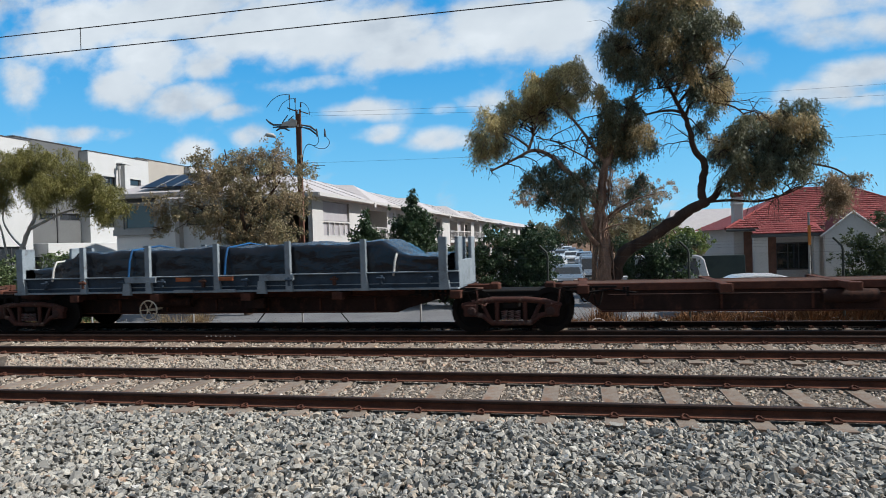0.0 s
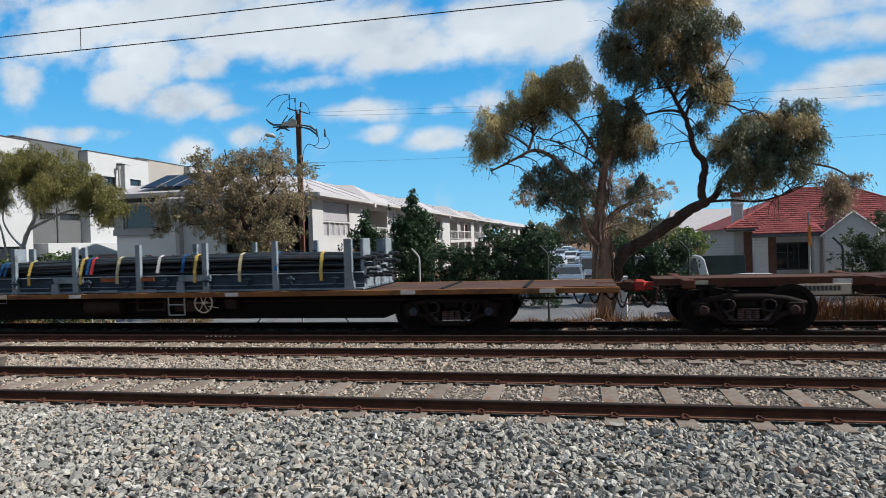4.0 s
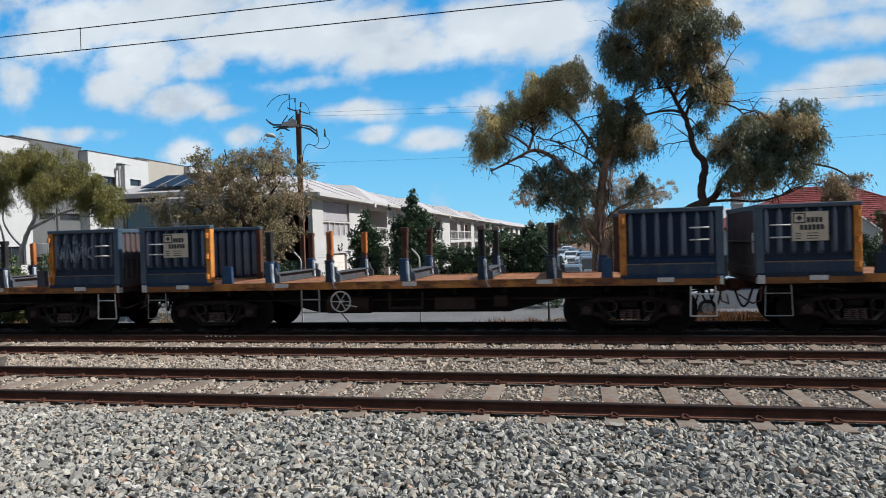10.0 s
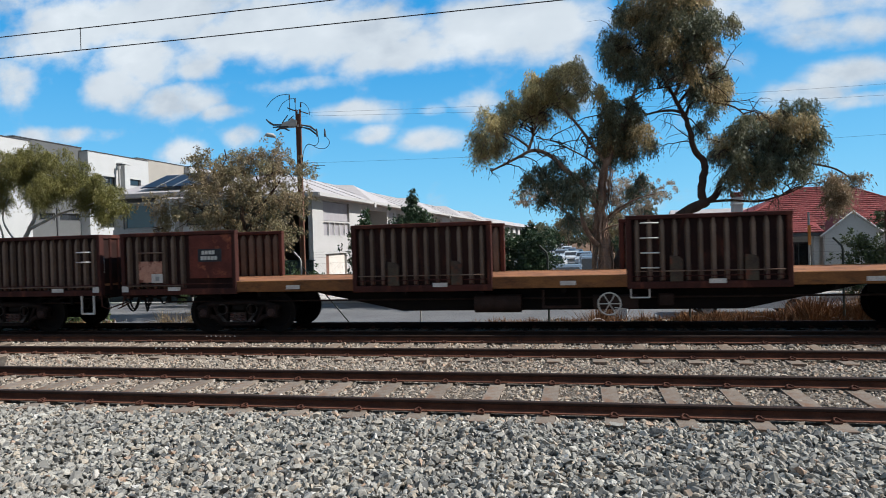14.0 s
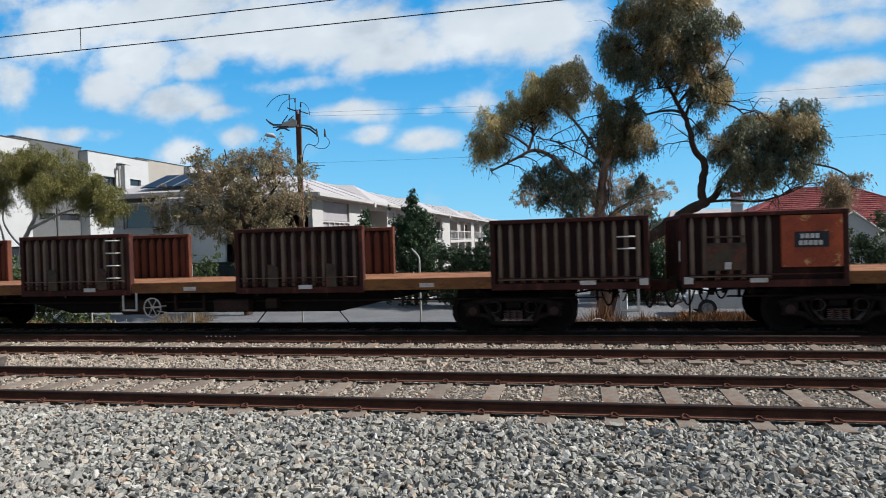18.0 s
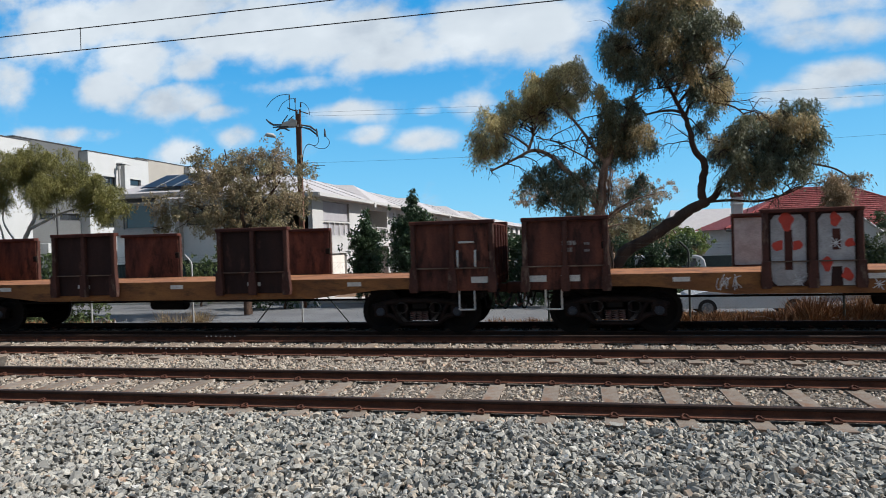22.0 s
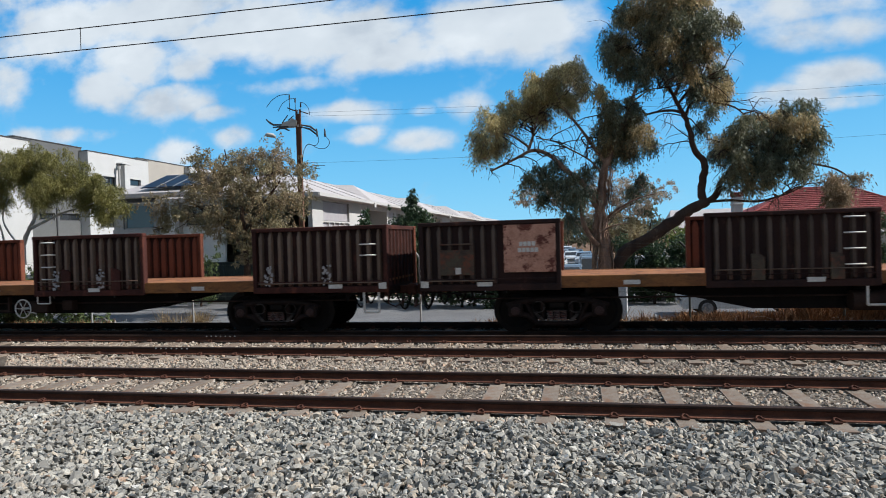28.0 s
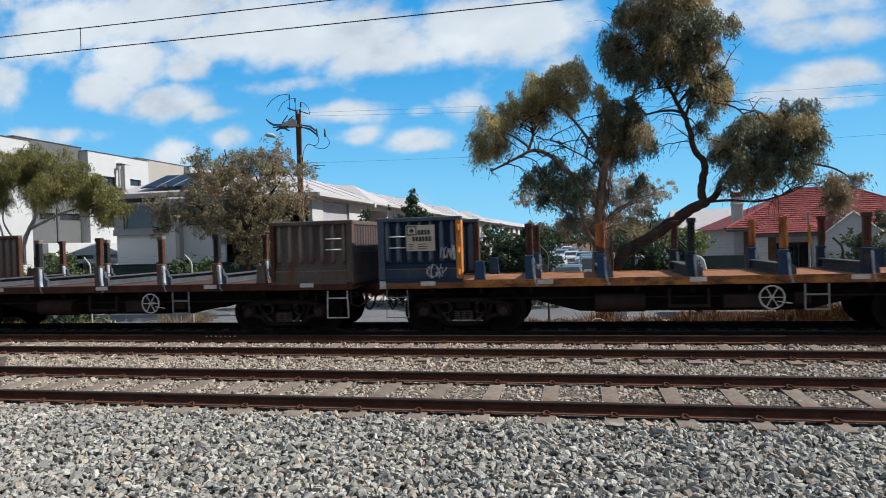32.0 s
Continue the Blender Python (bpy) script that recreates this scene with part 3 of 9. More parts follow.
def stones():
    """Crushed stone: a few rough shapes, scattered, turned and scaled; the nearest are parts of the bed."""
    rng = np.random.default_rng(3)
    shapes, stone_meshes = [], []
    for k in range(14):
        bm = bmesh.new()
        r = random.Random(k)
        a, b, c = 0.6, r.uniform(0.36, 0.5), r.uniform(0.26, 0.38)
        for _ in range(r.choice((10, 11, 12, 13))):
            d = Vector((r.gauss(0, 1), r.gauss(0, 1), r.gauss(0, 1))).normalized() * r.uniform(0.85, 1.1)
            bm.verts.new((d.x * a, d.y * b, d.z * c))
        h = bmesh.ops.convex_hull(bm, input=bm.verts[:])
        bmesh.ops.delete(bm, geom=[e for e in h["geom_interior"] if isinstance(e, bmesh.types.BMVert)], context='VERTS')
        bmesh.ops.dissolve_limit(bm, angle_limit=0.35, verts=bm.verts[:], edges=bm.edges[:])
        bmesh.ops.triangulate(bm, faces=bm.faces[:])
        bm.verts.index_update()
        shapes.append((np.array([q.co[:] for q in bm.verts]), np.array([[q.index for q in f.verts] for f in bm.faces])))
        bm.free()

    def scatter(name, x0, x1, y0, y1, per_m2, size, z, label, mat, wedge=True, singles=0, relief=(-0.25, 0.4)):
        n = int((x1 - x0) * (y1 - y0) * per_m2)
        x, y = rng.uniform(x0, x1, n), rng.uniform(y0, y1, n)
        if wedge:                                   # the width of the view grows with the distance
            keep = (x > -0.95 * y - 1.0) & (x < 0.48 * y + 1.0)
            x, y = x[keep], y[keep]
        for ty, gauge, first, pitch in ((Y_NEAR, 1.67, -12.42, 0.797), (Y_MID, 1.654, -16.9, 0.78), (Y_FAR, 1.515, -19.9, 0.67)):
            on_rail = np.minimum(abs(y - ty - gauge / 2), abs(y - ty + gauge / 2)) < 0.085
            ph = (x - first + pitch / 2) % pitch - pitch / 2
            on_sleeper = (abs(ph) < 0.10) & (abs(y - ty) < 1.25) & (rng.random(len(x)) < (0.95 if ty == Y_NEAR else 0.5))
            x, y = x[~(on_rail | on_sleeper)], y[~(on_rail | on_sleeper)]
        n = len(x)
        s = size * np.exp(rng.normal(0, 0.25, n))
        turn, ta, tb = rng.uniform(0, np.pi, n), rng.normal(0, 0.3, n), rng.normal(0, 0.3, n)
        tw = np.sqrt(np.clip(1 - ta * ta - tb * tb, 0.05, 1))
        w, a, b, c = np.cos(turn) * tw, np.cos(turn) * ta - np.sin(turn) * tb, np.cos(turn) * tb + np.sin(turn) * ta, np.sin(turn) * tw
        q = np.stack([w, a, b, c])
        w, a, b, c = q / np.linalg.norm(q, axis=0)
        R = np.stack([1 - 2 * (b * b + c * c), 2 * (a * b - c * w), 2 * (a * c + b * w), 2 * (a * b + c * w), 1 - 2 * (a * a + c * c), 2 * (b * c - a * w),
                      2 * (a * c - b * w), 2 * (b * c + a * w), 1 - 2 * (a * a + b * b)], 1).reshape(n, 3, 3)
        kind = rng.integers(0, len(shapes), n)
        V, Fc, off = [], [], 0
        keep_joined = np.ones(n, bool)
        zz = z(y) + rng.uniform(*relief, n) * s
        if singles:                                 # the nearest stones, one object each
            near = np.argsort(y)[:singles]
            keep_joined[near] = False
            if not stone_meshes:
                for sv, sf in shapes:
                    me = bpy.data.meshes.new("stone")
                    me.from_pydata(sv.tolist(), [], sf.tolist())
                    me.materials.append(M["stone_single"])
                    stone_meshes.append(me)
            for i in near:
                ob = part("stone", stone_meshes[kind[i]], None, BALLAST)
                ob.matrix_basis = Matrix.Translation((x[i], y[i], zz[i])) @ Matrix(R[i].tolist()).to_4x4() @ Matrix.Scale(s[i], 4)
        for k, (sv, sf) in enumerate(shapes):
            idx = np.nonzero((kind == k) & keep_joined)[0]
            if not len(idx):
                continue
            P = np.einsum('nij,vj->nvi', R[idx], sv) * s[idx, None, None] + np.stack([x[idx], y[idx], zz[idx]], 1)[:, None, :]
            V.append(P.reshape(-1, 3))
            Fc.append((sf[None] + (off + np.arange(len(idx)) * len(sv))[:, None, None]).reshape(-1, 3))
            off += len(idx) * len(sv)
        V, Fc = np.concatenate(V), np.concatenate(Fc)
        me = bpy.data.meshes.new(name)
        me.vertices.add(len(V))
        me.vertices.foreach_set("co", V.ravel())
        me.loops.add(Fc.size)
        me.loops.foreach_set("vertex_index", Fc.ravel().astype(np.int32))
        me.polygons.add(len(Fc))
        me.polygons.foreach_set("loop_start", np.arange(0, Fc.size, 3, dtype=np.int32))
        me.materials.append(M[mat])
        me.update(calc_edges=True)
        me.validate()
        me.shade_flat()
        return tagged(new(name, me), label, "gravel", kind="stuff")

    bed = lambda y: np.interp(y, [1.5, 4.0, 7.0, 7.5, 7.95, 13.9, 16.5, 17.55], [-0.31, -0.215, -0.19, -0.178, -0.205, -0.195, -0.20, -0.70])
    scatter("verge_gravel", -8.0, 6.0, 1.6, 4.3, 130, 0.075, bed, "loose grey crushed stone on the verge", "stone", wedge=False)
    scatter("foreground_gravel", -8.5, 5.2, 4.3, 7.85, 740, 0.067, bed, "loose grey and tan crushed stone, fist-sized and angular", "stone", singles=300)
    scatter("track_gravel", -16, 8.5, 7.6, 14.0, 500, 0.060, lambda y: bed(y) + 0.012, "dusty brown and grey ballast stones between the rails", "stone_brown", relief=(-0.3, 0.2))
    scatter("far_gravel", -20, 12, 13.95, 17.6, 260, 0.055, lambda y: bed(y) + 0.01, "oily ballast stones darkened further for the train's shade", "stone_dark")


def stone_mat(name, tones, dark, single=False):
    m, nt, b = nodes_of(name)
    geo_n = nt.nodes.new("ShaderNodeNewGeometry")
    cr = nt.nodes.new("ShaderNodeValToRGB")
    els = cr.color_ramp.elements
    cr.color_ramp.interpolation = 'CONSTANT'
    for i, (pos, col) in enumerate(tones):
        e = els[i] if i < 2 else els.new(pos)
        e.position, e.color = pos, (*col, 1)
    nt.links.new(nt.nodes.new("ShaderNodeObjectInfo").outputs["Random"] if single else geo_n.outputs["Random Per Island"], cr.inputs[0])
    tc = nt.nodes.new("ShaderNodeTexCoord")
    f = noise_node(nt, tc.outputs["Object"], 45, 4, 0.7)
    g = noise_node(nt, tc.outputs["Object"], 0.9, 3, 0.6)
    c = mixed(nt, ramp(nt, f, 0.45, 0.75), cr.outputs[0], dark)
    c2 = mixed(nt, ramp(nt, g, 0.5, 0.72), c, tuple(0.5 * (t + d) for t, d in zip(tones[0][1], dark)))
    nt.links.new(c2, b.inputs["Base Color"])
    b.inputs["Roughness"].default_value = 0.9
    bp = nt.nodes.new("ShaderNodeBump")
    bp.inputs["Strength"].default_value, bp.inputs["Distance"].default_value = 0.18, 0.005
    nt.links.new(f, bp.inputs["Height"])
    nt.links.new(bp.outputs[0], b.inputs["Normal"])
    M[name] = m


GREYS = [(0.0, (0.31, 0.29, 0.25)), (0.3, (0.20, 0.192, 0.17)), (0.55, (0.42, 0.395, 0.34)), (0.72, (0.41, 0.345, 0.265)), (0.83, (0.09, 0.09, 0.088)), (0.93, (0.39, 0.265, 0.18)), (0.96, (0.53, 0.50, 0.45))]
stone_mat("stone", GREYS, (0.14, 0.135, 0.125))
stone_mat("stone_single", GREYS, (0.14, 0.135, 0.125), True)
stone_mat("stone_brown", [(0.0, (0.35, 0.295, 0.235)), (0.3, (0.25, 0.215, 0.175)), (0.55, (0.42, 0.36, 0.28)), (0.75, (0.40, 0.28, 0.195)), (0.88, (0.17, 0.145, 0.12)), (0.96, (0.52, 0.46, 0.39))], (0.2, 0.155, 0.12))
# oily stone under the train, its tones lowered further to stand for shade
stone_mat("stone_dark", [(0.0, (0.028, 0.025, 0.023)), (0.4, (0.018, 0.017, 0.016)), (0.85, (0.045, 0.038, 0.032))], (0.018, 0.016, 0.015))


# ---- the train ----
HALF = 1.285                  # half a wagon's width
SPEED, SKIP = 8.599, 0.392    # metres a second; the film skips a moment at 8.7 s
WAGONS = []                   # (root, s): s is the wagon's x at the start
WHEELS = []                   # (wheel set, its x on the bogie, world x at the start)


def run(t):
    return SPEED * t + (SKIP if t > 8.7 else 0.0)


def shared(build, store={}):
    """Builds a mesh once and gives it out again."""
    if build not in store:
        store[build] = build()
    return store[build]


def wheel_mesh():
    g = Geo()
    for side in (-1, 1):
        prof = [(-0.055, 0.0), (-0.055, 0.10), (-0.03, 0.13), (-0.02, 0.34), (-0.06, 0.38), (-0.06, 0.455), (0.06, 0.465), (0.065, 0.49), (0.085, 0.49), (0.09, 0.38), (0.03, 0.35), (0.04, 0.14), (0.075, 0.12), (0.075, 0.0)]
        g.lathe(0, side * 0.76, 0, [(-side * -y if side < 0 else -y, r) for y, r in prof][:: 1 if side > 0 else -1], 28)
    g.cyl((0, -1.0, 0), (0, 1.0, 0), 0.075, n=10)
    return g.mesh("wheel_set", M["black_steel"])


def rim_mesh():
    g = Geo()
    for y in (-0.825,):
        g.lathe(0, y, 0, [(0, 0.40), (-0.004, 0.40), (-0.004, 0.452), (0.035, 0.462)], 28)
    return g.mesh("tyre", M["wheel_tread"])


def hub_mesh():
    g = Geo()
    g.lathe(0, -1.12, 0, [(0, 0), (0, 0.07), (0.02, 0.095), (0.09, 0.10), (0.09, 0.06)], 14)
    for k in range(3):
        a = 2 * math.pi * k / 3
        g.cyl((0.05 * math.cos(a), -1.135, 0.05 * math.sin(a)), (0.05 * math.cos(a), -1.11, 0.05 * math.sin(a)), 0.016, n=6)
    return g.mesh("axle_cap", M["axle_hub"])


def hub_blue_mesh():
    me = shared(hub_mesh).copy()
    me.materials[0] = M["axle_blue"]
    return me


def side_frame_mesh():
    """A cast three-piece bogie side: an arch over the boxes, a dip below the springs, two windows."""
    g = Geo()
    def slab(pts, w):
        g.tube(pts, w, 6)
    top = [(-1.06, 0, 0.56), (-0.72, 0, 0.66), (-0.35, 0, 0.70), (0.35, 0, 0.70), (0.72, 0, 0.66), (1.06, 0, 0.56)]
    low = [(-0.98, 0, 0.42), (-0.62, 0, 0.36), (-0.42, 0, 0.20), (0.42, 0, 0.20), (0.62, 0, 0.36), (0.98, 0, 0.42)]
    slab(top, 0.07)
    slab(low, 0.06)
    for s in (-1, 1):
        slab([(s * 0.30, 0, 0.68), (s * 0.30, 0, 0.22)], 0.05)
        slab([(s * 0.64, 0, 0.64), (s * 0.44, 0, 0.24)], 0.045)
        g.box(s * 0.87 - 0.15, -0.09, 0.34, s * 0.87 + 0.15, 0.09, 0.62, 0.03)
    g.box(-0.30, -0.10, 0.16, 0.30, 0.10, 0.24, 0.02)
    return g.mesh("side_frame", M["cast_brown"])


def spring_mesh():
    g = Geo()
    for k in (-0.14, 0.0, 0.14):
        pts = [(k + 0.055 * math.cos(a), 0.055 * math.sin(a), 0.27 + 0.20 * a / (10 * math.pi)) for a in [i * math.pi / 5 for i in range(51)]]
        g.tube(pts, 0.013, 5)
    return g.mesh("spring", M["pale_spring"])


def window_rim_mesh():
    """Bright edges that stand for sun glints on the two openings in a bogie side, with the spring plank between."""
    g = Geo()
    for e in (-1, 1):
        g.tube([(e * 0.38 + 0.13 * math.cos(a), -0.08, 0.55 + 0.115 * math.sin(a)) for a in [i * math.pi / 8 for i in range(16)]], 0.012, 5, close=True)
        g.prism([(e * 0.24, 0.25), (e * 0.34, 0.25), (e * 0.50, 0.45), (e * 0.42, 0.43)][::e], -0.105, -0.075)
    g.box(-0.26, -0.12, 0.245, 0.26, -0.09, 0.27, 0.006)
    g.box(-0.22, -0.12, 0.47, 0.22, -0.09, 0.485, 0.004)
    return g.mesh("window_rim", M["worn_edge"])


def bolster_mesh():
    g = Geo().box(-0.17, -1.02, 0.50, 0.17, 1.02, 0.66, 0.03).cyl((0, 0, 0.60), (0, 0, 0.86), 0.22, n=16)
    g.box(-0.62, -0.62, 0.22, 0.62, -0.52, 0.74, 0.02).box(-0.62, 0.5, 0.22, 0.62, 0.6, 0.74, 0.02).box(-1.3, -0.5, 0.66, 1.3, 0.5, 0.86, 0.02)
    return g.mesh("bogie", M["black_steel"])


def bogie(root, x, s, base=0.87, hub="axle_hub", frame_mat=None):
    b = part("bogie", shared(bolster_mesh), None, root, "black cast steel bogie", pose(x, 0, 0))
    for side in (-1, 1):
        f = part("side_frame", shared(side_frame_mesh), None, b, at=pose(0, side * 1.0, 0))
        if frame_mat:
            f.material_slots[0].link = 'OBJECT'
            f.material_slots[0].material = M[frame_mat]
        part("spring", shared(spring_mesh), None, b, at=pose(0, side * 1.03, 0))
        if side < 0 and not frame_mat:
            part("window_rim", shared(window_rim_mesh), None, f, "steel edge painted as a sun glint")
    for e in (-1, 1):
        w = part("wheel_set", shared(wheel_mesh), None, b, at=pose(e * base, 0, 0.46))
        WHEELS.append((w, e * base, s + x + e * base))
        part("axle_cap", shared(hub_blue_mesh if hub == "axle_blue" else hub_mesh), None, b, at=pose(e * base, 0, 0.46))
        for side in (-1, 1):
            part("wheel_rim", shared(rim_mesh), None, b, at=pose(e * base, 0, 0.46, 0, 0, 0 if side < 0 else 180))
    return b


def handwheel(root, x, z=0.62, material="white_paint"):
    g = Geo()
    y = -HALF + 0.02
    ring = [(x + 0.225 * math.cos(a), y, z + 0.225 * math.sin(a)) for a in [2 * math.pi * i / 24 for i in range(24)]]
    g.tube(ring, 0.016, 6, close=True)
    for k in range(6):
        a = math.pi * k / 3
        g.cyl((x, y, z), (x + 0.225 * math.cos(a), y, z + 0.225 * math.sin(a)), 0.010, n=6)
    g.cyl((x, y - 0.03, z), (x, y + 0.5, z), 0.03, n=8)
    g.cyl((x + 0.1, y + 0.03, z - 0.08), (x + 0.36, y + 0.03, z - 0.12), 0.012, n=6)
    part("handwheel", g, material, root, "round brake handwheel")


def step_ladder(root, x, material="white_paint", w=0.42, drop=0.5, top=0.98, r=0.017, rungs=2, splay=0.0, share=0.42):
    g = Geo()
    y = -HALF + 0.03
    for e in (-1, 1):
        g.cyl((x + e * w / 2, y, top), (x + e * (w / 2 + splay), y, top - drop), r, n=6)
    for z, k in ((top - drop, 1.0), (top - drop * share, share))[:rungs]:
        g.cyl((x - w / 2 - splay * k, y, z), (x + w / 2 + splay * k, y, z), r, n=6)
    part("step_ladder", g, material, root, "painted steel side step")


def end_gear(root, x, e):
    """Brake pipes, cocks, levers and loops of hose that hang under a wagon's end."""
    r = random.Random(int(x * 100) + 7)
    g = Geo()
    y = -HALF + 0.25
    for k in range(3):
        x0 = x - e * (0.15 + 0.33 * k + r.uniform(0, 0.1))
        d = r.uniform(0.22, 0.42)
        w = r.uniform(0.2, 0.34)
        g.tube([(x0 - w / 2 + w * u, y + 0.1 * k, 0.92 - d * math.sin(math.pi * u)) for u in [i / 8 for i in range(9)]], 0.02, 6)
    g.tube([(x + e * 0.05, y, 0.93), (x - e * 0.6, y - 0.05, 0.84), (x - e * 1.1, y, 0.90), (x - e * 1.6, y, 0.82)], 0.022, 6)
    for k in range(7):
        x0 = x - e * r.uniform(0.05, 1.5)
        h = r.uniform(0.08, 0.26)
        g.box(x0 - 0.02, y - 0.03, 0.94 - h, x0 + r.uniform(0.02, 0.07), y + 0.03, 0.95)
    g.box(min(x - e * 0.1, x - e * 1.2), y - 0.03, 0.93, max(x - e * 0.1, x - e * 1.2), y + 0.03, 0.97)
    part("brake_pipe", g, "black_steel", root, "hanging brake pipes and hose loops")
    part("uncoupling_lever", Geo().tube([(x - e * 0.05, -HALF + 0.06, 0.94), (x - e * 0.02, -HALF + 0.02, 0.66), (x + e * 0.12, -HALF + 0.05, 0.60), (x + e * 0.22, -0.6, 0.72)], 0.016, 6), "gear_rust", root, "thin rusty uncoupling lever")


def coupler(root, x, e, red=False):
    end_gear(root, x, e)
    g = Geo().box(min(x - e * 0.5, x + e * 0.22), -0.09, 0.80, max(x - e * 0.5, x + e * 0.22), 0.09, 0.98, 0.02)
    g.box(x + e * 0.2 - 0.12, -0.16, 0.76, x + e * 0.2 + 0.12, 0.14, 1.02, 0.04)
    part("coupler", g, "glow_red" if red else "rust_frame", root, "knuckle coupler")
    h = Geo()
    pts = [(x - e * 0.1 + e * 0.32 * u, -0.38 + 0.25 * u, 0.86 - 0.42 * math.sin(math.pi * u)) for u in [i / 10 for i in range(11)]]
    h.tube(pts, 0.024, 6)
    part("air_hose", h, "rubber", root, "black brake hose")


def plates(root, xs, z, material="white_paint", w=0.32, h=0.09, y=None):
    for x in xs:
        part("marker_plate", Geo().box(x - w / 2, (-HALF - 0.012) if y is None else y - 0.012, z - h / 2, x + w / 2, (-HALF) if y is None else y, z + h / 2), material, root, "reflective marker plate")


def girder(root, half, taper0, taper1, low=0.42, high=0.88, top=1.0, material="black_steel"):
    """The deep middle of the underframe, shallow over the bogies."""
    out = [(-half, high), (-taper1, high), (-taper0, low), (taper0, low), (taper1, high), (half, high), (half, top), (-half, top)]
    frame_of = part("underframe", Geo().prism(out, -0.75, -0.65), material, root, "dark fishbelly underframe")
    part("girder_web", Geo().prism(out, 0.65, 0.75), material, frame_of)
    part("bottom_plate", Geo().box(-taper0, -0.64, low + 0.02, taper0, 0.64, low + 0.06), material, frame_of)
    for k in range(-5, 6):
        x = k * half / 6
        part("cross_bearer", Geo().box(x - 0.04, -1.2, 0.86, x + 0.04, 1.2, 0.98), material, frame_of)
    t = Geo().cyl((-1.9, -0.95, 0.62), (-0.9, -0.95, 0.62), 0.2, n=14).box(0.6, -1.12, 0.5, 1.5, -0.85, 0.78, 0.02).box(1.9, -1.1, 0.56, 2.2, -0.9, 0.8, 0.02)
    t.cyl((-half + 0.8, -0.9, 0.72), (half - 0.8, -0.9, 0.72), 0.02, n=6)
    t.box(-0.45, -1.1, 0.56, -0.40, -1.02, 0.9).box(0.3, -1.1, 0.56, 0.35, -1.02, 0.9).box(-0.45, -1.1, 0.52, 0.35, -1.02, 0.57)
    part("brake_gear", t, "gear_brown", root, "rusty brake cylinder and rods")


def writing(root, text, x, z, size, material, y=None, bold=0.0):
    c = bpy.data.curves.new("lettering", 'FONT')
    c.body, c.size, c.align_x, c.extrude = text, size, 'CENTER', 0.002
    c.resolution_u = 2
    c.offset = bold
    tmp = new("lettering", c)
    dg = bpy.context.evaluated_depsgraph_get()
    me = bpy.data.meshes.new_from_object(tmp.evaluated_get(dg))
    bpy.data.objects.remove(tmp)
    me.materials.clear()
    me.materials.append(M[material])
    return part("lettering", me, None, root, at=pose(x, (-HALF - 0.016) if y is None else y, z, 90, 0, 0))


def character_bars(parent, x, z, w, h, n, y, material):
    """A number that is not lettered: one upright bar for each sign."""
    for i in range(n):
        part("number_bar", Geo().box(x + i * w * 1.25, y - 0.004, z, x + i * w * 1.25 + w, y, z + h), material, parent)


def start_wagon(s, label, name="flat_wagon"):
    root = thing(name, label, "freight wagon", pose(s, Y_FAR, 0), "wagons of the train")
    WAGONS.append((root, s))
    return root


def side_sill(root, half, z0, z1, material, deck="rust_deck"):
    for y in (-HALF, HALF - 0.12):
        part("side_sill", Geo().box(-half, y, z0, half, y + 0.12, z1, 0.008), material, root, "rusty side sill")
    part("deck", Geo().box(-half + 0.02, -HALF + 0.12, z1 - 0.07, half - 0.02, HALF - 0.12, z1 - 0.01, 0.005), deck, root, "worn steel deck")


def scribble(root, x, z, w, h, seed, material, y=None, n=None):
    """Spray-painted strokes that cannot be read: tall joined zigzags and loops."""
    r = random.Random(seed)
    n = n or max(4, round(w / 0.09))
    yy = (-HALF - 0.018) if y is None else y
    g = Geo()
    thick = 0.010 if h > 0.3 else 0.008
    for k in range(n):
        cx = x - w / 2 + w * (k + 0.5) / n
        d = w / n
        a1, a2, ph = r.choice((1, 1, 2)), r.choice((1, 2, 3)), r.uniform(0, 6.28)
        tall = r.uniform(0.3, 0.5)
        pts = [(cx + d * (0.75 * math.sin(a1 * u + ph) + 0.12 * u / 6), yy, z + h * tall * math.sin(a2 * u + ph * 0.7) + 0.06 * h * math.sin(k * 1.7)) for u in [i * 0.42 for i in range(r.choice((9, 12, 15)))]]
        g.tube(pts, thick, 5)
    for k in range(max(2, n // 3)):
        cx = x - w / 2 + w * r.random()
        g.tube([(cx, yy, z - h * 0.5), (cx + r.uniform(-0.03, 0.05), yy, z), (cx + r.uniform(-0.05, 0.09), yy, z + h * 0.55)], thick, 5)
    part("spray_mark", g, material, root, "spray-painted scribble")


RIBS = {}
# wall plates behind ribs get a darkened copy that stands for recess shade
BAY_SHADED_MAT = {"rust_box": "bay_rust_shaded", "blue_box": "bay_blue_shaded", "rust_far": "bay_rust_shaded"}
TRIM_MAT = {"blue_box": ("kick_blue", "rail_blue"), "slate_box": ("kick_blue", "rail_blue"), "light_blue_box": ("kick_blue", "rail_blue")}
# ribs are paler: worn, and brightened for the light they catch
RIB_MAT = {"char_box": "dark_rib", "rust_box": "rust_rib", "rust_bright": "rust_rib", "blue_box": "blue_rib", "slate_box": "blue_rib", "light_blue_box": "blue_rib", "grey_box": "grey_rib"}


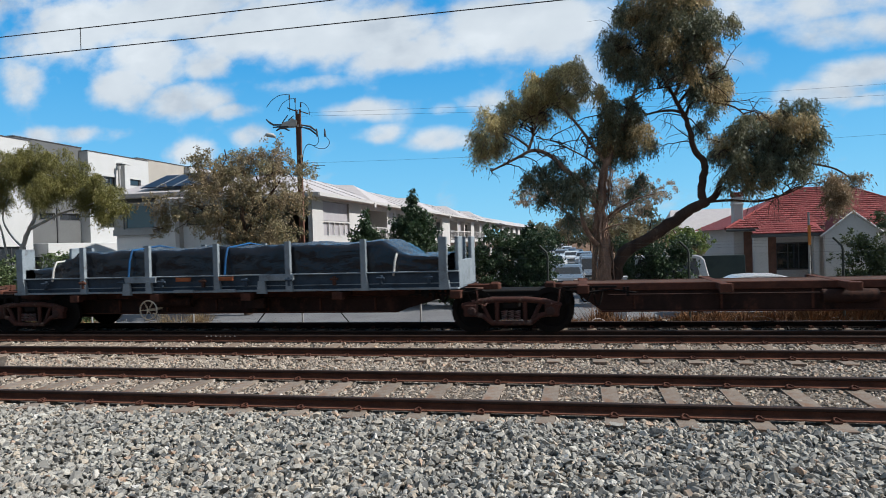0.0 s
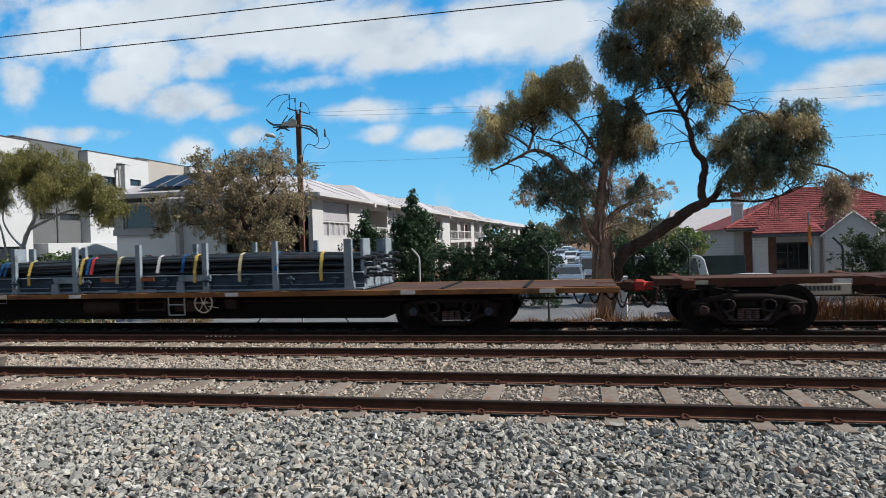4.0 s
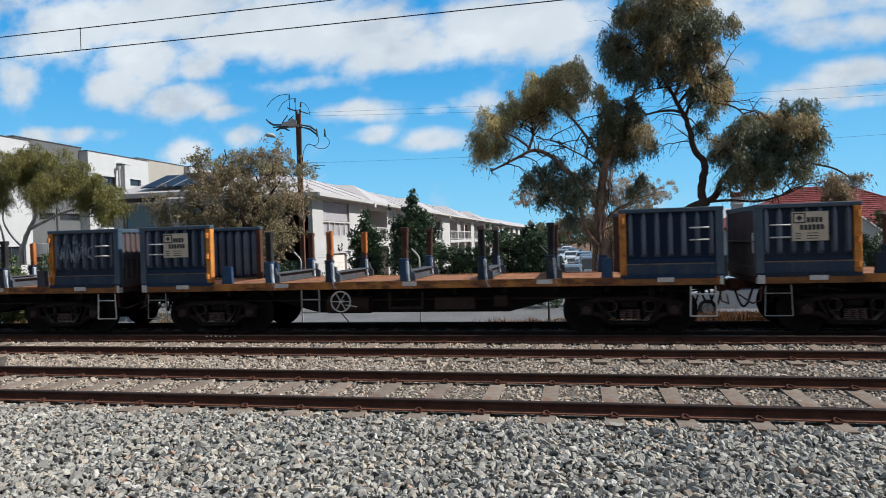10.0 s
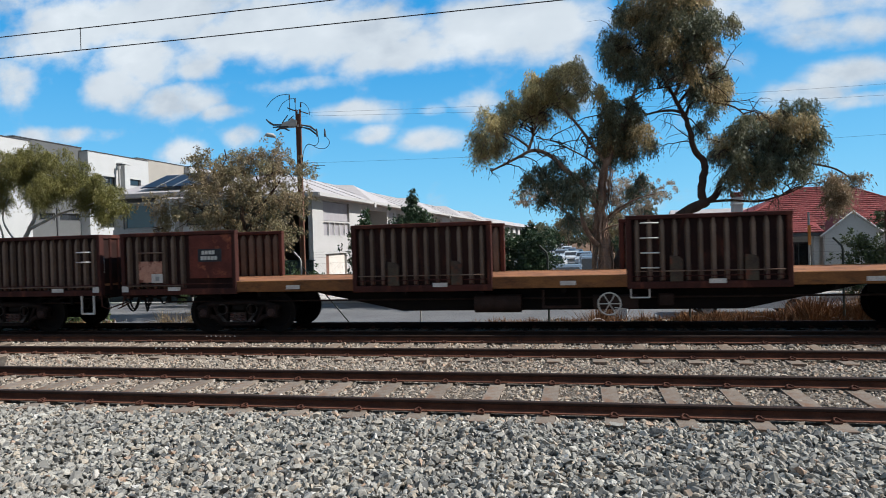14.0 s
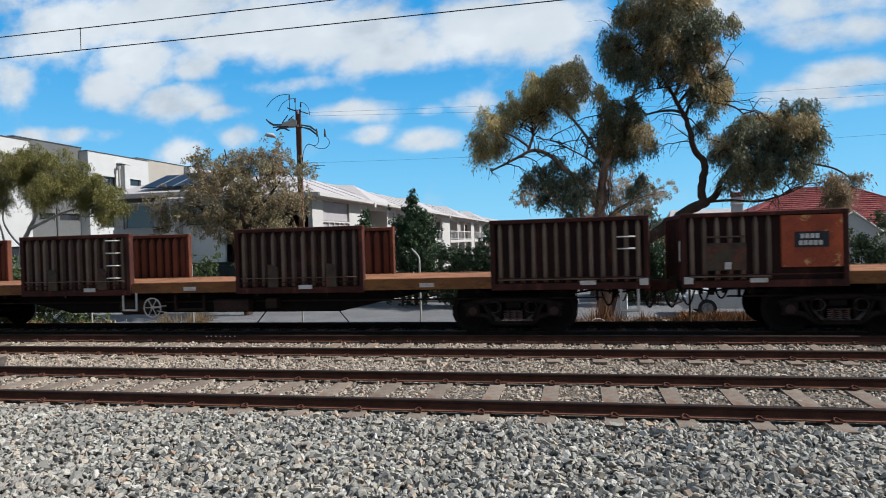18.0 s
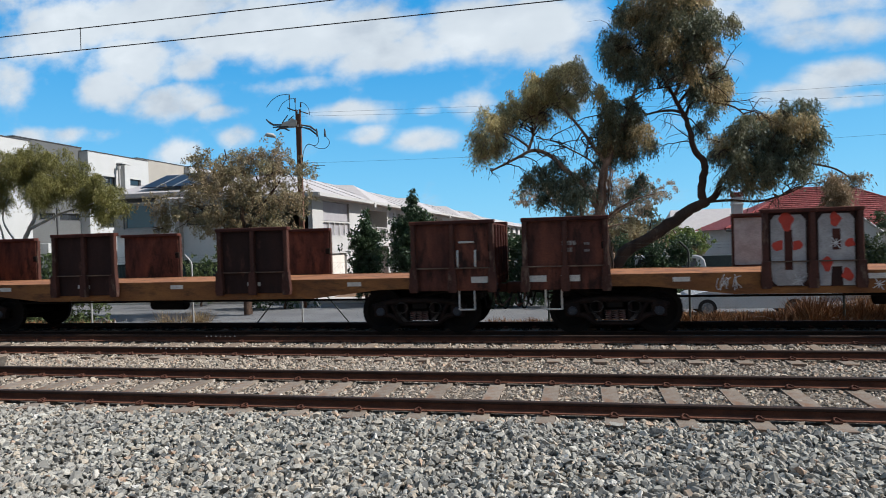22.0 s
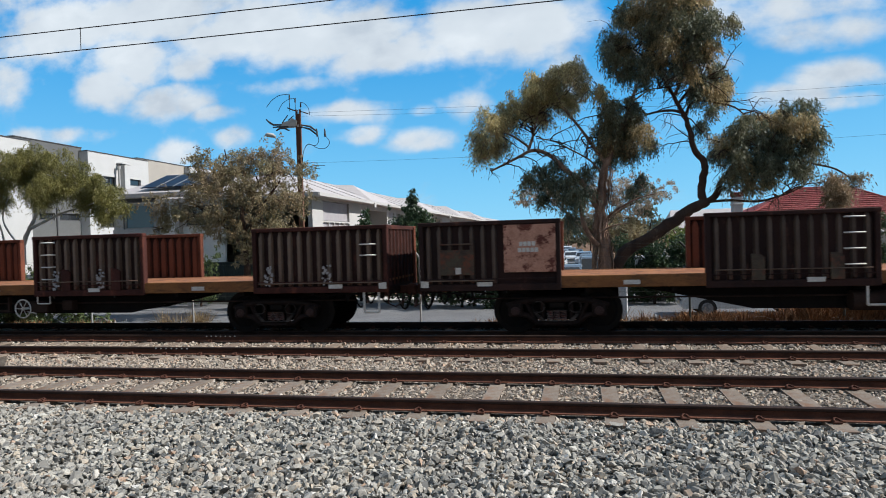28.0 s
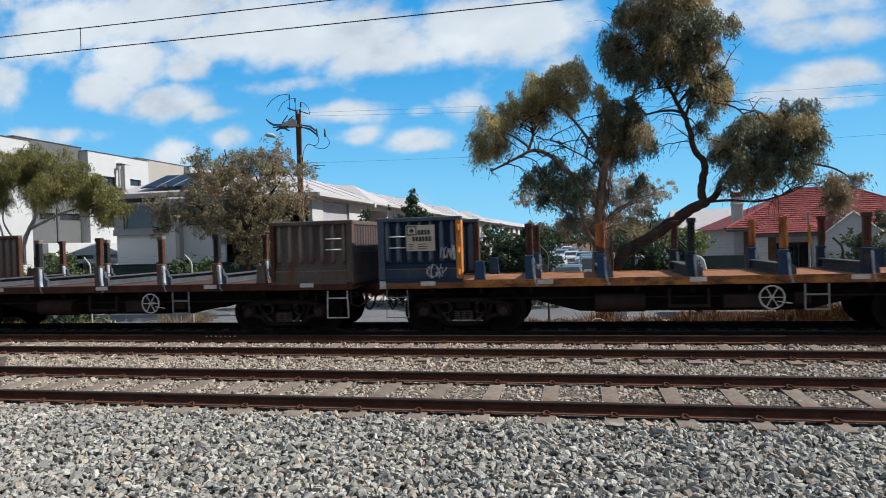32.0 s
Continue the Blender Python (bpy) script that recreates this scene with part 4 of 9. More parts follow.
def rib_mesh(h, w, d, material):
    key = (round(h, 3), w, d, material)
    if key not in RIBS:
        levels = ((0.0, 1, 1, 0), (0.05, 1, 1, 1), (h - 0.17, 1, 1, 1), (h - 0.06, 0.6, 0.5, 0.7), (h, 0.12, 0.05, 0))
        pts = [(x, y, z) for z, wb, wf, dd in levels for x, y in ((-(w / 2 + 0.02) * wb, 0), (-w / 2 * wf, -d * dd), (w / 2 * wf, -d * dd), ((w / 2 + 0.02) * wb, 0))]
        faces = [(4 * k + i, 4 * k + i + 1, 4 * k + 5 + i, 4 * k + 4 + i) for k in range(4) for i in range(3)]
        RIBS[key] = Geo().add(pts, faces).mesh("rib", M[material])
    return RIBS[key]


def ribbed_bay(root, x0, x1, z0, z1, material, pitch=0.235, end=0, rungs=0, far="rust_bright", posts=None, name="side_panel", kick=0.0, depth=0.085, flat=None, skirt=0.0):
    """A pair of ribbed side walls; end -1 or 1 adds the wall across the wagon's end; flat: an unribbed stretch."""
    for side in (-1, 1):
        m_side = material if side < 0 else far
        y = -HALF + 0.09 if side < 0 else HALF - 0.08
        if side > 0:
            w = part(name, Geo().box(x0 + 0.05, y, z0 + 0.05, x1 - 0.05, y + 0.02, z1 - 0.06), BAY_SHADED_MAT.get(m_side, m_side), root, "ribbed steel side wall")
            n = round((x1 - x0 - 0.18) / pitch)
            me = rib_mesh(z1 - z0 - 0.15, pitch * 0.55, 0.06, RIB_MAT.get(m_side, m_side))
            for i in range(n):
                part("rib", me, None, w, at=pose(x0 + 0.09 + (x1 - x0 - 0.18) * (i + 0.5) / n, y, z0 + 0.08))
        else:
            w = part(name, Geo().box(x0 + 0.04, y, z0, x1 - 0.04, y + 0.02, z1 - 0.05), BAY_SHADED_MAT.get(material, material), root, "ribbed steel side wall")
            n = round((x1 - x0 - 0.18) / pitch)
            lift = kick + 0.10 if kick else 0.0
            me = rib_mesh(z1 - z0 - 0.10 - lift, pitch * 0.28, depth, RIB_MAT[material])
            for i in range(n):
                x = x0 + 0.09 + (x1 - x0 - 0.18) * (i + 0.5) / n
                if not (flat and flat[0] < x < flat[1]):
                    part("rib", me, None, w, at=pose(x, y, z0 + 0.05 + lift))
            if kick:
                part("kick_plate", Geo().box(x0 + 0.05, y - 0.06, z0 + 0.03, x1 - 0.05, y - 0.001, z0 + kick, 0.006), TRIM_MAT.get(m_side, (m_side, m_side))[0], w, "scuffed kick plate")
                part("mid_rail", Geo().box(x0 + 0.05, y - 0.03, z0 + kick + 0.004, x1 - 0.05, y - 0.001, z0 + kick + 0.10, 0.006), m_side, w)
                part("worn_edge", Geo().box(x0 + 0.08, y - 0.066, z0 + kick - 0.012, x1 - 0.08, y - 0.02, z0 + kick + 0.012), "grey_rib", w, "worn pale edge")
            part("bottom_rail", Geo().box(x0, y - 0.095, z0 - 0.02 - skirt, x1, y - 0.002, z0 + 0.07, 0.01), m_side, w)
            if skirt:
                part("rub_strip", Geo().box(x0 + 0.1, y - 0.1, z0 + 0.17, x1 - 0.1, y - 0.07, z0 + 0.19), m_side, w)
        part("top_rail", Geo().box(x0 - 0.01, y - 0.1, z1 - 0.085, x1 + 0.01, y + 0.05, z1, 0.012), TRIM_MAT.get(m_side, (m_side, m_side))[1] if kick else m_side, w)
        for xx, key in ((x0, "l"), (x1 - 0.1, "r")):
            mm = (posts or {}).get(key, m_side)
            wide = 0.1
            if kick and mm == m_side:
                mm, wide = TRIM_MAT.get(m_side, (m_side, m_side))[1], 0.15
                xx = xx if key == "l" else x1 - wide
            elif mm == "yellow_post":
                wide = 0.13
                xx = xx if key == "l" else x1 - wide
                mm = mm if side < 0 else "brown_post"
            part("corner_post", Geo().box(xx, y - 0.092, z0 - skirt, xx + wide, y + 0.06, z1 - 0.01, 0.012), mm, w)
            if mm == "yellow_post" and side < 0:
                for zz in (z0 + 0.15, z0 + 0.62, z1 - 0.3):
                    part("hinge", Geo().cyl((xx + 0.05, y - 0.12, zz), (xx + 0.05, y - 0.12, zz + 0.12), 0.04, n=8), mm, w)
    if rungs:
        cx = x0 + 0.45 if rungs < 0 else x1 - 0.45
        for i in range(4 if abs(rungs) > 1 else 2):
            z = z0 + (0.35 + 0.3 * i if abs(rungs) > 1 else 0.75 + 0.24 * i)
            part("hand_rung", Geo().tube([(cx - 0.17, -HALF + 0.03, z), (cx - 0.17, -HALF - 0.035, z), (cx + 0.17, -HALF - 0.035, z), (cx + 0.17, -HALF + 0.03, z)], 0.016, 6), "white_paint", root, "white hand rung")
    if end:
        ex = x0 + 0.06 if end < 0 else x1 - 0.1
        g = Geo()
        zm = z1 - 0.52
        g.box(ex - 0.005, -HALF + 0.05, z0 - 0.15, ex + 0.035, HALF - 0.05, z1 - 0.08)
        e_mat = "end_grey" if kick else material
        # plain end walls use the darkened copy too, for shade in the gap
        wall = part("end_wall", g, "end_grey" if kick else BAY_SHADED_MAT.get(material, material), root, "ribbed end wall")
        if kick:
            for zz, hh in ((z0 + 0.66, 0.03), (z0 - 0.02, 0.2)):
                part("end_bar", Geo().box(ex + 0.02 if end > 0 else ex - 0.075, -HALF + 0.1, zz, ex + 0.085 if end > 0 else ex + 0.01, HALF - 0.1, zz + hh, 0.006), "end_grey", wall, "cross bar of the end wall")
        part("end_rung", Geo().tube([(ex + end * 0.02, -HALF + 0.16, zm - 0.02), (ex + end * 0.07, -HALF + 0.16, zm - 0.04), (ex + end * 0.07, -HALF + 0.16, zm - 0.42), (ex + end * 0.02, -HALF + 0.16, zm - 0.44)], 0.018, 6), "white_paint", wall, "white grab rail")
        n = 13 if kick else 9
        for i in range(n):
            yy = -HALF + 0.14 + i * (2 * HALF - 0.28) / (n - 1)
            k = 0.055 if kick else 0.05
            out = [(-0.04, -k), (0.01, -k), (0.07, -k * 0.45), (0.07, k * 0.45), (0.01, k), (-0.04, k)]
            out = [(a if end > 0 else 0.03 - a, b) for a, b in out]
            pts = [(ex + a, yy + b, z) for z in (z0 + 0.05, z1 - 0.1) for a, b in out]
            part("end_rib", Geo().add(pts, [(j, (j + 1) % 6, (j + 1) % 6 + 6, j + 6) for j in range(6)] + [tuple(range(6, 12)), tuple(range(5, -1, -1))]), e_mat, wall)
        part("end_rail", Geo().box(ex - 0.05, -HALF + 0.02, z1 - 0.1, ex + 0.08, HALF - 0.02, z1 - 0.005, 0.01), TRIM_MAT.get(material, (material, material))[1] if kick else material, wall)


def post_wagon(s, look_of, hand=-1.45):
    """Short steel wagon: ribbed end boxes and pairs of posts along an open deck."""
    L = 6.51
    c_l, c_r, posts, plate, marks = look_of
    root = start_wagon(s, "bogie wagon with %s ribbed end boxes and pairs of posts" % ("blue" if "blue" in c_l else "dark grey"), "post_wagon")
    plain = c_l == "grey_box"
    side_sill(root, 4.62, 0.99, 1.155, "rust_frame" if plain else "orange_sill", "deck_brown" if plain else "rust_deck")
    for e in (-1, 1):
        for y in (-HALF, HALF - 0.12):
            a, b = sorted((e * 4.62, e * (L - 0.16)))
            part("side_sill", Geo().box(a, y, 0.985, b, y + 0.12, 1.15, 0.008), "rust_frame" if plain else "rust_sill", root, "rusty brown end sill")
            a, b = sorted((e * (L - 0.16), e * (L - 0.09)))
            part("corner_block", Geo().box(a, y - 0.01, 0.985, b, y + 0.13, 1.16, 0.01), "rust_frame" if plain else "orange_sill" if e > 0 else "white_paint", root, "painted corner block")
            a, b = sorted((e * (L - 0.09), e * (L - 0.02)))
            part("corner_block", Geo().box(a, y - 0.012, 0.985, b, y + 0.13, 1.162, 0.01), "rust_frame" if plain else "white_paint", root, "painted corner block")
    part("deck", Geo().box(-L + 0.02, -HALF + 0.12, 1.07, L - 0.02, HALF - 0.12, 1.13), "rust_frame", root, "floor of the end boxes")
    girder(root, L - 0.1, 2.2, 4.0)
    for x, e, c, w in ((-L, -1, c_l, 1.87), (4.53, 1, c_r, 1.98)):
        ribbed_bay(root, x, x + w, 1.13, 2.53, c, 0.24, e, 1 if e > 0 else -1, c, {"r" if e < 0 else "l": "brown_post" if plain else "yellow_post"}, "box_side", 0.28)
    for x in (-4.69, 4.71):
        bogie(root, x, s)
    for e in (-1, 1):
        coupler(root, e * (L - 0.05), e)
        step_ladder(root, e * (L - 0.40), "white_paint" if e > 0 else "fence_steel", 0.46, 0.60, 0.96, 0.015 if e > 0 else 0.010, 2, 0.02, 0.27)
    handwheel(root, hand, 0.72)
    step_ladder(root, hand + (0.8 if hand > 0 else -0.72), "fence_steel")
    plates(root, (-5.4, -2.9, 0.1, 3.0, 5.4), 1.095)
    for i in range(5):
        x = (-3.2, -1.74, -0.01, 1.7, 3.15)[i]
        top, base = posts[i % len(posts)]
        for side in (-1, 1):
            y = side * (HALF - 0.10)
            k = part("post_socket", Geo().box(x - 0.105, y - 0.085, 1.12, x + 0.055, y + 0.07, 1.64, 0.008).box(x - 0.112, y - 0.095, 1.57, x + 0.062, y + 0.08, 1.645, 0.008), base, root, "welded post socket")
            part("socket_foot", Geo().prism([(x - 0.11, 0.985), (x + 0.10, 0.985), (x + 0.055, 1.12), (x - 0.105, 1.12)], y - 0.095, y + 0.02), "gear_rust", k, "rust-stained foot")
            # pale strip on the socket's right edge: sun on it put into the colour
            part("worn_flange", Geo().prism([(x + 0.03, 1.58), (x + 0.055, 1.60), (x + 0.085, 1.57), (x + 0.09, 1.25), (x + 0.12, 1.08), (x + 0.17, 1.0), (x + 0.11, 1.0), (x + 0.07, 1.12), (x + 0.045, 1.30)], y - 0.10, y - 0.02), "worn_flange", k, "worn flange, its sunlit edge painted bright")
            part("gusset", Geo().prism([(x + 0.06, 1.12), (x + 0.22, 1.12), (x + 0.21, 1.32), (x + 0.14, 1.36), (x + 0.12, 1.5), (x + 0.06, 1.5)], y - 0.01, y + 0.06), "bearer_steel", k, "gusset plate")
            mm = top if side < 0 or i % 2 else "brown_post"
            lean = pose(x, y, 1.4, 0, (i * 37 % 5 - 2) * 0.5, 0)
            low = 0.27 + 0.11 * (i * 7 % 3)
            part("post", Geo().box(-0.07, -0.055, 0, 0.055, 0.05, low, 0.008, lean), "brown_post" if mm == "orange_post" else mm, k, "upright steel post")
            part("post_head", Geo().box(-0.07, -0.055, low, -0.02, 0.05, 0.88, 0.008, lean).box(0.01, -0.06, low - 0.03, 0.066, 0.05, 0.90, 0.008, lean).box(-0.04, -0.03, low, 0.03, 0.04, 0.86, 0, lean), mm, k, "worn upper half of the post")
            if mm != "orange_post":
                part("post_cap", Geo().box(-0.085, -0.075, 0.82, 0.08, 0.068, 0.92, 0.012, lean), "grey_rib" if i % 2 else mm, k, "collar on the post head")
        part("bearer", Geo().box(x - 0.03, -1.15, 1.165, x + 0.03, 1.15, 1.36).box(x - 0.11, -1.15, 1.34, x + 0.11, 1.15, 1.375, 0.006).box(x - 0.11, -1.15, 1.15, x + 0.11, 1.15, 1.18, 0.006), "bearer_steel", root, "blue-grey steel cross bearer")
    for x in (-4.28, 4.27):
        for side in (-1, 1):
            y = side * (HALF - 0.1)
            part("bracket", Geo().prism([(x - 0.16, 1.0), (x + 0.16, 1.0), (x + 0.11, 1.2), (x + 0.09, 1.55), (x - 0.09, 1.55), (x - 0.11, 1.2)], y - 0.085, y + 0.06), posts[0][1], root, "short stake bracket")
    if plate:
        yp = -HALF - 0.006
        p = part("number_plate", Geo().box(-5.86, yp - 0.012, 1.80, -5.22, yp, 2.36, 0.003), "plate_cream", root, "cream number plate")
        part("plate_badge", Geo().box(-5.84, yp - 0.016, 2.14, -5.62, yp - 0.012, 2.34), "letter_dark", p)
        part("plate_badge", Geo().box(-5.815, yp - 0.02, 2.165, -5.645, yp - 0.016, 2.315), "plate_cream", p)
        part("plate_badge", Geo().box(-0.04, -0.004, -0.04, 0.04, 0, 0.04, 0, pose(-5.73, yp - 0.02, 2.24, 0, 45, 0)), "letter_dark", p)
        character_bars(p, -5.60, 2.15, 0.058, 0.10, 4, yp - 0.012, "letter_dark")
        character_bars(p, -5.72, 2.01, 0.058, 0.10, 6, yp - 0.012, "letter_dark")
        for k in range(3):
            part("small_print", Geo().box(-5.80, yp - 0.015, 1.84 + 0.05 * k, -5.70, yp - 0.012, 1.855 + 0.05 * k).box(-5.6, yp - 0.015, 1.84 + 0.05 * k, -5.4, yp - 0.012, 1.855 + 0.05 * k), "letter_dark", p)
    for x, z, w, h, seed, mm in marks:
        scribble(root, x, z, w, h, seed, mm)
    return root


def coil_wagon(s, plate="plate_rust", marks=(), ladder=-1, first=None, tone="rust_box", right=7.20):
    """Long wagon with four ribbed bays a side and an open floor between them."""
    L = 10.42
    root = start_wagon(s, "long rusty brown wagon with ribbed bays and open floor", "ribbed_wagon")
    for a, b in ((-7.42, -4.56), (-1.49, 1.30), (4.36, right + 0.02)):
        part("side_sill", Geo().box(a, -HALF + 0.02, 0.96, b, -HALF + 0.16, 1.21, 0.008), "rust_sill", root, "rust-orange side sill")
    part("side_sill", Geo().box(-L + 0.05, HALF - 0.16, 0.96, L - 0.05, HALF - 0.02, 1.21, 0.008), "rust_sill", root, "rust-orange side sill")
    part("deck", Geo().box(-L + 0.06, -HALF + 0.16, 1.14, L - 0.06, HALF - 0.16, 1.20, 0.005), "rust_deck", root, "sunlit rusty steel floor")
    girder(root, L - 0.1, 3.6, 5.8, 0.45, 0.92, 0.98)
    for x0, x1, e in ((-L, -7.40, -1), (-4.58, -1.47, 0), (1.28, 4.38, 0), (right, L, 1)):
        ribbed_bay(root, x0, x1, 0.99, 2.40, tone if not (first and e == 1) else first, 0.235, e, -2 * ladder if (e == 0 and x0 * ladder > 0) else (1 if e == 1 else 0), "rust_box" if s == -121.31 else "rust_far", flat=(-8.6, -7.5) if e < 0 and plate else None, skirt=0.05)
    for x in (-7.52, 7.62):
        bogie(root, x, s)
    for e in (-1, 1):
        coupler(root, e * (L + 0.02), e)
        if e > 0:
            step_ladder(root, e * (L - 0.40), w=0.34, drop=0.5, r=0.028, rungs=1)
        plates(root, (e * (L - 0.12),), 1.07, w=0.17, h=0.14, y=-HALF - 0.02)
    if s == -121.31:
        part("patch", Geo().box(-9.92, -HALF - 0.014, 1.22, -9.30, -HALF - 0.006, 1.72), "plate_peach", root, "peeling peach paint patch")
        card = part("card_holder", Geo().box(-9.58, -HALF - 0.03, 1.21, -9.28, -HALF - 0.016, 1.42, 0.004), "white_paint", root, "white card holder")
        part("card", Geo().box(-9.47, -HALF - 0.034, 1.26, -9.37, -HALF - 0.03, 1.36), "fence_steel", card)
    elif plate:
        part("patch", Geo().box(-9.95, -HALF - 0.014, 1.26, -9.22, -HALF - 0.004, 1.80), "plate_olive" if s != -255.75 else "grey_box", root, "flat stained patch plate")
        card = part("card_holder", Geo().box(-9.62, -HALF - 0.028, 1.28, -9.5, -HALF - 0.016, 1.42, 0.003), "white_paint", root, "white card holder")
    if plate:
        part("tie_bar", Geo().cyl((-9.95, -HALF - 0.02, 1.92), (-9.25, -HALF - 0.02, 1.92), 0.018, n=6), "rust_rib", root, "horizontal tie bar")
    for bx, wd in ((-L, 1.75), (right, L - right)):
        part("lash_bar", Geo().cyl((bx + 0.15, -HALF - 0.025, 1.14), (bx + wd - 0.12, -HALF - 0.025, 1.14), 0.016, n=6), "rust_rib", root, "thin lashing bar")
    for bx in (-4.58, 1.28):
        for fx in (0.95, 2.35):
            part("stake_pocket", Geo().prism([(bx + fx - 0.12, 1.06), (bx + fx + 0.12, 1.06), (bx + fx + 0.12, 1.5), (bx + fx + 0.05, 1.56), (bx + fx - 0.12, 1.58)], -HALF - 0.035, -HALF + 0.02), "rust_box" if s == -255.75 else "plate_olive", root, "worn olive stake pocket")
        part("lash_bar", Geo().cyl((bx + 0.15, -HALF - 0.03, 1.27), (bx + 2.95, -HALF - 0.03, 1.27), 0.013, n=6), "rust_rib", root, "thin lashing bar")
    handwheel(root, ladder * 0.92, 0.62)
    step_ladder(root, ladder * 1.53, w=0.36, drop=0.42 if ladder < 0 else 0.24, r=0.024 if ladder < 0 else 0.016, rungs=1)
    plates(root, (-9.0, -6.0, -2.6, 0.1, 3.0, 5.8, 9.2), 1.06)
    if plate:
        tall = s == -255.75
        part("number_panel", Geo().box(-8.58, -HALF + 0.0, 1.08 if tall else 1.30, -7.5, -HALF + 0.085, 2.32 if tall else 2.30, 0.006), plate, root, "rust-stained flat number panel")
        bars = part("number_board", Geo().box(-8.35, -HALF - 0.012, 1.68, -7.75, -HALF - 0.002, 1.98), plate if s < -230 else "plate_dark", root, "painted number board")
        character_bars(bars, -8.25, 1.85, 0.07, 0.09, 4, -HALF - 0.012, "white_paint")
        character_bars(bars, -8.28, 1.72, 0.07, 0.09, 5, -HALF - 0.012, "white_paint")
    for x, z, w, h, seed, mm in marks:
        scribble(root, x, z, w, h, seed, mm, -HALF - 0.03)
    return root


def outlined_tag(root, x, z):
    """A large turquoise outline of two peaked letters over smaller ones, with an upright squiggle beside it."""
    y = -HALF - 0.03
    g = Geo()
    for pts in ([(-0.32, 0.55), (-0.28, 0.75), (-0.1, 0.88), (0.1, 1.02), (0.2, 0.8), (0.2, 0.55), (0.3, 0.75), (0.52, 0.98), (0.66, 0.72), (0.78, 0.5), (0.72, 0.4), (0.6, 0.5), (0.66, 0.3), (0.8, 0.15)],
                [(-0.42, 0.72), (-0.5, 0.5), (-0.4, 0.4), (-0.22, 0.42), (-0.2, 0.12), (-0.14, -0.05)], [(0.1, 0.98), (0.12, 0.6)], [(0.5, 0.95), (0.48, 0.62)],
                [(-0.05, 0.45), (0.3, 0.47), (0.32, 0.38), (0.0, 0.36), (0.0, 0.05)], [(0.02, 0.24), (0.22, 0.24)], [(0.22, 0.4), (0.38, 0.18), (0.44, -0.06), (0.32, -0.1)], [(0.4, 0.36), (0.24, 0.1)], [(0.55, 0.42), (0.7, 0.38), (0.58, 0.22), (0.72, 0.16)]):
        g.tube([(x + a, y, z + b) for a, b in pts], 0.008, 5)
    part("spray_mark", g, "graffiti_teal", root, "large turquoise outlined tag")
    g = Geo()
    g.tube([(x + 1.12 + 0.09 * math.sin(5.3 * u) * (0.7 + 0.3 * math.sin(u * 11)), y, z - 0.1 + 0.095 * u + 0.05 * math.cos(5.3 * u)) for u in [i * 0.16 for i in range(58)]], 0.011, 5)
    part("spray_mark", g, "graffiti_teal", root, "upright turquoise squiggle")


def bubble_letters(root, x, z, w, h, n, seed, fill="graffiti_sky", line="graffiti_grey", fat=0.56):
    """A row of fat rounded sprayed letters: a pale fill and a lighter outline."""
    rr = random.Random(seed)
    y = -HALF - 0.02
    for i in range(n):
        cx, d = x - w / 2 + w * (i + 0.5) / n, w / n * fat
        p, q = rr.uniform(0, 6.28), rr.choice((2, 3))
        ring = [(cx + d * math.copysign(abs(math.cos(a)) ** 0.6, math.cos(a)) * (1 + 0.16 * math.sin(q * a + p)), z + h / 2 * math.copysign(abs(math.sin(a)) ** 0.6, math.sin(a)) * (1 + 0.12 * math.cos(q * a - p))) for a in [2 * math.pi * k / 22 for k in range(22)]]
        let = part("painted_letter", Geo().prism(ring, y - 0.002 * (i % 2) - 0.004, y + 0.002), fill, root, "fat pale sprayed letter")
        part("letter_outline", Geo().tube([(a, y - 0.008, b) for a, b in ring], 0.014, 5, close=True).tube([(cx - d * 0.2, y - 0.008, z - h * 0.1), (cx + d * 0.25, y - 0.008, z + h * rr.uniform(0, 0.2))], 0.02, 5), line, let)


def faded_letters(root, x0, x1, z0, z1, pitch, seed):
    """Worn white paint left on the faces of the ribs, once a word of tall letters."""
    rr = random.Random(seed)
    n = round((x1 - x0 - 0.18) / pitch)
    for i in range(n):
        x = x0 + 0.09 + (x1 - x0 - 0.18) * (i + 0.5) / n
        z = z0 + rr.uniform(0, 0.1)
        while z < z1 - 0.15:
            h = min(rr.uniform(0.25, 0.8), z1 - z)
            k = pitch * 0.17
            part("faded_paint", Geo().prism([(x - k, z + 0.03), (x - k * 0.5, z), (x + k, z + 0.02), (x + k, z + h - 0.04), (x + k * 0.4, z + h), (x - k, z + h - 0.02)], -HALF + 0.001, -HALF + 0.004), "faded_white", root)
            z += h + rr.uniform(0.03, 0.16)


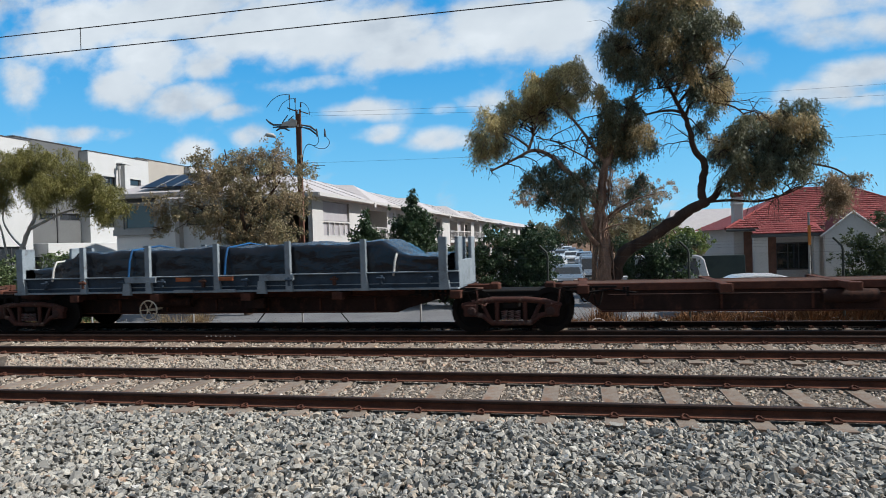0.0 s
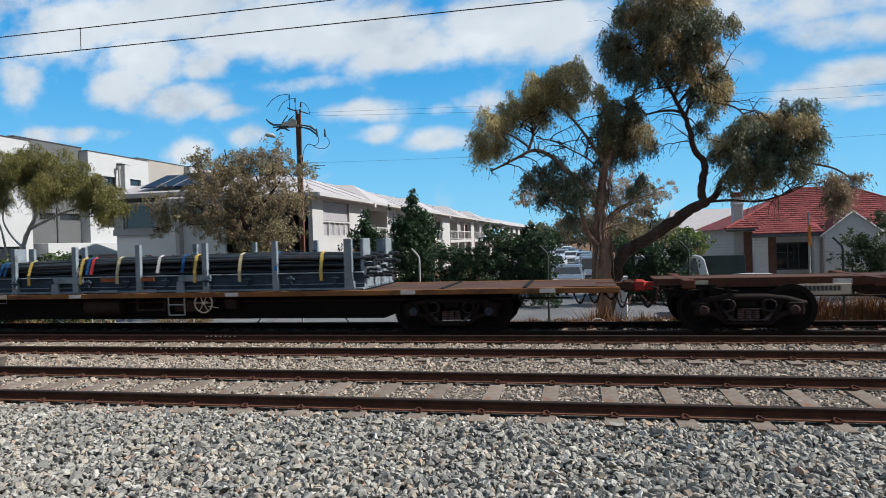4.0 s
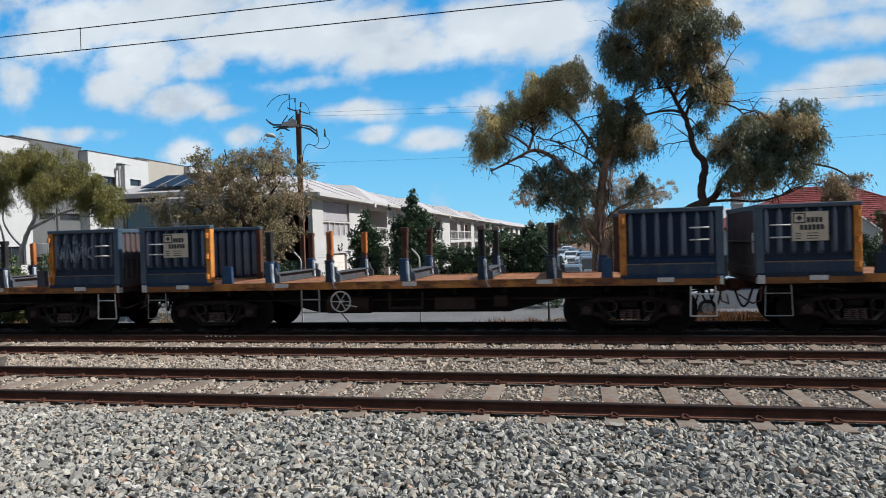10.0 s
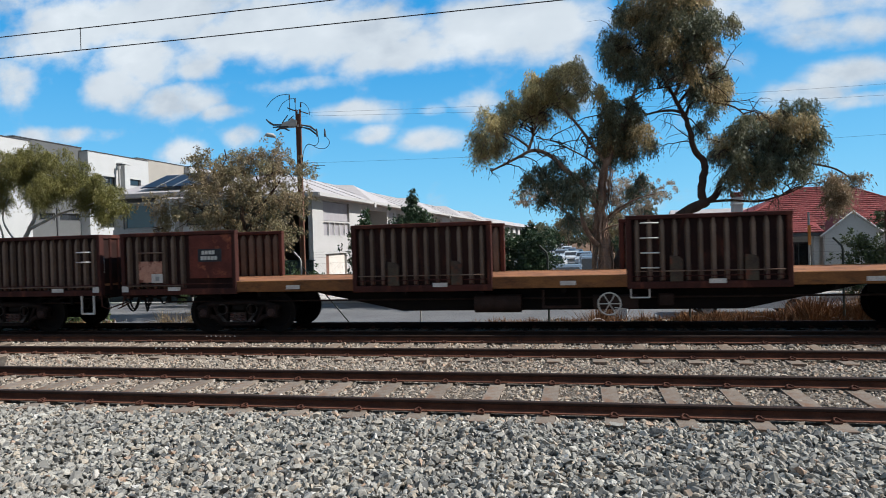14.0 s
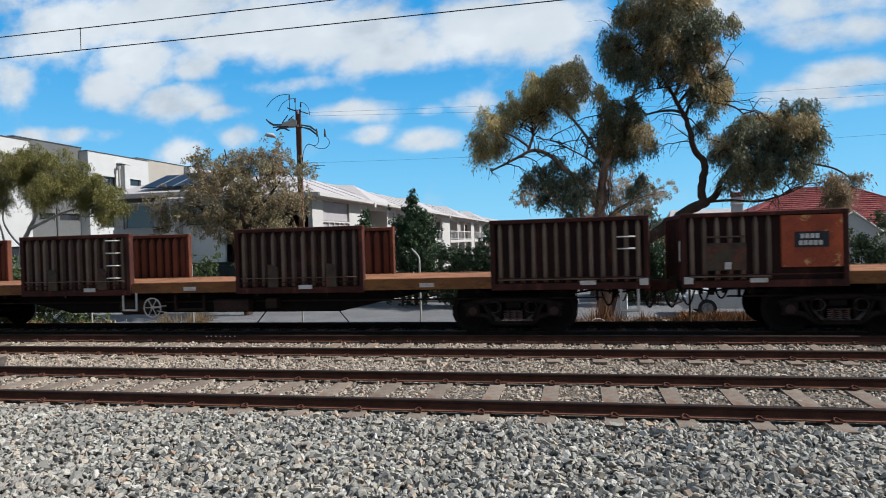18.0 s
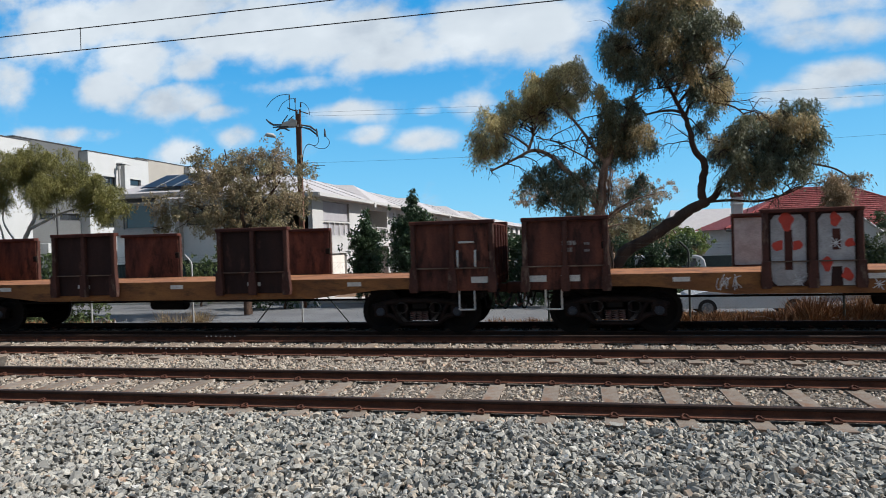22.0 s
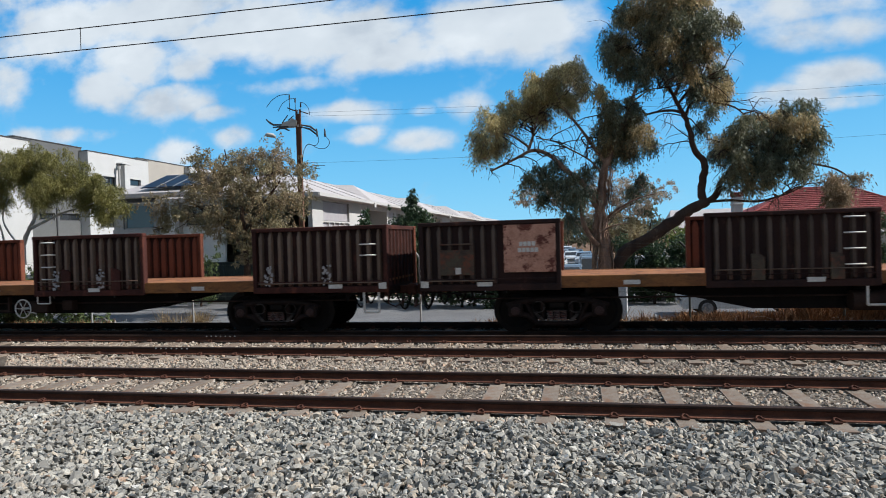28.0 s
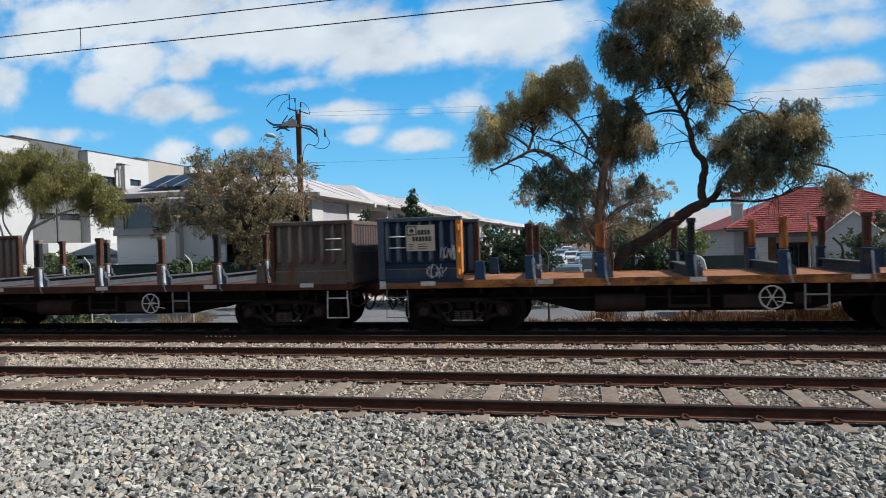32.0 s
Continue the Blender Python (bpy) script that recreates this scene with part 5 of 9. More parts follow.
def frame_wagon(s, paint=(), marks=()):
    """Shorter wagon whose bays are plain plates in heavy upright frames; the sill bellies down."""
    L = 7.74
    root = start_wagon(s, "rusty brown wagon with plain framed bays and open floor", "framed_wagon")
    belly = [(-L, 1.0), (-5.2, 0.97), (-3.6, 0.79), (3.6, 0.79), (5.2, 0.97), (L, 1.0), (L, 1.22), (-L, 1.22)]
    for y in (-HALF + 0.02, HALF - 0.12):
        part("side_sill", Geo().prism(belly, y, y + 0.1), "rust_sill", root, "rust-orange bellied side sill")
    part("deck", Geo().box(-L + 0.02, -HALF + 0.12, 1.15, L - 0.02, HALF - 0.12, 1.212, 0.005), "rust_deck", root, "sunlit rusty steel floor")
    part("underframe", Geo().box(-L + 0.1, -0.5, 0.85, L - 0.1, 0.5, 1.14).cyl((-5, -0.8, 0.72), (5, -0.8, 0.72), 0.025, n=6).cyl((-0.9, -0.6, 0.66), (0.0, -0.6, 0.66), 0.16, n=12), "black_steel", root, "dark underframe")
    for n, (x0, x1, e) in enumerate(((-L, -6.0, -1), (-3.11, -1.35, 0), (1.34, 3.09, 0), (5.94, L, 1))):
        for side in (-1, 1):
            y = -HALF - 0.012 if side < 0 else HALF - 0.1
            w = part("side_plate", Geo().box(x0 + 0.05, y, 0.93, x1 - 0.05, y + 0.03, 2.38), ("rust_plate" if e else "char_box") if side < 0 else "rust_plate", root, "plain rusty side plate")
            for x in (x0, (x0 + x1) / 2 - 0.05, x1 - 0.1):
                out = y - 0.10 if side < 0 else y + 0.02
                up = part("upright", Geo().box(x, out, 1.0 if side < 0 else 1.2, x + 0.1, out + 0.11, 2.36, 0.012), "gear_rust", w, "heavy upright")
                if side < 0:
                    part("foot", Geo().prism([(x - 0.02, 1.42), (x + 0.12, 1.42), (x + 0.15, 1.0), (x + 0.13, 0.9), (x - 0.03, 0.9), (x - 0.05, 1.0)], y - 0.13, y - 0.02), "gear_rust", up, "flared foot of the upright")
            part("top_rail", Geo().box(x0 - 0.02, y - 0.11, 2.35, x1 + 0.02, y + 0.06, 2.43, 0.012), "rust_box", w)
            if side < 0:
                part("shelf_angle", Geo().box(x0 + 0.08, y - 0.07, 1.40, x1 - 0.08, y + 0.0, 1.425), "rust_rib", w, "worn shelf angle")
            part("hook", Geo().box(x1 - 0.14, y - 0.02, 1.75, x1 - 0.02, y + 0.04, 1.9, 0.01), "black_steel", w)
        if e:
            ex = x0 + 0.03 if e < 0 else x1 - 0.08
            g = Geo().box(ex, -HALF + 0.05, 1.0, ex + 0.05, HALF - 0.05, 2.36)
            for i in range(5):
                yy = -1.0 + i * 0.5
                g.box(ex - 0.05, yy - 0.05, 1.02, ex + 0.1, yy + 0.05, 2.33, 0.01)
            part("end_wall", g, "rust_box", root, "braced end wall")
            if e < 0 and paint:
                continue
            g = Geo()
            cx = x1 - 0.60 if e > 0 else x0 + 0.5
            g.tube([(cx - 0.19, -HALF, 1.78), (cx - 0.19, -HALF - 0.05, 1.76), (cx - 0.19, -HALF - 0.04, 1.46), (cx - 0.19, -HALF, 1.44)], 0.023, 6)
            g.tube([(cx + 0.19, -HALF, 1.78), (cx + 0.19, -HALF - 0.04, 1.76), (cx + 0.19, -HALF - 0.04, 1.46), (cx + 0.19, -HALF, 1.44)], 0.023, 6)
            g.tube([(cx - 0.16, -HALF, 1.96), (cx - 0.16, -HALF - 0.04, 1.96), (cx + 0.16, -HALF - 0.04, 1.96), (cx + 0.16, -HALF, 1.96)], 0.023, 6)
            part("grab_handle", g, "white_paint", root, "white grab handles")
    for x in (-5.88, 6.0):
        bogie(root, x, s, hub="axle_blue")
    for e in (-1, 1):
        coupler(root, e * (L + 0.02), e)
        step_ladder(root, e * (L - 0.62), w=0.33, drop=0.46, r=0.02, rungs=1)
    plates(root, (-4.6, 0.2, 4.6), 1.10, y=-HALF + 0.02)
    plates(root, (-2.3, 2.2), 1.14, y=-HALF - 0.012)
    plates(root, (-7.45, -6.77, 7.42), 1.16, w=0.38, h=0.13, y=-HALF - 0.012)
    for k in range(2):
        character_bars(root, -6.93, 1.84 - 0.14 * k, 0.06, 0.09, 4 - k, -HALF - 0.014, "faded_white")
        character_bars(root, -6.48, 1.84 - 0.14 * k, 0.03, 0.05, 3, -HALF - 0.014, "faded_white")
    for x, z, w, h, seed, mm in marks:
        scribble(root, x + 0.13, z, w, h, seed, mm, -HALF - 0.02)
    for bits in paint:
        had = set(root.children)
        bits(root)
        for ob in set(root.children) - had:
            ob.location.x += 0.13
    return root


def skeleton_wagon(s, L, bogies, label, deck_z=1.07, hubs="axle_hub", low=0.33, hand=None, plate_x=(), t0=2.6, t1=4.4, thin=0.2, brown=False):
    """A container wagon that is little but a deep spine with arms for the boxes."""
    root = start_wagon(s, label, "container_wagon")
    w = 0.565
    out = [(-L, deck_z - thin), (-t1, deck_z - thin), (-t0, low), (t0, low), (t1, deck_z - thin), (L, deck_z - thin), (L, deck_z), (-L, deck_z)]
    part("spine_web", Geo().prism(out, -w + 0.06, -w + 0.1), "spine_brown", root, "dark rust-stained spine web")
    part("spine_web", Geo().prism(out, w - 0.1, w - 0.06), "spine_brown", root, "dark rust-stained spine web")
    part("top_flange", Geo().box(-L, -w, deck_z - thin, L, -w + 0.08, deck_z, 0.01), "rust_frame", root, "rusty upper flange")
    part("top_flange", Geo().box(-L, w - 0.08, deck_z - thin, L, w, deck_z, 0.01), "rust_frame", root, "rusty upper flange")
    part("top_plate", Geo().box(-L + 0.02, -w + 0.08, deck_z - 0.05, L - 0.02, w - 0.08, deck_z - 0.008, 0.004), "deck_brown", root, "brown spine top")
    part("bottom_flange", Geo().box(-t0, -w + 0.02, low - 0.03, t0, w - 0.02, low, 0.006), "rust_frame", root)
    for k in (-0.93, -0.52, -0.18, 0.18, 0.52, 0.93):
        x = k * L
        arm = part("cross_arm", Geo().prism([(-0.09, 0), (0.09, 0), (0.09, 0.13), (-0.09, 0.13)], -HALF + 0.1, HALF - 0.1, pose(x, 0, deck_z - 0.13)), "rust_frame", root, "container support arm")
        for y in (-HALF + 0.02, HALF - 0.2):
            part("locking_foot", Geo().box(x - 0.12, y, deck_z - 0.16, x + 0.12, y + 0.18, deck_z + 0.01, 0.012), "rust_frame", arm, "container locking foot")
    for k in range(-3, 4):
        x = k * t0 / 3.4
        part("web_rib", Geo().box(x - 0.02, -w + 0.01, low + 0.03, x + 0.02, -w + 0.06, deck_z - thin), "rust_frame", root)
    part("brake_gear", Geo().cyl((-1.6, -0.60, low + 0.28), (-0.6, -0.60, low + 0.28), 0.14, n=14).box(0.9, -0.8, low + 0.1, 1.4, -0.6, low + 0.36, 0.02).cyl((-L + 1, -0.66, low + 0.35), (L - 1, -0.66, low + 0.35), 0.018, n=6), "spine_brown", root, "brake cylinder and rods")
    for x in bogies:
        bogie(root, x, s, 0.84, hubs, "gear_rust" if brown else None)
    for e in (-1, 1):
        coupler(root, e * (L + 0.05), e, e < 0 and s < -20)
    if hand is not None:
        handwheel(root, hand, 0.56, "plate_cream")
    for i, x in enumerate(plate_x):
        part("marker_plate", Geo().box(x - 0.17, -w - 0.014, deck_z - 0.17, x + 0.17, -w - 0.002, deck_z - 0.05), ("plate_cream", "white_paint", "plate_rust")[i % 3], root, "pale marker plate")
    return root


def steel_rack(s, x0, x1, z, label, high):
    """A grey cradle: deep side channels, tapered posts, end frames; s is its world x at the start."""
    root = thing("steel_rack", label, "load cradle", pose(s, Y_FAR, 0), "loads on the train")
    WAGONS.append((root, s))
    L = x1 - x0
    for y, f in ((-1.2, 1), (1.2, -1)):
        b = part("side_beam", Geo().box(x0, min(y, y + f * 0.03) + f * 0.09, z + 0.04, x1, max(y, y + f * 0.03) + f * 0.09, z + 0.38), "rack_web", root, "recessed blue-grey beam web")
        part("flange", Geo().box(x0, min(y, y + f * 0.16), z, x1, max(y, y + f * 0.16), z + 0.045, 0.006), "grey_steel", b)
        part("flange", Geo().box(x0, min(y, y + f * 0.14), z + 0.375, x1, max(y, y + f * 0.14), z + 0.40, 0.006), "grey_steel", b)
        part("stiffener", Geo().box(x0, y + f * 0.03, z + 0.13, x1, y + f * 0.06, z + 0.145), "grey_steel", b)
    part("floor", Geo().box(x0, -1.04, z, x1, 1.04, z + 0.05), "rack_web", root)
    n = 7
    for i in range(n):
        x = x0 + 0.22 + i * (L - 0.55) / (n - 1)
        for y in (-1.23, 1.09):
            w0, w1 = (0.15, 0.09) if i in (0, n - 1) else (0.11, 0.06)
            part("post", Geo().prism([(x - w1, z), (x + w0, z), (x + w1, z + 0.35), (x + w1, z + high), (x - w1, z + high)], y + (0 if y < 0 else 0.05), y + (0.09 if y < 0 else 0.14)), "grey_steel", root, "blue-grey upright post")
    for x in (x0 + 0.02, x1 - 0.08):
        part("end_frame", Geo().box(x, -1.1, z, x + 0.08, 1.1, z + 0.62, 0.01).box(x, -1.1, z, x + 0.08, -0.62, z + high, 0.01).box(x, 0.62, z, x + 0.08, 1.1, z + high, 0.01), "grey_steel", root, "pale grey end frame")
    for x in (x0 + L * 0.29, x0 + L * 0.60):
        part("lifting_pocket", Geo().box(x - 0.1, -1.235, z + 0.25, x + 0.75, -1.2, z + 0.385, 0.008).prism([(x - 0.16, z - 0.04), (x + 0.08, z - 0.04), (x + 0.04, z + 0.25), (x - 0.12, z + 0.25)], -1.25, -1.19), "grey_steel", root, "raised lifting pocket")
    for x in (x0 + L * 0.42, x0 + L * 0.515):
        part("opening_frame", Geo().box(x - 0.2, -1.225, z + 0.27, x + 0.2, -1.2, z + 0.36, 0.006), "rust_bright", root, "rusty pocket lintel")
        part("opening_sill", Geo().box(x - 0.26, -1.235, z + 0.0, x + 0.26, -1.2, z + 0.075, 0.006), "grey_steel", root)
    for i in range(10):
        x = x0 + 0.95 + i * (L - 1.6) / 9
        part("strap_winch", Geo().box(x - 0.035, -1.25, z + 0.13, x + 0.035, -1.18, z + 0.33, 0.01).cyl((x - 0.09, -1.24, z + 0.27), (x + 0.09, -1.24, z + 0.27), 0.03, n=8), "brown_post" if i % 3 == 1 and s > -20 else "rack_web", root, "load strap winch")
    return root


def tarped_load(s, x0, x1, z):
    """Black sheeting over a long stack: draped, creased, sagging between ties."""
    g = Geo()
    r = random.Random(5)
    nx, prof = 170, 26
    pts = []
    for i in range(nx + 1):
        u = i / nx
        x = x0 + (x1 - x0) * u
        h = 0.66 + 0.06 * u + 0.02 * math.sin(31 * u)
        if u > 0.865:
            h *= max(0.55, 1 - 9 * (u - 0.865))
        if u < 0.12:
            h *= 0.42 + 0.58 * max(0, (u - 0.05) / 0.07)
        for k in range(prof + 1):
            a = k / prof
            if a < 0.3:
                y, zz = -1.03, h * a / 0.3
            elif a > 0.7:
                y, zz = 1.03, h * (1 - a) / 0.3
            else:
                y, zz = -1.03 + 2.06 * (a - 0.3) / 0.4, h + 0.05 * math.sin(math.pi * (a - 0.3) / 0.4)
            fold = 0.05 * noise.noise(Vector((x * 1.3 + zz * 5, y * 2, zz * 7))) + 0.035 * noise.noise(Vector((x * 4 + zz * 11, 3, y * 2))) + 0.022 * noise.noise(Vector((x * 9 - zz * 16, 7, y * 4)))
            pts.append((x, y + fold * (1 if y > 0 else -1) - 0.02, z + zz + fold))
    n = prof + 1
    g.add(pts, [(i * n + k, (i + 1) * n + k, (i + 1) * n + k + 1, i * n + k + 1) for i in range(nx) for k in range(prof)], True)
    root = solid("tarpaulin_load", g, "tarp", "long steel load wrapped in shiny black plastic sheeting", "wrapped load", pose(s, Y_FAR, 0), "loads on the train")
    for x, m in ((x0 + 2.75, "strap_blue"), (x0 + 5.3, "strap_blue"), (x0 + 0.6, "strap_white"), (x1 - 1.15, "strap_white")):
        b = Geo()
        k = 0.66 if m == "strap_white" else 1.0
        b.tube([(x, -1.16, z - 0.02), (x + 0.04, -1.14, z + 0.45 * k), (x + 0.06, -1.06, z + 0.70 * k), (x + 0.06, 0, z + 0.80 * k), (x + 0.06, 1.08, z + 0.68 * k)], 0.022, 6)
        part("strap", b, m, root, "tight load strap")
    WAGONS.append((root, s))


def bar_bundle(s, x0, x1, z, seed):
    """Loose bundles of long bars, strapped together."""
    r = random.Random(seed)
    root = thing("bar_bundle", "bundles of long dark steel bars tied with coloured straps", "steel bars", pose(s, Y_FAR, 0), "loads on the train")
    WAGONS.append((root, s))
    for b in range(16):
        y = -0.95 + (b % 4) * 0.58 + r.uniform(-0.05, 0.05)
        zz = z + 0.06 + (b // 4) * 0.155
        for k in range(5):
            e0, e1 = r.uniform(-0.22, 0.25), r.uniform(-0.25, 0.25)
            rr = r.choice((0.03, 0.04, 0.05))
            yy, zk = y + r.uniform(-0.12, 0.12), zz + r.uniform(-0.05, 0.05)
            pts = [(x0 + e0 + (x1 - x0 + e1 - e0) * u / 6, yy + r.uniform(-0.015, 0.015), z + (zk - z) * (0.74, 0.84, 0.94, 1.0, 1.0, 0.97, 0.9)[u] + r.uniform(-0.02, 0.02)) for u in range(7)]
            part("steel_bar", Geo().tube(pts, rr, 6), "bar_steel", root)
    for x, m in ((-4.50, "strap_yellow"), (-3.90, "strap_blue"), (-3.76, "strap_blue"), (-3.04, "strap_yellow"), (-1.55, "strap_yellow"), (-1.37, "strap_blue"), (-1.25, "strap_red"), (-0.53, "strap_cream"), (0.57, "strap_white"), (1.22, "strap_blue"), (1.55, "strap_yellow"), (2.7, "strap_cream"), (3.6, "strap_blue"), (4.7, "strap_yellow")):
        low = -0.02 if m in ("strap_yellow", "strap_cream") else 0.22
        top = 0.655 * float(np.interp(x, [-5.7, -3.8, -1.9, 3.8, 5.7], [0.78, 0.86, 0.97, 1.0, 0.93]))
        line = [(-1.25, low), (-1.25, 0.22), (-1.17, top * 0.7), (-1.10, top * 0.92), (-0.95, top), (0.95, top), (1.10, top * 0.92), (1.2, 0.2)]
        pts = [(x + dx - 0.05 * max(0, zz - 0.2), yy * k, z + zz + (k - 1) * 0.3) for k in (1.0, 1.012) for dx in (-0.036, 0.036) for yy, zz in line]
        n = len(line)
        g = Geo().add(pts, [(o + i, o + i + 1, o + n + i + 1, o + n + i) for o in (0, 2 * n) for i in range(n - 1)])
        part("strap", g, m, root, "load strap")


BLUES = [("orange_post", "slate_box"), ("brown_post", "bearer_steel"), ("orange_post", "slate_box"), ("brown_post", "bearer_steel"), ("orange_post", "light_blue_box")]
DARKS = [("black_post", "light_blue_box"), ("orange_post", "slate_box"), ("brown_post", "light_blue_box"), ("black_post", "slate_box"), ("black_post", "slate_box")]

skeleton_wagon(6.3, 6.75, (6.95,), "empty rusty brown container wagon with a tapering spine", 0.99, low=0.40, t0=5.9, t1=6.5, thin=0.16, brown=True)
skeleton_wagon(-8.75, 6.55, (-4.95, 7.25), "rusty brown container wagon carrying a grey steel cradle", 0.92, hand=-1.35, plate_x=(-5.9, -4.4, -2.6), low=0.42, t0=4.6, t1=5.9, thin=0.14, brown=True)
steel_rack(-8.25, -5.70, 5.66, 0.955, "blue-grey steel cradle with upright posts on a container wagon", 1.14)
tarped_load(-8.25, -5.2, 5.35, 1.29)
flat = skeleton_wagon(-24.4, 8.5, (-6.77, 6.73), "empty rusty brown container wagon with pale plates", 1.07, hand=1.5, plate_x=(-7.6, -4.9, -4.4, -3.6, -2.2, -1.5, 0.2, 1.4, 2.6, 3.6, 6.9), low=0.34, t0=3.0, t1=5.2)
board = part("code_board", Geo().box(-5.75, -0.60, 0.70, -4.75, -0.585, 0.92, 0.004), "plate_cream", flat, "cream code board")
character_bars(board, -5.68, 0.78, 0.06, 0.10, 10, -0.60, "letter_dark")
pipe = start_wagon(-44.5, "long orange-edged flat wagon carrying a grey steel cradle")
side_sill(pipe, 10.85, 0.85, 0.965, "rust_sill", "deck_brown")
girder(pipe, 10.7, 5.7, 7.1, 0.29, 0.82, 0.86)
for bx in (-8.15, 7.3):
    bogie(pipe, bx, -44.5, 0.84, "axle_blue")
for e in (-1, 1):
    coupler(pipe, e * 10.9, e)
handwheel(pipe, 1.46, 0.72, "plate_cream")
step_ladder(pipe, 0.75, "fence_steel", top=0.86, drop=0.42)
plates(pipe, (-10.2, -7.3, -2.0, 2.2, 6.4, 9.4), 0.908, h=0.085)
board = part("code_board", Geo().box(-5.04, -HALF - 0.014, 0.865, -3.98, -HALF - 0.002, 0.962, 0.004), "plate_cream", pipe, "worn white code board on the sill")
character_bars(board, -4.98, 0.872, 0.06, 0.08, 9, -HALF - 0.014, "letter_dark")
part("patch_plate", Geo().box(-5.45, -HALF - 0.016, 0.76, -5.05, -HALF - 0.002, 0.96, 0.006), "end_grey", pipe, "rust-stained patch plate")
part("card_bracket", Geo().tube([(-5.0, -HALF - 0.01, 0.76), (-3.98, -HALF - 0.01, 0.76), (-3.98, -HALF - 0.01, 0.86)], 0.01, 5).box(-4.28, -HALF - 0.01, 0.77, -4.22, -HALF, 0.86), "faded_white", pipe, "thin empty card bracket")
steel_rack(-44.8, -5.50, 5.66, 0.975, "blue-grey steel cradle full of steel bars", 1.14)
bar_bundle(-44.8, -5.75, 5.7, 1.215, 4)
post_wagon(-63.06, ("blue_box", "light_blue_box", BLUES, True, ()))
post_wagon(-76.655, ("slate_box", "slate_box", [("orange_post", "slate_box"), ("brown_post", "bearer_steel")], True, ((5.3, 1.36, 1.1, 0.22, 2, "graffiti_white"),)))
post_wagon(-90.25, ("blue_box", "blue_box", DARKS, True, ()), -1.5)
post_wagon(-103.84, ("blue_box", "slate_box", [("brown_post", "bearer_steel"), ("orange_post", "slate_box"), ("black_post", "slate_box"), ("orange_post", "slate_box"), ("black_post", "slate_box")], True, ((5.3, 2.0, 0.95, 0.5, 8, "faded_blue"),)), 1.43)
coil_wagon(-121.31, "plate_deep", (), 1, right=7.0)
outlined_tag(WAGONS[-1][0], 8.45, 1.22)
coil_wagon(-142.72, "plate_flame", (), -1)
coil_wagon(-164.17, "plate_deep", (), -1)
def big_letter(root, text, x, z, w, h, material, y, lab):
    """A painted letter stretched to w by h metres."""
    ob = writing(root, text, 0, 0, 1.0, material, y, 0.045)
    xs = [q.co.x for q in ob.data.vertices]
    zs = [q.co.y for q in ob.data.vertices]
    sx, sz = w / (max(xs) - min(xs)), h / (max(zs) - min(zs))
    ob.data.transform(Matrix.Diagonal((sx, sz, 1, 1)) @ Matrix.Translation((-min(xs), -min(zs), 0)))
    ob.matrix_basis = pose(x, y, z, 90, 0, 0)
    return tagged(ob, lab)


def star(root, x, z, r, y):
    g = Geo()
    for k in range(4):
        a = math.pi * k / 4 + 0.2
        q = r * (1 if k % 2 else 0.6)
        g.box(-q, -0.004, -0.008, q, 0, 0.008, 0, pose(x, y, z, 0, math.degrees(a), 0))
    part("painted_star", g, "graffiti_white", root, "sprayed white star")


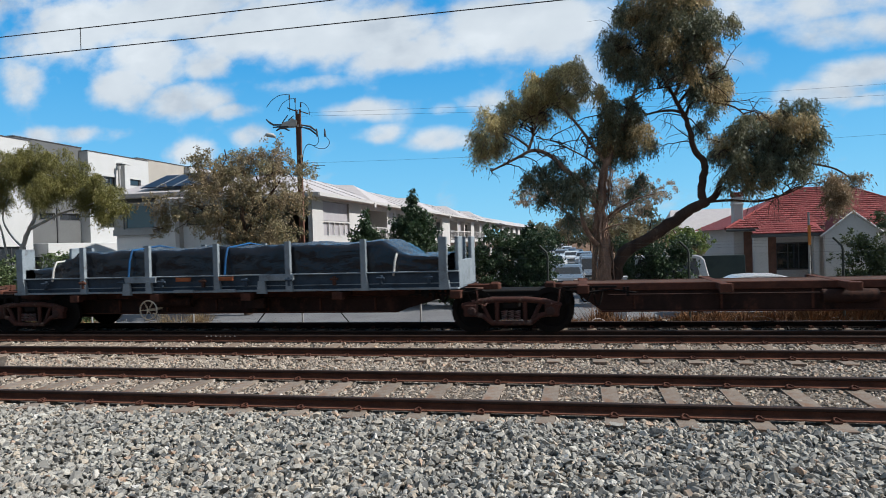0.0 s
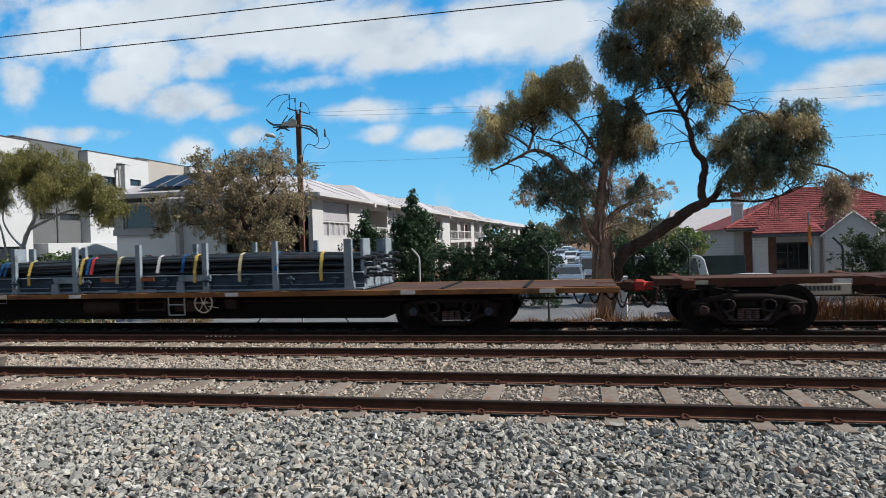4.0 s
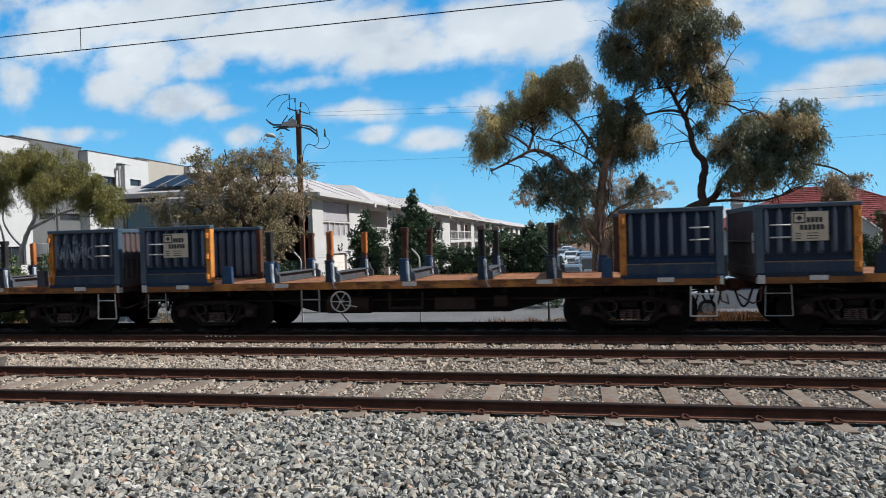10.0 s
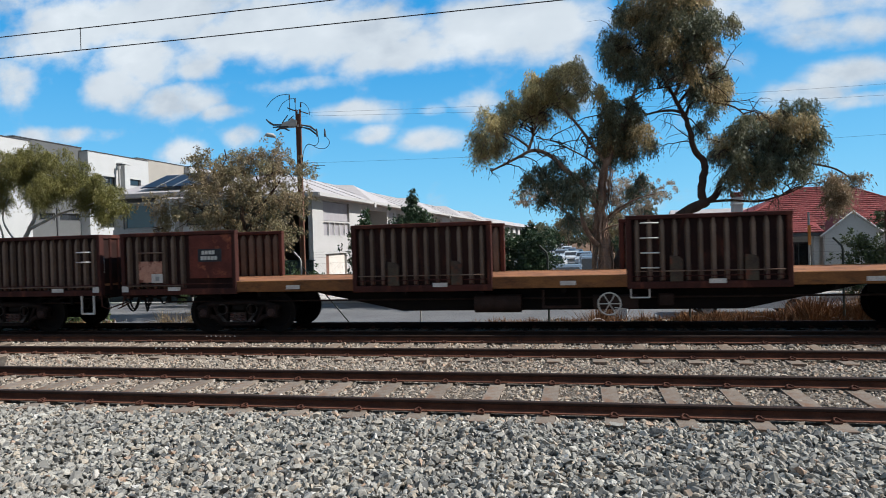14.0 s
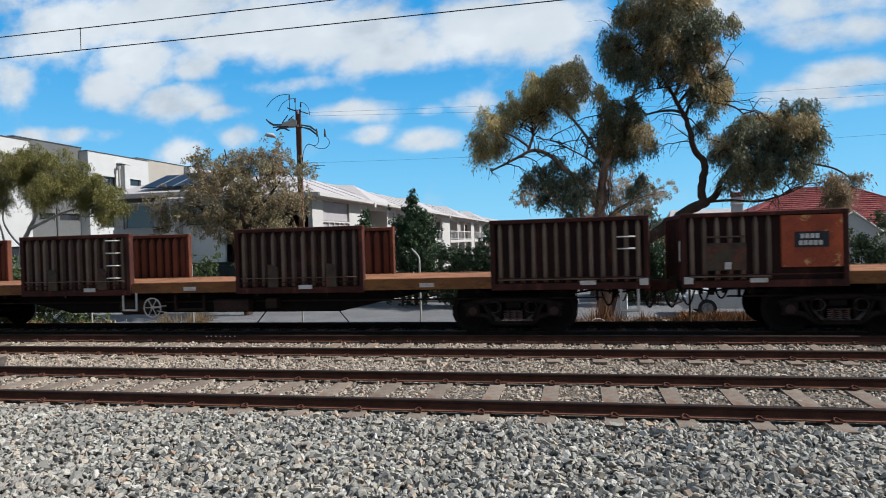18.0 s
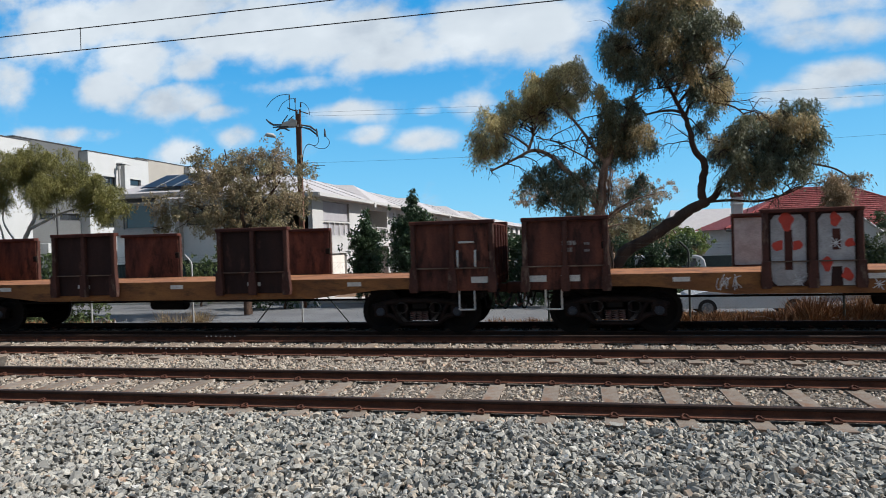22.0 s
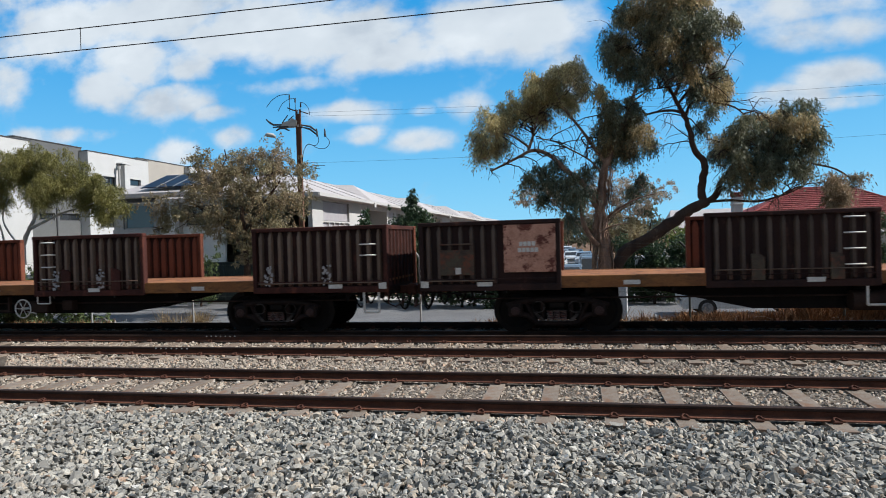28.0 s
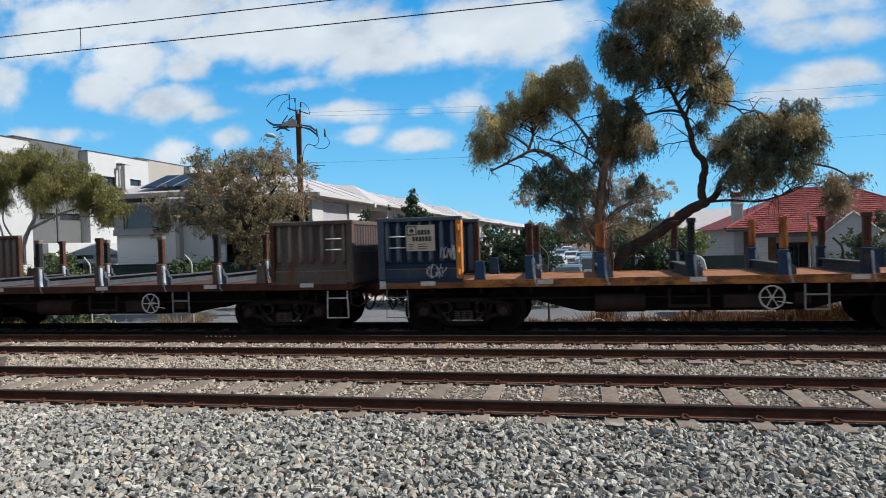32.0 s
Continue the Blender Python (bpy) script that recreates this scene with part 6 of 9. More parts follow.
def painted_letters(root):
    yb = -HALF - 0.014
    for x, legs in ((-3.08, False), (-2.24, True)):
        w = 0.62
        out = [(x + 0.08, 2.31), (x, 2.2), (x, 0.94), (x + 0.2, 0.94), (x + 0.22, 1.3), (x + 0.4, 1.3), (x + 0.42, 0.94), (x + w, 0.94), (x + w, 2.2), (x + w - 0.08, 2.31)] if legs else [(x + 0.08, 2.31), (x, 2.2), (x, 1.06), (x + 0.1, 0.95), (x + w - 0.1, 0.95), (x + w, 1.06), (x + w, 2.2), (x + w - 0.08, 2.31)]
        letter = part("painted_letter", Geo().prism(out, yb - 0.014, yb - 0.002), "graffiti_grey", root, "tall grey and red painted letter")
        part("letter_hole", Geo().box(x + 0.24, yb - 0.02, 1.62 if legs else 1.25, x + 0.38, yb - 0.015, 2.02), "rust_box", letter)
    for x, z, r in ((-2.95, 1.72, 0.12), (-2.62, 1.72, 0.11), (-2.8, 2.18, 0.16), (-1.95, 2.2, 0.12), (-2.1, 1.35, 0.12), (-1.7, 1.75, 0.1), (-1.75, 1.15, 0.12), (1.5, 1.15, 0.13), (1.9, 1.9, 0.12), (2.3, 2.15, 0.14), (2.4, 1.3, 0.12), (2.72, 1.1, 0.12), (2.75, 2.2, 0.11)):
        g = Geo()
        g.prism([(x + r * (1 + 0.25 * math.sin(3 * a + x * 9)) * math.cos(a) * 0.8, z + r * (1 + 0.25 * math.cos(2 * a + z * 7)) * math.sin(a)) for a in [2 * math.pi * i / 14 for i in range(14)]], yb - 0.021, yb - 0.017)
        part("paint_splash", g, "graffiti_red", root)
    tops = {"W": [(0, 2.32), (0.17, 2.30), (0.2, 1.42), (0.31, 1.85), (0.42, 1.42), (0.46, 2.3), (0.64, 2.32), (0.64, 1.26), (0, 1.26)],
            "K": [(0, 2.32), (0.2, 2.30), (0.24, 1.62), (0.36, 2.30), (0.62, 2.32), (0.45, 1.5), (0.54, 1.26), (0, 1.26)]}
    feet = {"W": [(0, 1.25), (0.64, 1.25), (0.64, 0.94), (0.42, 0.94), (0.32, 1.22), (0.22, 0.94), (0, 0.94)],
            "K": [(0, 1.25), (0.54, 1.25), (0.64, 0.94), (0.42, 0.94), (0.27, 1.2), (0.22, 0.94), (0, 0.94)]}
    for key, x in (("W", 1.37), ("K", 2.17)):
        letter = part("painted_letter", Geo().prism([(x + a, b) for a, b in tops[key]], yb - 0.014, yb - 0.002), "graffiti_orange", root, "tall orange and red painted letter")
        part("letter_foot", Geo().prism([(x + a, b) for a, b in feet[key]], yb - 0.014, yb - 0.002), "graffiti_grey", letter, "grey foot of the letter")
    for z in (1.10, 0.98):
        scribble(root, 3.87, z, 0.5, 0.09, 63 + int(z * 10), "graffiti_white", -HALF + 0.008, 6)
    big_letter(root, "BOT", -0.93, 0.80, 0.95, 0.34, "graffiti_pink", -HALF + 0.004, "rounded pink painted word")
    for x, z, r in ((-1.95, 1.75, 0.13), (1.75, 1.65, 0.16), (2.5, 2.0, 0.2), (-2.6, 1.05, 0.13), (0.62, 1.0, 0.17), (-1.2, 0.95, 0.13)):
        star(root, x, z, r, (yb - 0.03) if abs(x) > 1.3 else -HALF + 0.012)
    for x in (-1.2, 0.35, 3.6):
        part("marker_plate", Geo().box(x - 0.2, -HALF + 0.006, 1.06, x + 0.2, -HALF + 0.018, 1.16), "white_paint", root)
    scribble(root, -3.85, 1.02, 0.42, 0.3, 61, "graffiti_white", -HALF + 0.008)
    part("inner_paint", Geo().box(-3.2, HALF - 0.108, 1.25, -1.6, HALF - 0.102, 2.33), "graffiti_grey", root, "pale painted inner plate")


frame_wagon(-182.98, (painted_letters,))
frame_wagon(-199.05, (), ())
frame_wagon(-215.3, (), ((-1.95, 2.05, 0.62, 0.4, 21, "graffiti_grey"), (-1.95, 1.6, 0.62, 0.48, 22, "graffiti_rust"), (2.5, 2.05, 0.62, 0.4, 23, "graffiti_grey"), (2.5, 1.6, 0.62, 0.48, 24, "graffiti_rust"), (1.7, 1.65, 0.5, 0.35, 27, "grey_rib"), (6.4, 2.05, 0.6, 0.36, 25, "graffiti_rust"), (6.4, 1.65, 0.62, 0.3, 28, "graffiti_grey"), (7.3, 1.62, 0.5, 0.4, 26, "graffiti_grey"), (7.3, 2.15, 0.5, 0.2, 29, "graffiti_grey"), (-4.2, 1.1, 0.8, 0.14, 30, "graffiti_rust"), (4.2, 1.08, 0.9, 0.16, 36, "grey_rib")))
coil_wagon(-234.2, "plate_peach", (), -1, tone="char_box")
faded_letters(WAGONS[-1][0], 1.28, 4.38, 1.1, 2.2, 0.235, 31)
part("patch", Geo().box(9.35, -HALF - 0.014, 1.95, 9.7, -HALF - 0.006, 2.28), "plate_peach", WAGONS[-1][0], "peach paint patch")
coil_wagon(-255.75, "plate_rust", ((-7.85, 1.40, 0.62, 0.12, 71, "graffiti_pink"), (-7.72, 1.72, 0.16, 0.16, 72, "plate_peach")), 1)
for px in (-4.1, -2.75, 1.95, 3.2, 7.6, 9.0):
    flakes = Geo()
    rr = random.Random(int(px * 10) + 90)
    for k in range(22):
        fx, fz, fr = px + rr.uniform(-0.1, 0.1), 1.1 + 0.02 * k + rr.uniform(-0.03, 0.03), rr.uniform(0.015, 0.04)
        flakes.prism([(fx + fr * rr.uniform(0.6, 1.3) * math.cos(a), fz + fr * rr.uniform(0.6, 1.3) * math.sin(a)) for a in [0.9 * i for i in range(7)]], -HALF - 0.016 - 0.0004 * k, -HALF - 0.008)
    part("patch", flakes, "graffiti_grey", WAGONS[-1][0], "flaking pale paint patch")
post_wagon(-273.4, ("blue_box", "light_blue_box", [("brown_post", "light_blue_box"), ("orange_post", "light_blue_box"), ("black_post", "slate_box"), ("orange_post", "light_blue_box"), ("brown_post", "slate_box")], True, ((-5.2, 1.35, 0.4, 0.3, 53, "graffiti_white"), (-4.95, 1.75, 0.3, 0.3, 54, "graffiti_white"))), 1.45)
bubble_letters(WAGONS[-1][0], 5.15, 1.98, 0.75, 0.27, 3, 51, "faded_blue", "graffiti_sky", 0.42)
bubble_letters(WAGONS[-1][0], 5.5, 1.46, 1.55, 0.56, 3, 52, "graffiti_sky", "faded_blue", 0.66)
post_wagon(-287.0, ("grey_box", "grey_box", [("brown_post", "grey_box"), ("black_post", "grey_box"), ("brown_post", "grey_box")], False, ()), 1.4)
coil_wagon(-305.0, "rust_bright", (), 1)


# ---- beyond the railway ----
def leaf_cloud(name, clumps, material, parent, seed, per=700, leaf=0.11, droop=0.6, slim=0.28, squash=0.85, fill=0.5):
    """A crown of many small leaves round the clumps (x, y, z, radius), with gaps between."""
    rng = np.random.default_rng(seed)
    P, S = [], []
    for x, y, z, r in clumps:
        n = int(per * r * r)
        # small sprays inside the clump, each a tuft of leaves
        k = max(4, n // 24)
        m = max(6, int(11 * r))
        d = rng.normal(size=(m, 3))
        d /= np.linalg.norm(d, axis=1)[:, None]
        rad = r * 0.86 * rng.uniform(fill * 0.4, 1.0, m) ** 0.5
        sub = np.array([x, y, z]) + d * rad[:, None] * np.array([1, 1, squash])
        c = sub[rng.integers(0, m, k)] + rng.normal(0, (0.18 if droop > 0.5 else 0.30) * r + 0.03, (k, 3)) * np.array([1, 1, 0.8])
        t = np.repeat(c, 24, axis=0) + rng.normal(0, 0.045 + 0.03 * r, (k * 24, 3)) * np.array([1, 1, 1.1])
        if droop > 0.5:
            t[:, 2] -= rng.exponential(0.15, k * 24)
        P.append(t)
    P = np.concatenate(P)
    n = len(P)
    a = rng.normal(size=(n, 3))
    a[:, 2] -= droop * 1.6
    a /= np.linalg.norm(a, axis=1)[:, None]
    b = np.cross(a, rng.normal(size=(n, 3)))
    b /= np.linalg.norm(b, axis=1)[:, None]
    L = leaf * rng.uniform(0.6, 1.4, n)[:, None]
    W = L * slim
    V = np.stack([P - a * L * 0.5, P + b * W * 0.5, P + a * L * 0.5, P - b * W * 0.5], 1).reshape(-1, 3)
    me = bpy.data.meshes.new(name)
    me.vertices.add(len(V))
    me.vertices.foreach_set("co", V.ravel())
    me.loops.add(n * 4)
    me.loops.foreach_set("vertex_index", np.arange(n * 4, dtype=np.int32))
    me.polygons.add(n)
    me.polygons.foreach_set("loop_start", np.arange(0, n * 4, 4, dtype=np.int32))
    me.materials.append(M[material])
    me.update(calc_edges=True)
    return part(name, me, None, parent)


def limb(parent, pts, r0, r1, material="bark", name="limb", seed=0):
    """A tapered limb through the points, with small kinks."""
    rr = random.Random(seed)
    pts = [Vector(p) for p in pts]
    out, rad = [], []
    n = len(pts) - 1
    for i in range(n):
        for k in range(4):
            u = k / 4
            p0, p1, p2, p3 = pts[max(i - 1, 0)], pts[i], pts[i + 1], pts[min(i + 2, n)]
            q = 0.5 * ((2 * p1) + (p2 - p0) * u + (2 * p0 - 5 * p1 + 4 * p2 - p3) * u * u + (3 * p1 - p0 - 3 * p2 + p3) * u ** 3)
            f = (i + u) / n
            R = r0 + (r1 - r0) * f
            out.append(q + Vector((rr.uniform(-1, 1), rr.uniform(-1, 1), 0)) * R * 0.25)
            rad.append(R * rr.uniform(0.9, 1.1))
    out.append(pts[-1])
    rad.append(r1)
    g = Geo().tube(out, rad, 14)
    if r0 > 0.12:                                 # ridged bark
        ridge = [rr.uniform(-0.16, 0.16) for _ in range(14)]
        for j, q in enumerate(out):
            for k in range(14):
                i = j * 14 + k
                v = Vector(g.v[i])
                g.v[i] = tuple(q + (v - q) * (1 + ridge[k] * (0.6 + 0.4 * math.sin(j * 0.9 + k)) + rr.uniform(-0.07, 0.07)))
    part(name, g, material, parent)


def twigs(parent, anchors, seed, count, length, material="bark", thick=1.0):
    """Fine bare twigs from the limbs out to the crown."""
    rr = random.Random(seed)
    g = Geo()
    for _ in range(count):
        x, y, z, r = rr.choice(anchors)
        d = Vector((rr.gauss(0, 1), rr.gauss(0, 1), rr.gauss(0.1, 0.7))).normalized()
        p = Vector((x, y, z)) - d * r * 0.9
        pts = [p]
        for k in range(4):
            d = (d + Vector((rr.gauss(0, .3), rr.gauss(0, .3), rr.gauss(-0.22, .3)))).normalized()
            pts.append(pts[-1] + d * r * length / 4)
        g.tube(pts, [q * thick for q in (0.028, 0.022, 0.016, 0.011, 0.006)], 5)
    tagged(part("twig", g, material, parent), kind="stuff")


def tree(name, label, clumps, y, spread, limbs, material, seed, per, leaf, slim=0.28, droop=0.6, bark="bark", twig=40):
    rr = random.Random(seed)
    root = thing(name, label, "tree")
    cl = [(x, y + rr.uniform(-spread, spread), z, r) for x, z, r in clumps]
    cl += [(x + rr.uniform(-.3, .3), y + rr.uniform(-spread, spread) * 1.4, z + rr.uniform(-.3, .3), r * 0.8) for x, z, r in clumps]
    for pts, r0, r1 in limbs:
        limb(root, [(p[0], y + (p[2] if len(p) > 2 else 0), p[1]) for p in pts], r0, r1, bark, "trunk" if r0 > 0.14 else "limb", seed + len(pts))
    if material:
        leaf_cloud("crown", cl, material, root, seed, per, leaf, droop, slim)
    if twig:
        twigs(root, cl, seed, twig, 2.0, bark)
    return root


# GUM_LIT clumps get brighter olive leaves than GUM_HEART, sunlight painted into the colour
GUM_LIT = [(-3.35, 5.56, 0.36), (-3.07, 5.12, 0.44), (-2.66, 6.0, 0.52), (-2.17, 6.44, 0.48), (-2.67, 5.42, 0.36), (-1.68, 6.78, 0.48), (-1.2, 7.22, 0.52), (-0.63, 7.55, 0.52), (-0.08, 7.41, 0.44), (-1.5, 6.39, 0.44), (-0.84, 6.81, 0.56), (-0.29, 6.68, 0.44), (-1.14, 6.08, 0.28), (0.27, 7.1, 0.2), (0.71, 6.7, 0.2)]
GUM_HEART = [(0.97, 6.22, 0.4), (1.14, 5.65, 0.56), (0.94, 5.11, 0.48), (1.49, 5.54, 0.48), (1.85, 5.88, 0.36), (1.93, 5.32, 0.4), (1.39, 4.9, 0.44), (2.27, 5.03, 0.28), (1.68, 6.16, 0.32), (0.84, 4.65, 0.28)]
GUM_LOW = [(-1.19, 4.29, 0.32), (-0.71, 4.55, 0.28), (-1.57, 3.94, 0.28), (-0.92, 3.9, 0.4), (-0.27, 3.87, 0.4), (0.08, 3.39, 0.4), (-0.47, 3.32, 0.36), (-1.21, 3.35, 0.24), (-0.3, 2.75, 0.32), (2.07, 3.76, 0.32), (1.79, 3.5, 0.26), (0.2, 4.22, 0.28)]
GUM_TOP = [(2.78, 10.18, 0.81), (3.47, 10.1, 0.69), (3.98, 9.77, 0.48), (1.52, 9.39, 0.61), (2.23, 9.5, 0.69), (2.94, 9.52, 0.73), (3.63, 9.36, 0.61), (4.22, 8.85, 0.53), (4.81, 8.61, 0.26), (1.23, 8.68, 0.44), (1.03, 8.04, 0.36), (1.67, 8.36, 0.61), (2.39, 8.57, 0.69), (3.09, 8.68, 0.69), (3.78, 8.44, 0.57)]
GUM_MIDDLE = [(1.56, 7.62, 0.44), (2.19, 7.76, 0.57), (2.9, 7.88, 0.61), (3.59, 7.82, 0.53), (4.2, 7.94, 0.44), (2.18, 7.11, 0.32), (2.88, 7.15, 0.36), (3.49, 7.19, 0.4), (4.01, 7.15, 0.44), (4.52, 7.28, 0.4), (4.85, 6.9, 0.34), (4.25, 6.67, 0.4), (3.74, 6.62, 0.32), (4.68, 6.55, 0.24)]
GUM_SIDE = [(4.91, 5.45, 0.36), (4.73, 5.01, 0.44), (5.23, 5.07, 0.53), (4.88, 4.46, 0.48), (5.47, 4.52, 0.53), (5.04, 3.91, 0.4), (5.63, 3.97, 0.44), (5.98, 4.94, 0.53), (6.07, 5.64, 0.48), (6.49, 5.88, 0.44), (6.89, 5.76, 0.36), (6.56, 5.34, 0.48), (6.96, 5.23, 0.4), (6.38, 4.73, 0.53), (6.95, 4.61, 0.4)]
GUM_SKIRT = [(5.96, 4.22, 0.44), (6.53, 4.1, 0.4), (7.02, 3.99, 0.32), (4.53, 3.67, 0.32), (5.2, 3.55, 0.26), (5.87, 3.6, 0.24), (4.46, 4.67, 0.28), (7.12, 4.95, 0.26), (4.15, 5.87, 0.2), (3.89, 5.52, 0.18)]
GUM_TIP = [(7.65, 3.43, 0.36), (7.97, 3.59, 0.32), (8.36, 3.57, 0.24), (7.8, 3.07, 0.36), (7.56, 2.99, 0.28), (8.12, 3.23, 0.24), (7.87, 2.72, 0.2)]
TY = 22.0


def hanging_crown(parent, clumps, y, material, seed, strands, leaf=0.11, spread=0.8, second=None):
    """Narrow leaves on thin strands that arch out of each clump and hang."""
    rng = np.random.default_rng(seed)
    P, D, K = [], [], []
    tufts = []
    for x, z, r in clumps:                        # each clump is a few tufts with gaps between
        yy = y + rng.uniform(-spread, spread)
        lit = int(second is not None and rng.uniform() < 0.3)
        for _ in range(10):
            d = rng.normal(size=3)
            d *= r * 1.05 * rng.uniform(0.2, 1) / np.linalg.norm(d)
            tufts.append((x + d[0], yy + d[1] * 1.6, z + d[2] * 0.9, r * rng.uniform(0.22, 0.52), lit))
    for x, yy, z, r, lit in tufts:
        n = int(strands * r * r) + 4
        c = np.array([x, yy, z])
        d = rng.normal(size=(n, 3))
        d /= np.linalg.norm(d, axis=1)[:, None]
        start = c + d * (r * rng.uniform(0.05, 1, n) ** 0.5)[:, None] * np.array([1, 1.5, 0.9]) + np.array([0, 0, 0.12 * r])
        out = d * np.array([1, 1, 0.2]) + rng.normal(0, 0.5, (n, 3)) * np.array([1, 1, 0.3])
        long = rng.uniform(0.18, 0.68, n) * (0.75 + r)
        u = rng.uniform(0, 1, (n, 14))
        t = start[:, None] + out[:, None] * (long[:, None] * 0.42 * u)[..., None]
        t[..., 2] -= long[:, None] * u ** 1.4
        P.append((t + rng.normal(0, 0.035, t.shape)).reshape(-1, 3))
        D.append(np.repeat(out * 0.5 - np.array([0, 0, 0.9]), 14, axis=0))
        K.append(np.full(n * 14, lit, dtype=np.int32))
    P, D, K = np.concatenate(P), np.concatenate(D), np.concatenate(K)
    n = len(P)
    a = D + rng.normal(0, 0.5, (n, 3))
    a /= np.linalg.norm(a, axis=1)[:, None]
    b = np.cross(a, rng.normal(size=(n, 3)))
    b /= np.linalg.norm(b, axis=1)[:, None]
    L = leaf * rng.uniform(0.6, 1.4, n)[:, None]
    W = L * rng.uniform(0.16, 0.3, n)[:, None]
    V = np.stack([P - a * L * 0.5, P + b * W * 0.5, P + a * L * 0.5, P - b * W * 0.5], 1).reshape(-1, 3)
    me = bpy.data.meshes.new("crown")
    me.vertices.add(len(V))
    me.vertices.foreach_set("co", V.ravel())
    me.loops.add(n * 4)
    me.loops.foreach_set("vertex_index", np.arange(n * 4, dtype=np.int32))
    me.polygons.add(n)
    me.polygons.foreach_set("loop_start", np.arange(0, n * 4, 4, dtype=np.int32))
    me.materials.append(M[material])
    if second:                                    # a third of the clumps take the second colour, as painted sun patches
        me.materials.append(M[second])
        me.polygons.foreach_set("material_index", K)
    me.update(calc_edges=True)
    return part("crown", me, None, parent)


def gum_tree(label, y, limbs, bark, crowns, seed, twig):
    root = thing("gum_tree", label, "tree")
    for k, (pts, r0, r1) in enumerate(limbs):
        limb(root, [(px, y, pz) for px, pz in pts], r0, r1, bark, "trunk" if k == 0 else "limb", seed + k)
    for k, (clumps, material, strands) in enumerate(crowns):
        hanging_crown(root, clumps, y, material, seed + 20 + k, strands, second={"leaf_gum": "leaf_gum_lit", "leaf_grey": "leaf_gum"}.get(material))
        twigs(root, [(x, y, z - 0.1, r) for x, z, r in clumps], seed + 40 + k, int(len(clumps) * twig), 1.5, bark, 0.38)
    return root


LEFT_LIMBS = [([(0.72, -0.95), (0.76, 0.6), (0.8, 1.59), (0.64, 2.34), (0.7, 3.27), (0.75, 3.73), (0.87, 4.28), (1.02, 4.64), (1.31, 5.36), (1.68, 6.16), (1.91, 6.88)], 0.22, 0.035),
     ([(0.65, 2.86), (0.18, 3.66), (-0.44, 4.26), (-0.89, 4.71), (-1.45, 4.95), (-2.02, 4.72), (-2.9, 4.33)], 0.12, 0.03),
     ([(-1.64, 4.96), (-1.5, 5.29), (-1.41, 5.72), (-1.23, 6.28)], 0.05, 0.025), ([(-1.58, 5.03), (-2.29, 5.55), (-2.86, 5.63)], 0.045, 0.02),
     ([(0.89, 4.34), (0.49, 4.95), (0.05, 5.63), (-0.39, 6.22), (-0.65, 6.8)], 0.06, 0.025), ([(0.79, 4.01), (0.39, 4.49), (-0.24, 4.9), (-0.79, 5.21), (-1.35, 5.34)], 0.035, 0.015),
     ([(1.02, 4.64), (0.86, 5.39), (0.97, 6.12), (0.71, 6.7)], 0.045, 0.015), ([(1.78, 6.34), (2.31, 6.67), (2.83, 6.72)], 0.03, 0.015)]
RIGHT_LIMBS = [([(0.75, -0.95), (1.02, 0.45), (1.41, 1.39), (2.23, 1.92), (3.03, 2.45), (3.56, 2.8), (4.0, 3.02)], 0.23, 0.16),
     ([(3.91, 2.95), (3.89, 3.52), (3.97, 4.06), (3.94, 4.33), (3.69, 4.71), (3.57, 5.18), (3.46, 5.64), (3.29, 6.02), (3.08, 6.49), (2.88, 6.87), (2.63, 7.44), (2.38, 8.38)], 0.125, 0.035),
     ([(4.0, 3.02), (4.31, 3.22), (4.44, 3.58), (4.7, 3.84), (5.21, 3.99), (5.88, 4.14), (6.54, 4.23), (7.18, 4.07), (7.82, 3.86), (8.28, 3.49)], 0.11, 0.018),
     ([(3.34, 5.92), (3.03, 6.02), (2.59, 6.01), (2.15, 5.91), (1.64, 5.63)], 0.05, 0.018), ([(3.42, 5.73), (3.59, 6.18), (3.9, 6.28), (4.41, 6.17), (4.92, 5.99), (5.33, 5.6)], 0.05, 0.02),
     ([(3.13, 6.52), (3.32, 7.02), (3.51, 7.73), (3.64, 8.45)], 0.06, 0.02), ([(3.21, 6.21), (3.48, 6.55), (3.92, 6.88), (4.3, 7.12)], 0.05, 0.02),
     ([(3.91, 3.0), (4.68, 3.03), (5.52, 2.96), (6.02, 3.06), (6.52, 3.22), (7.01, 3.46)], 0.05, 0.015), ([(5.88, 4.14), (6.14, 4.75), (6.4, 5.44)], 0.05, 0.02),
     ([(4.7, 3.84), (4.88, 4.37), (4.89, 4.91)], 0.05, 0.02), ([(2.88, 6.87), (2.37, 7.65), (1.67, 8.26)], 0.05, 0.02)]
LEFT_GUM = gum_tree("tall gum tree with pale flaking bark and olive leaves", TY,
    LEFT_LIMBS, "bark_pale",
    ((GUM_LIT, "leaf_olive_lit", 640), (GUM_HEART, "leaf_gum", 620), (GUM_LOW, "leaf_grey", 420)), 11, 4)
RIGHT_GUM = gum_tree("leaning gum tree with a dark bent trunk and drooping crown", TY + 0.3,
    RIGHT_LIMBS, "bark",
    ((GUM_TOP, "leaf_gum", 460), (GUM_MIDDLE, "leaf_gum", 520), (GUM_SIDE, "leaf_gum", 600), (GUM_SKIRT, "leaf_gum", 480), (GUM_TIP, "leaf_dry", 320)), 12, 4)
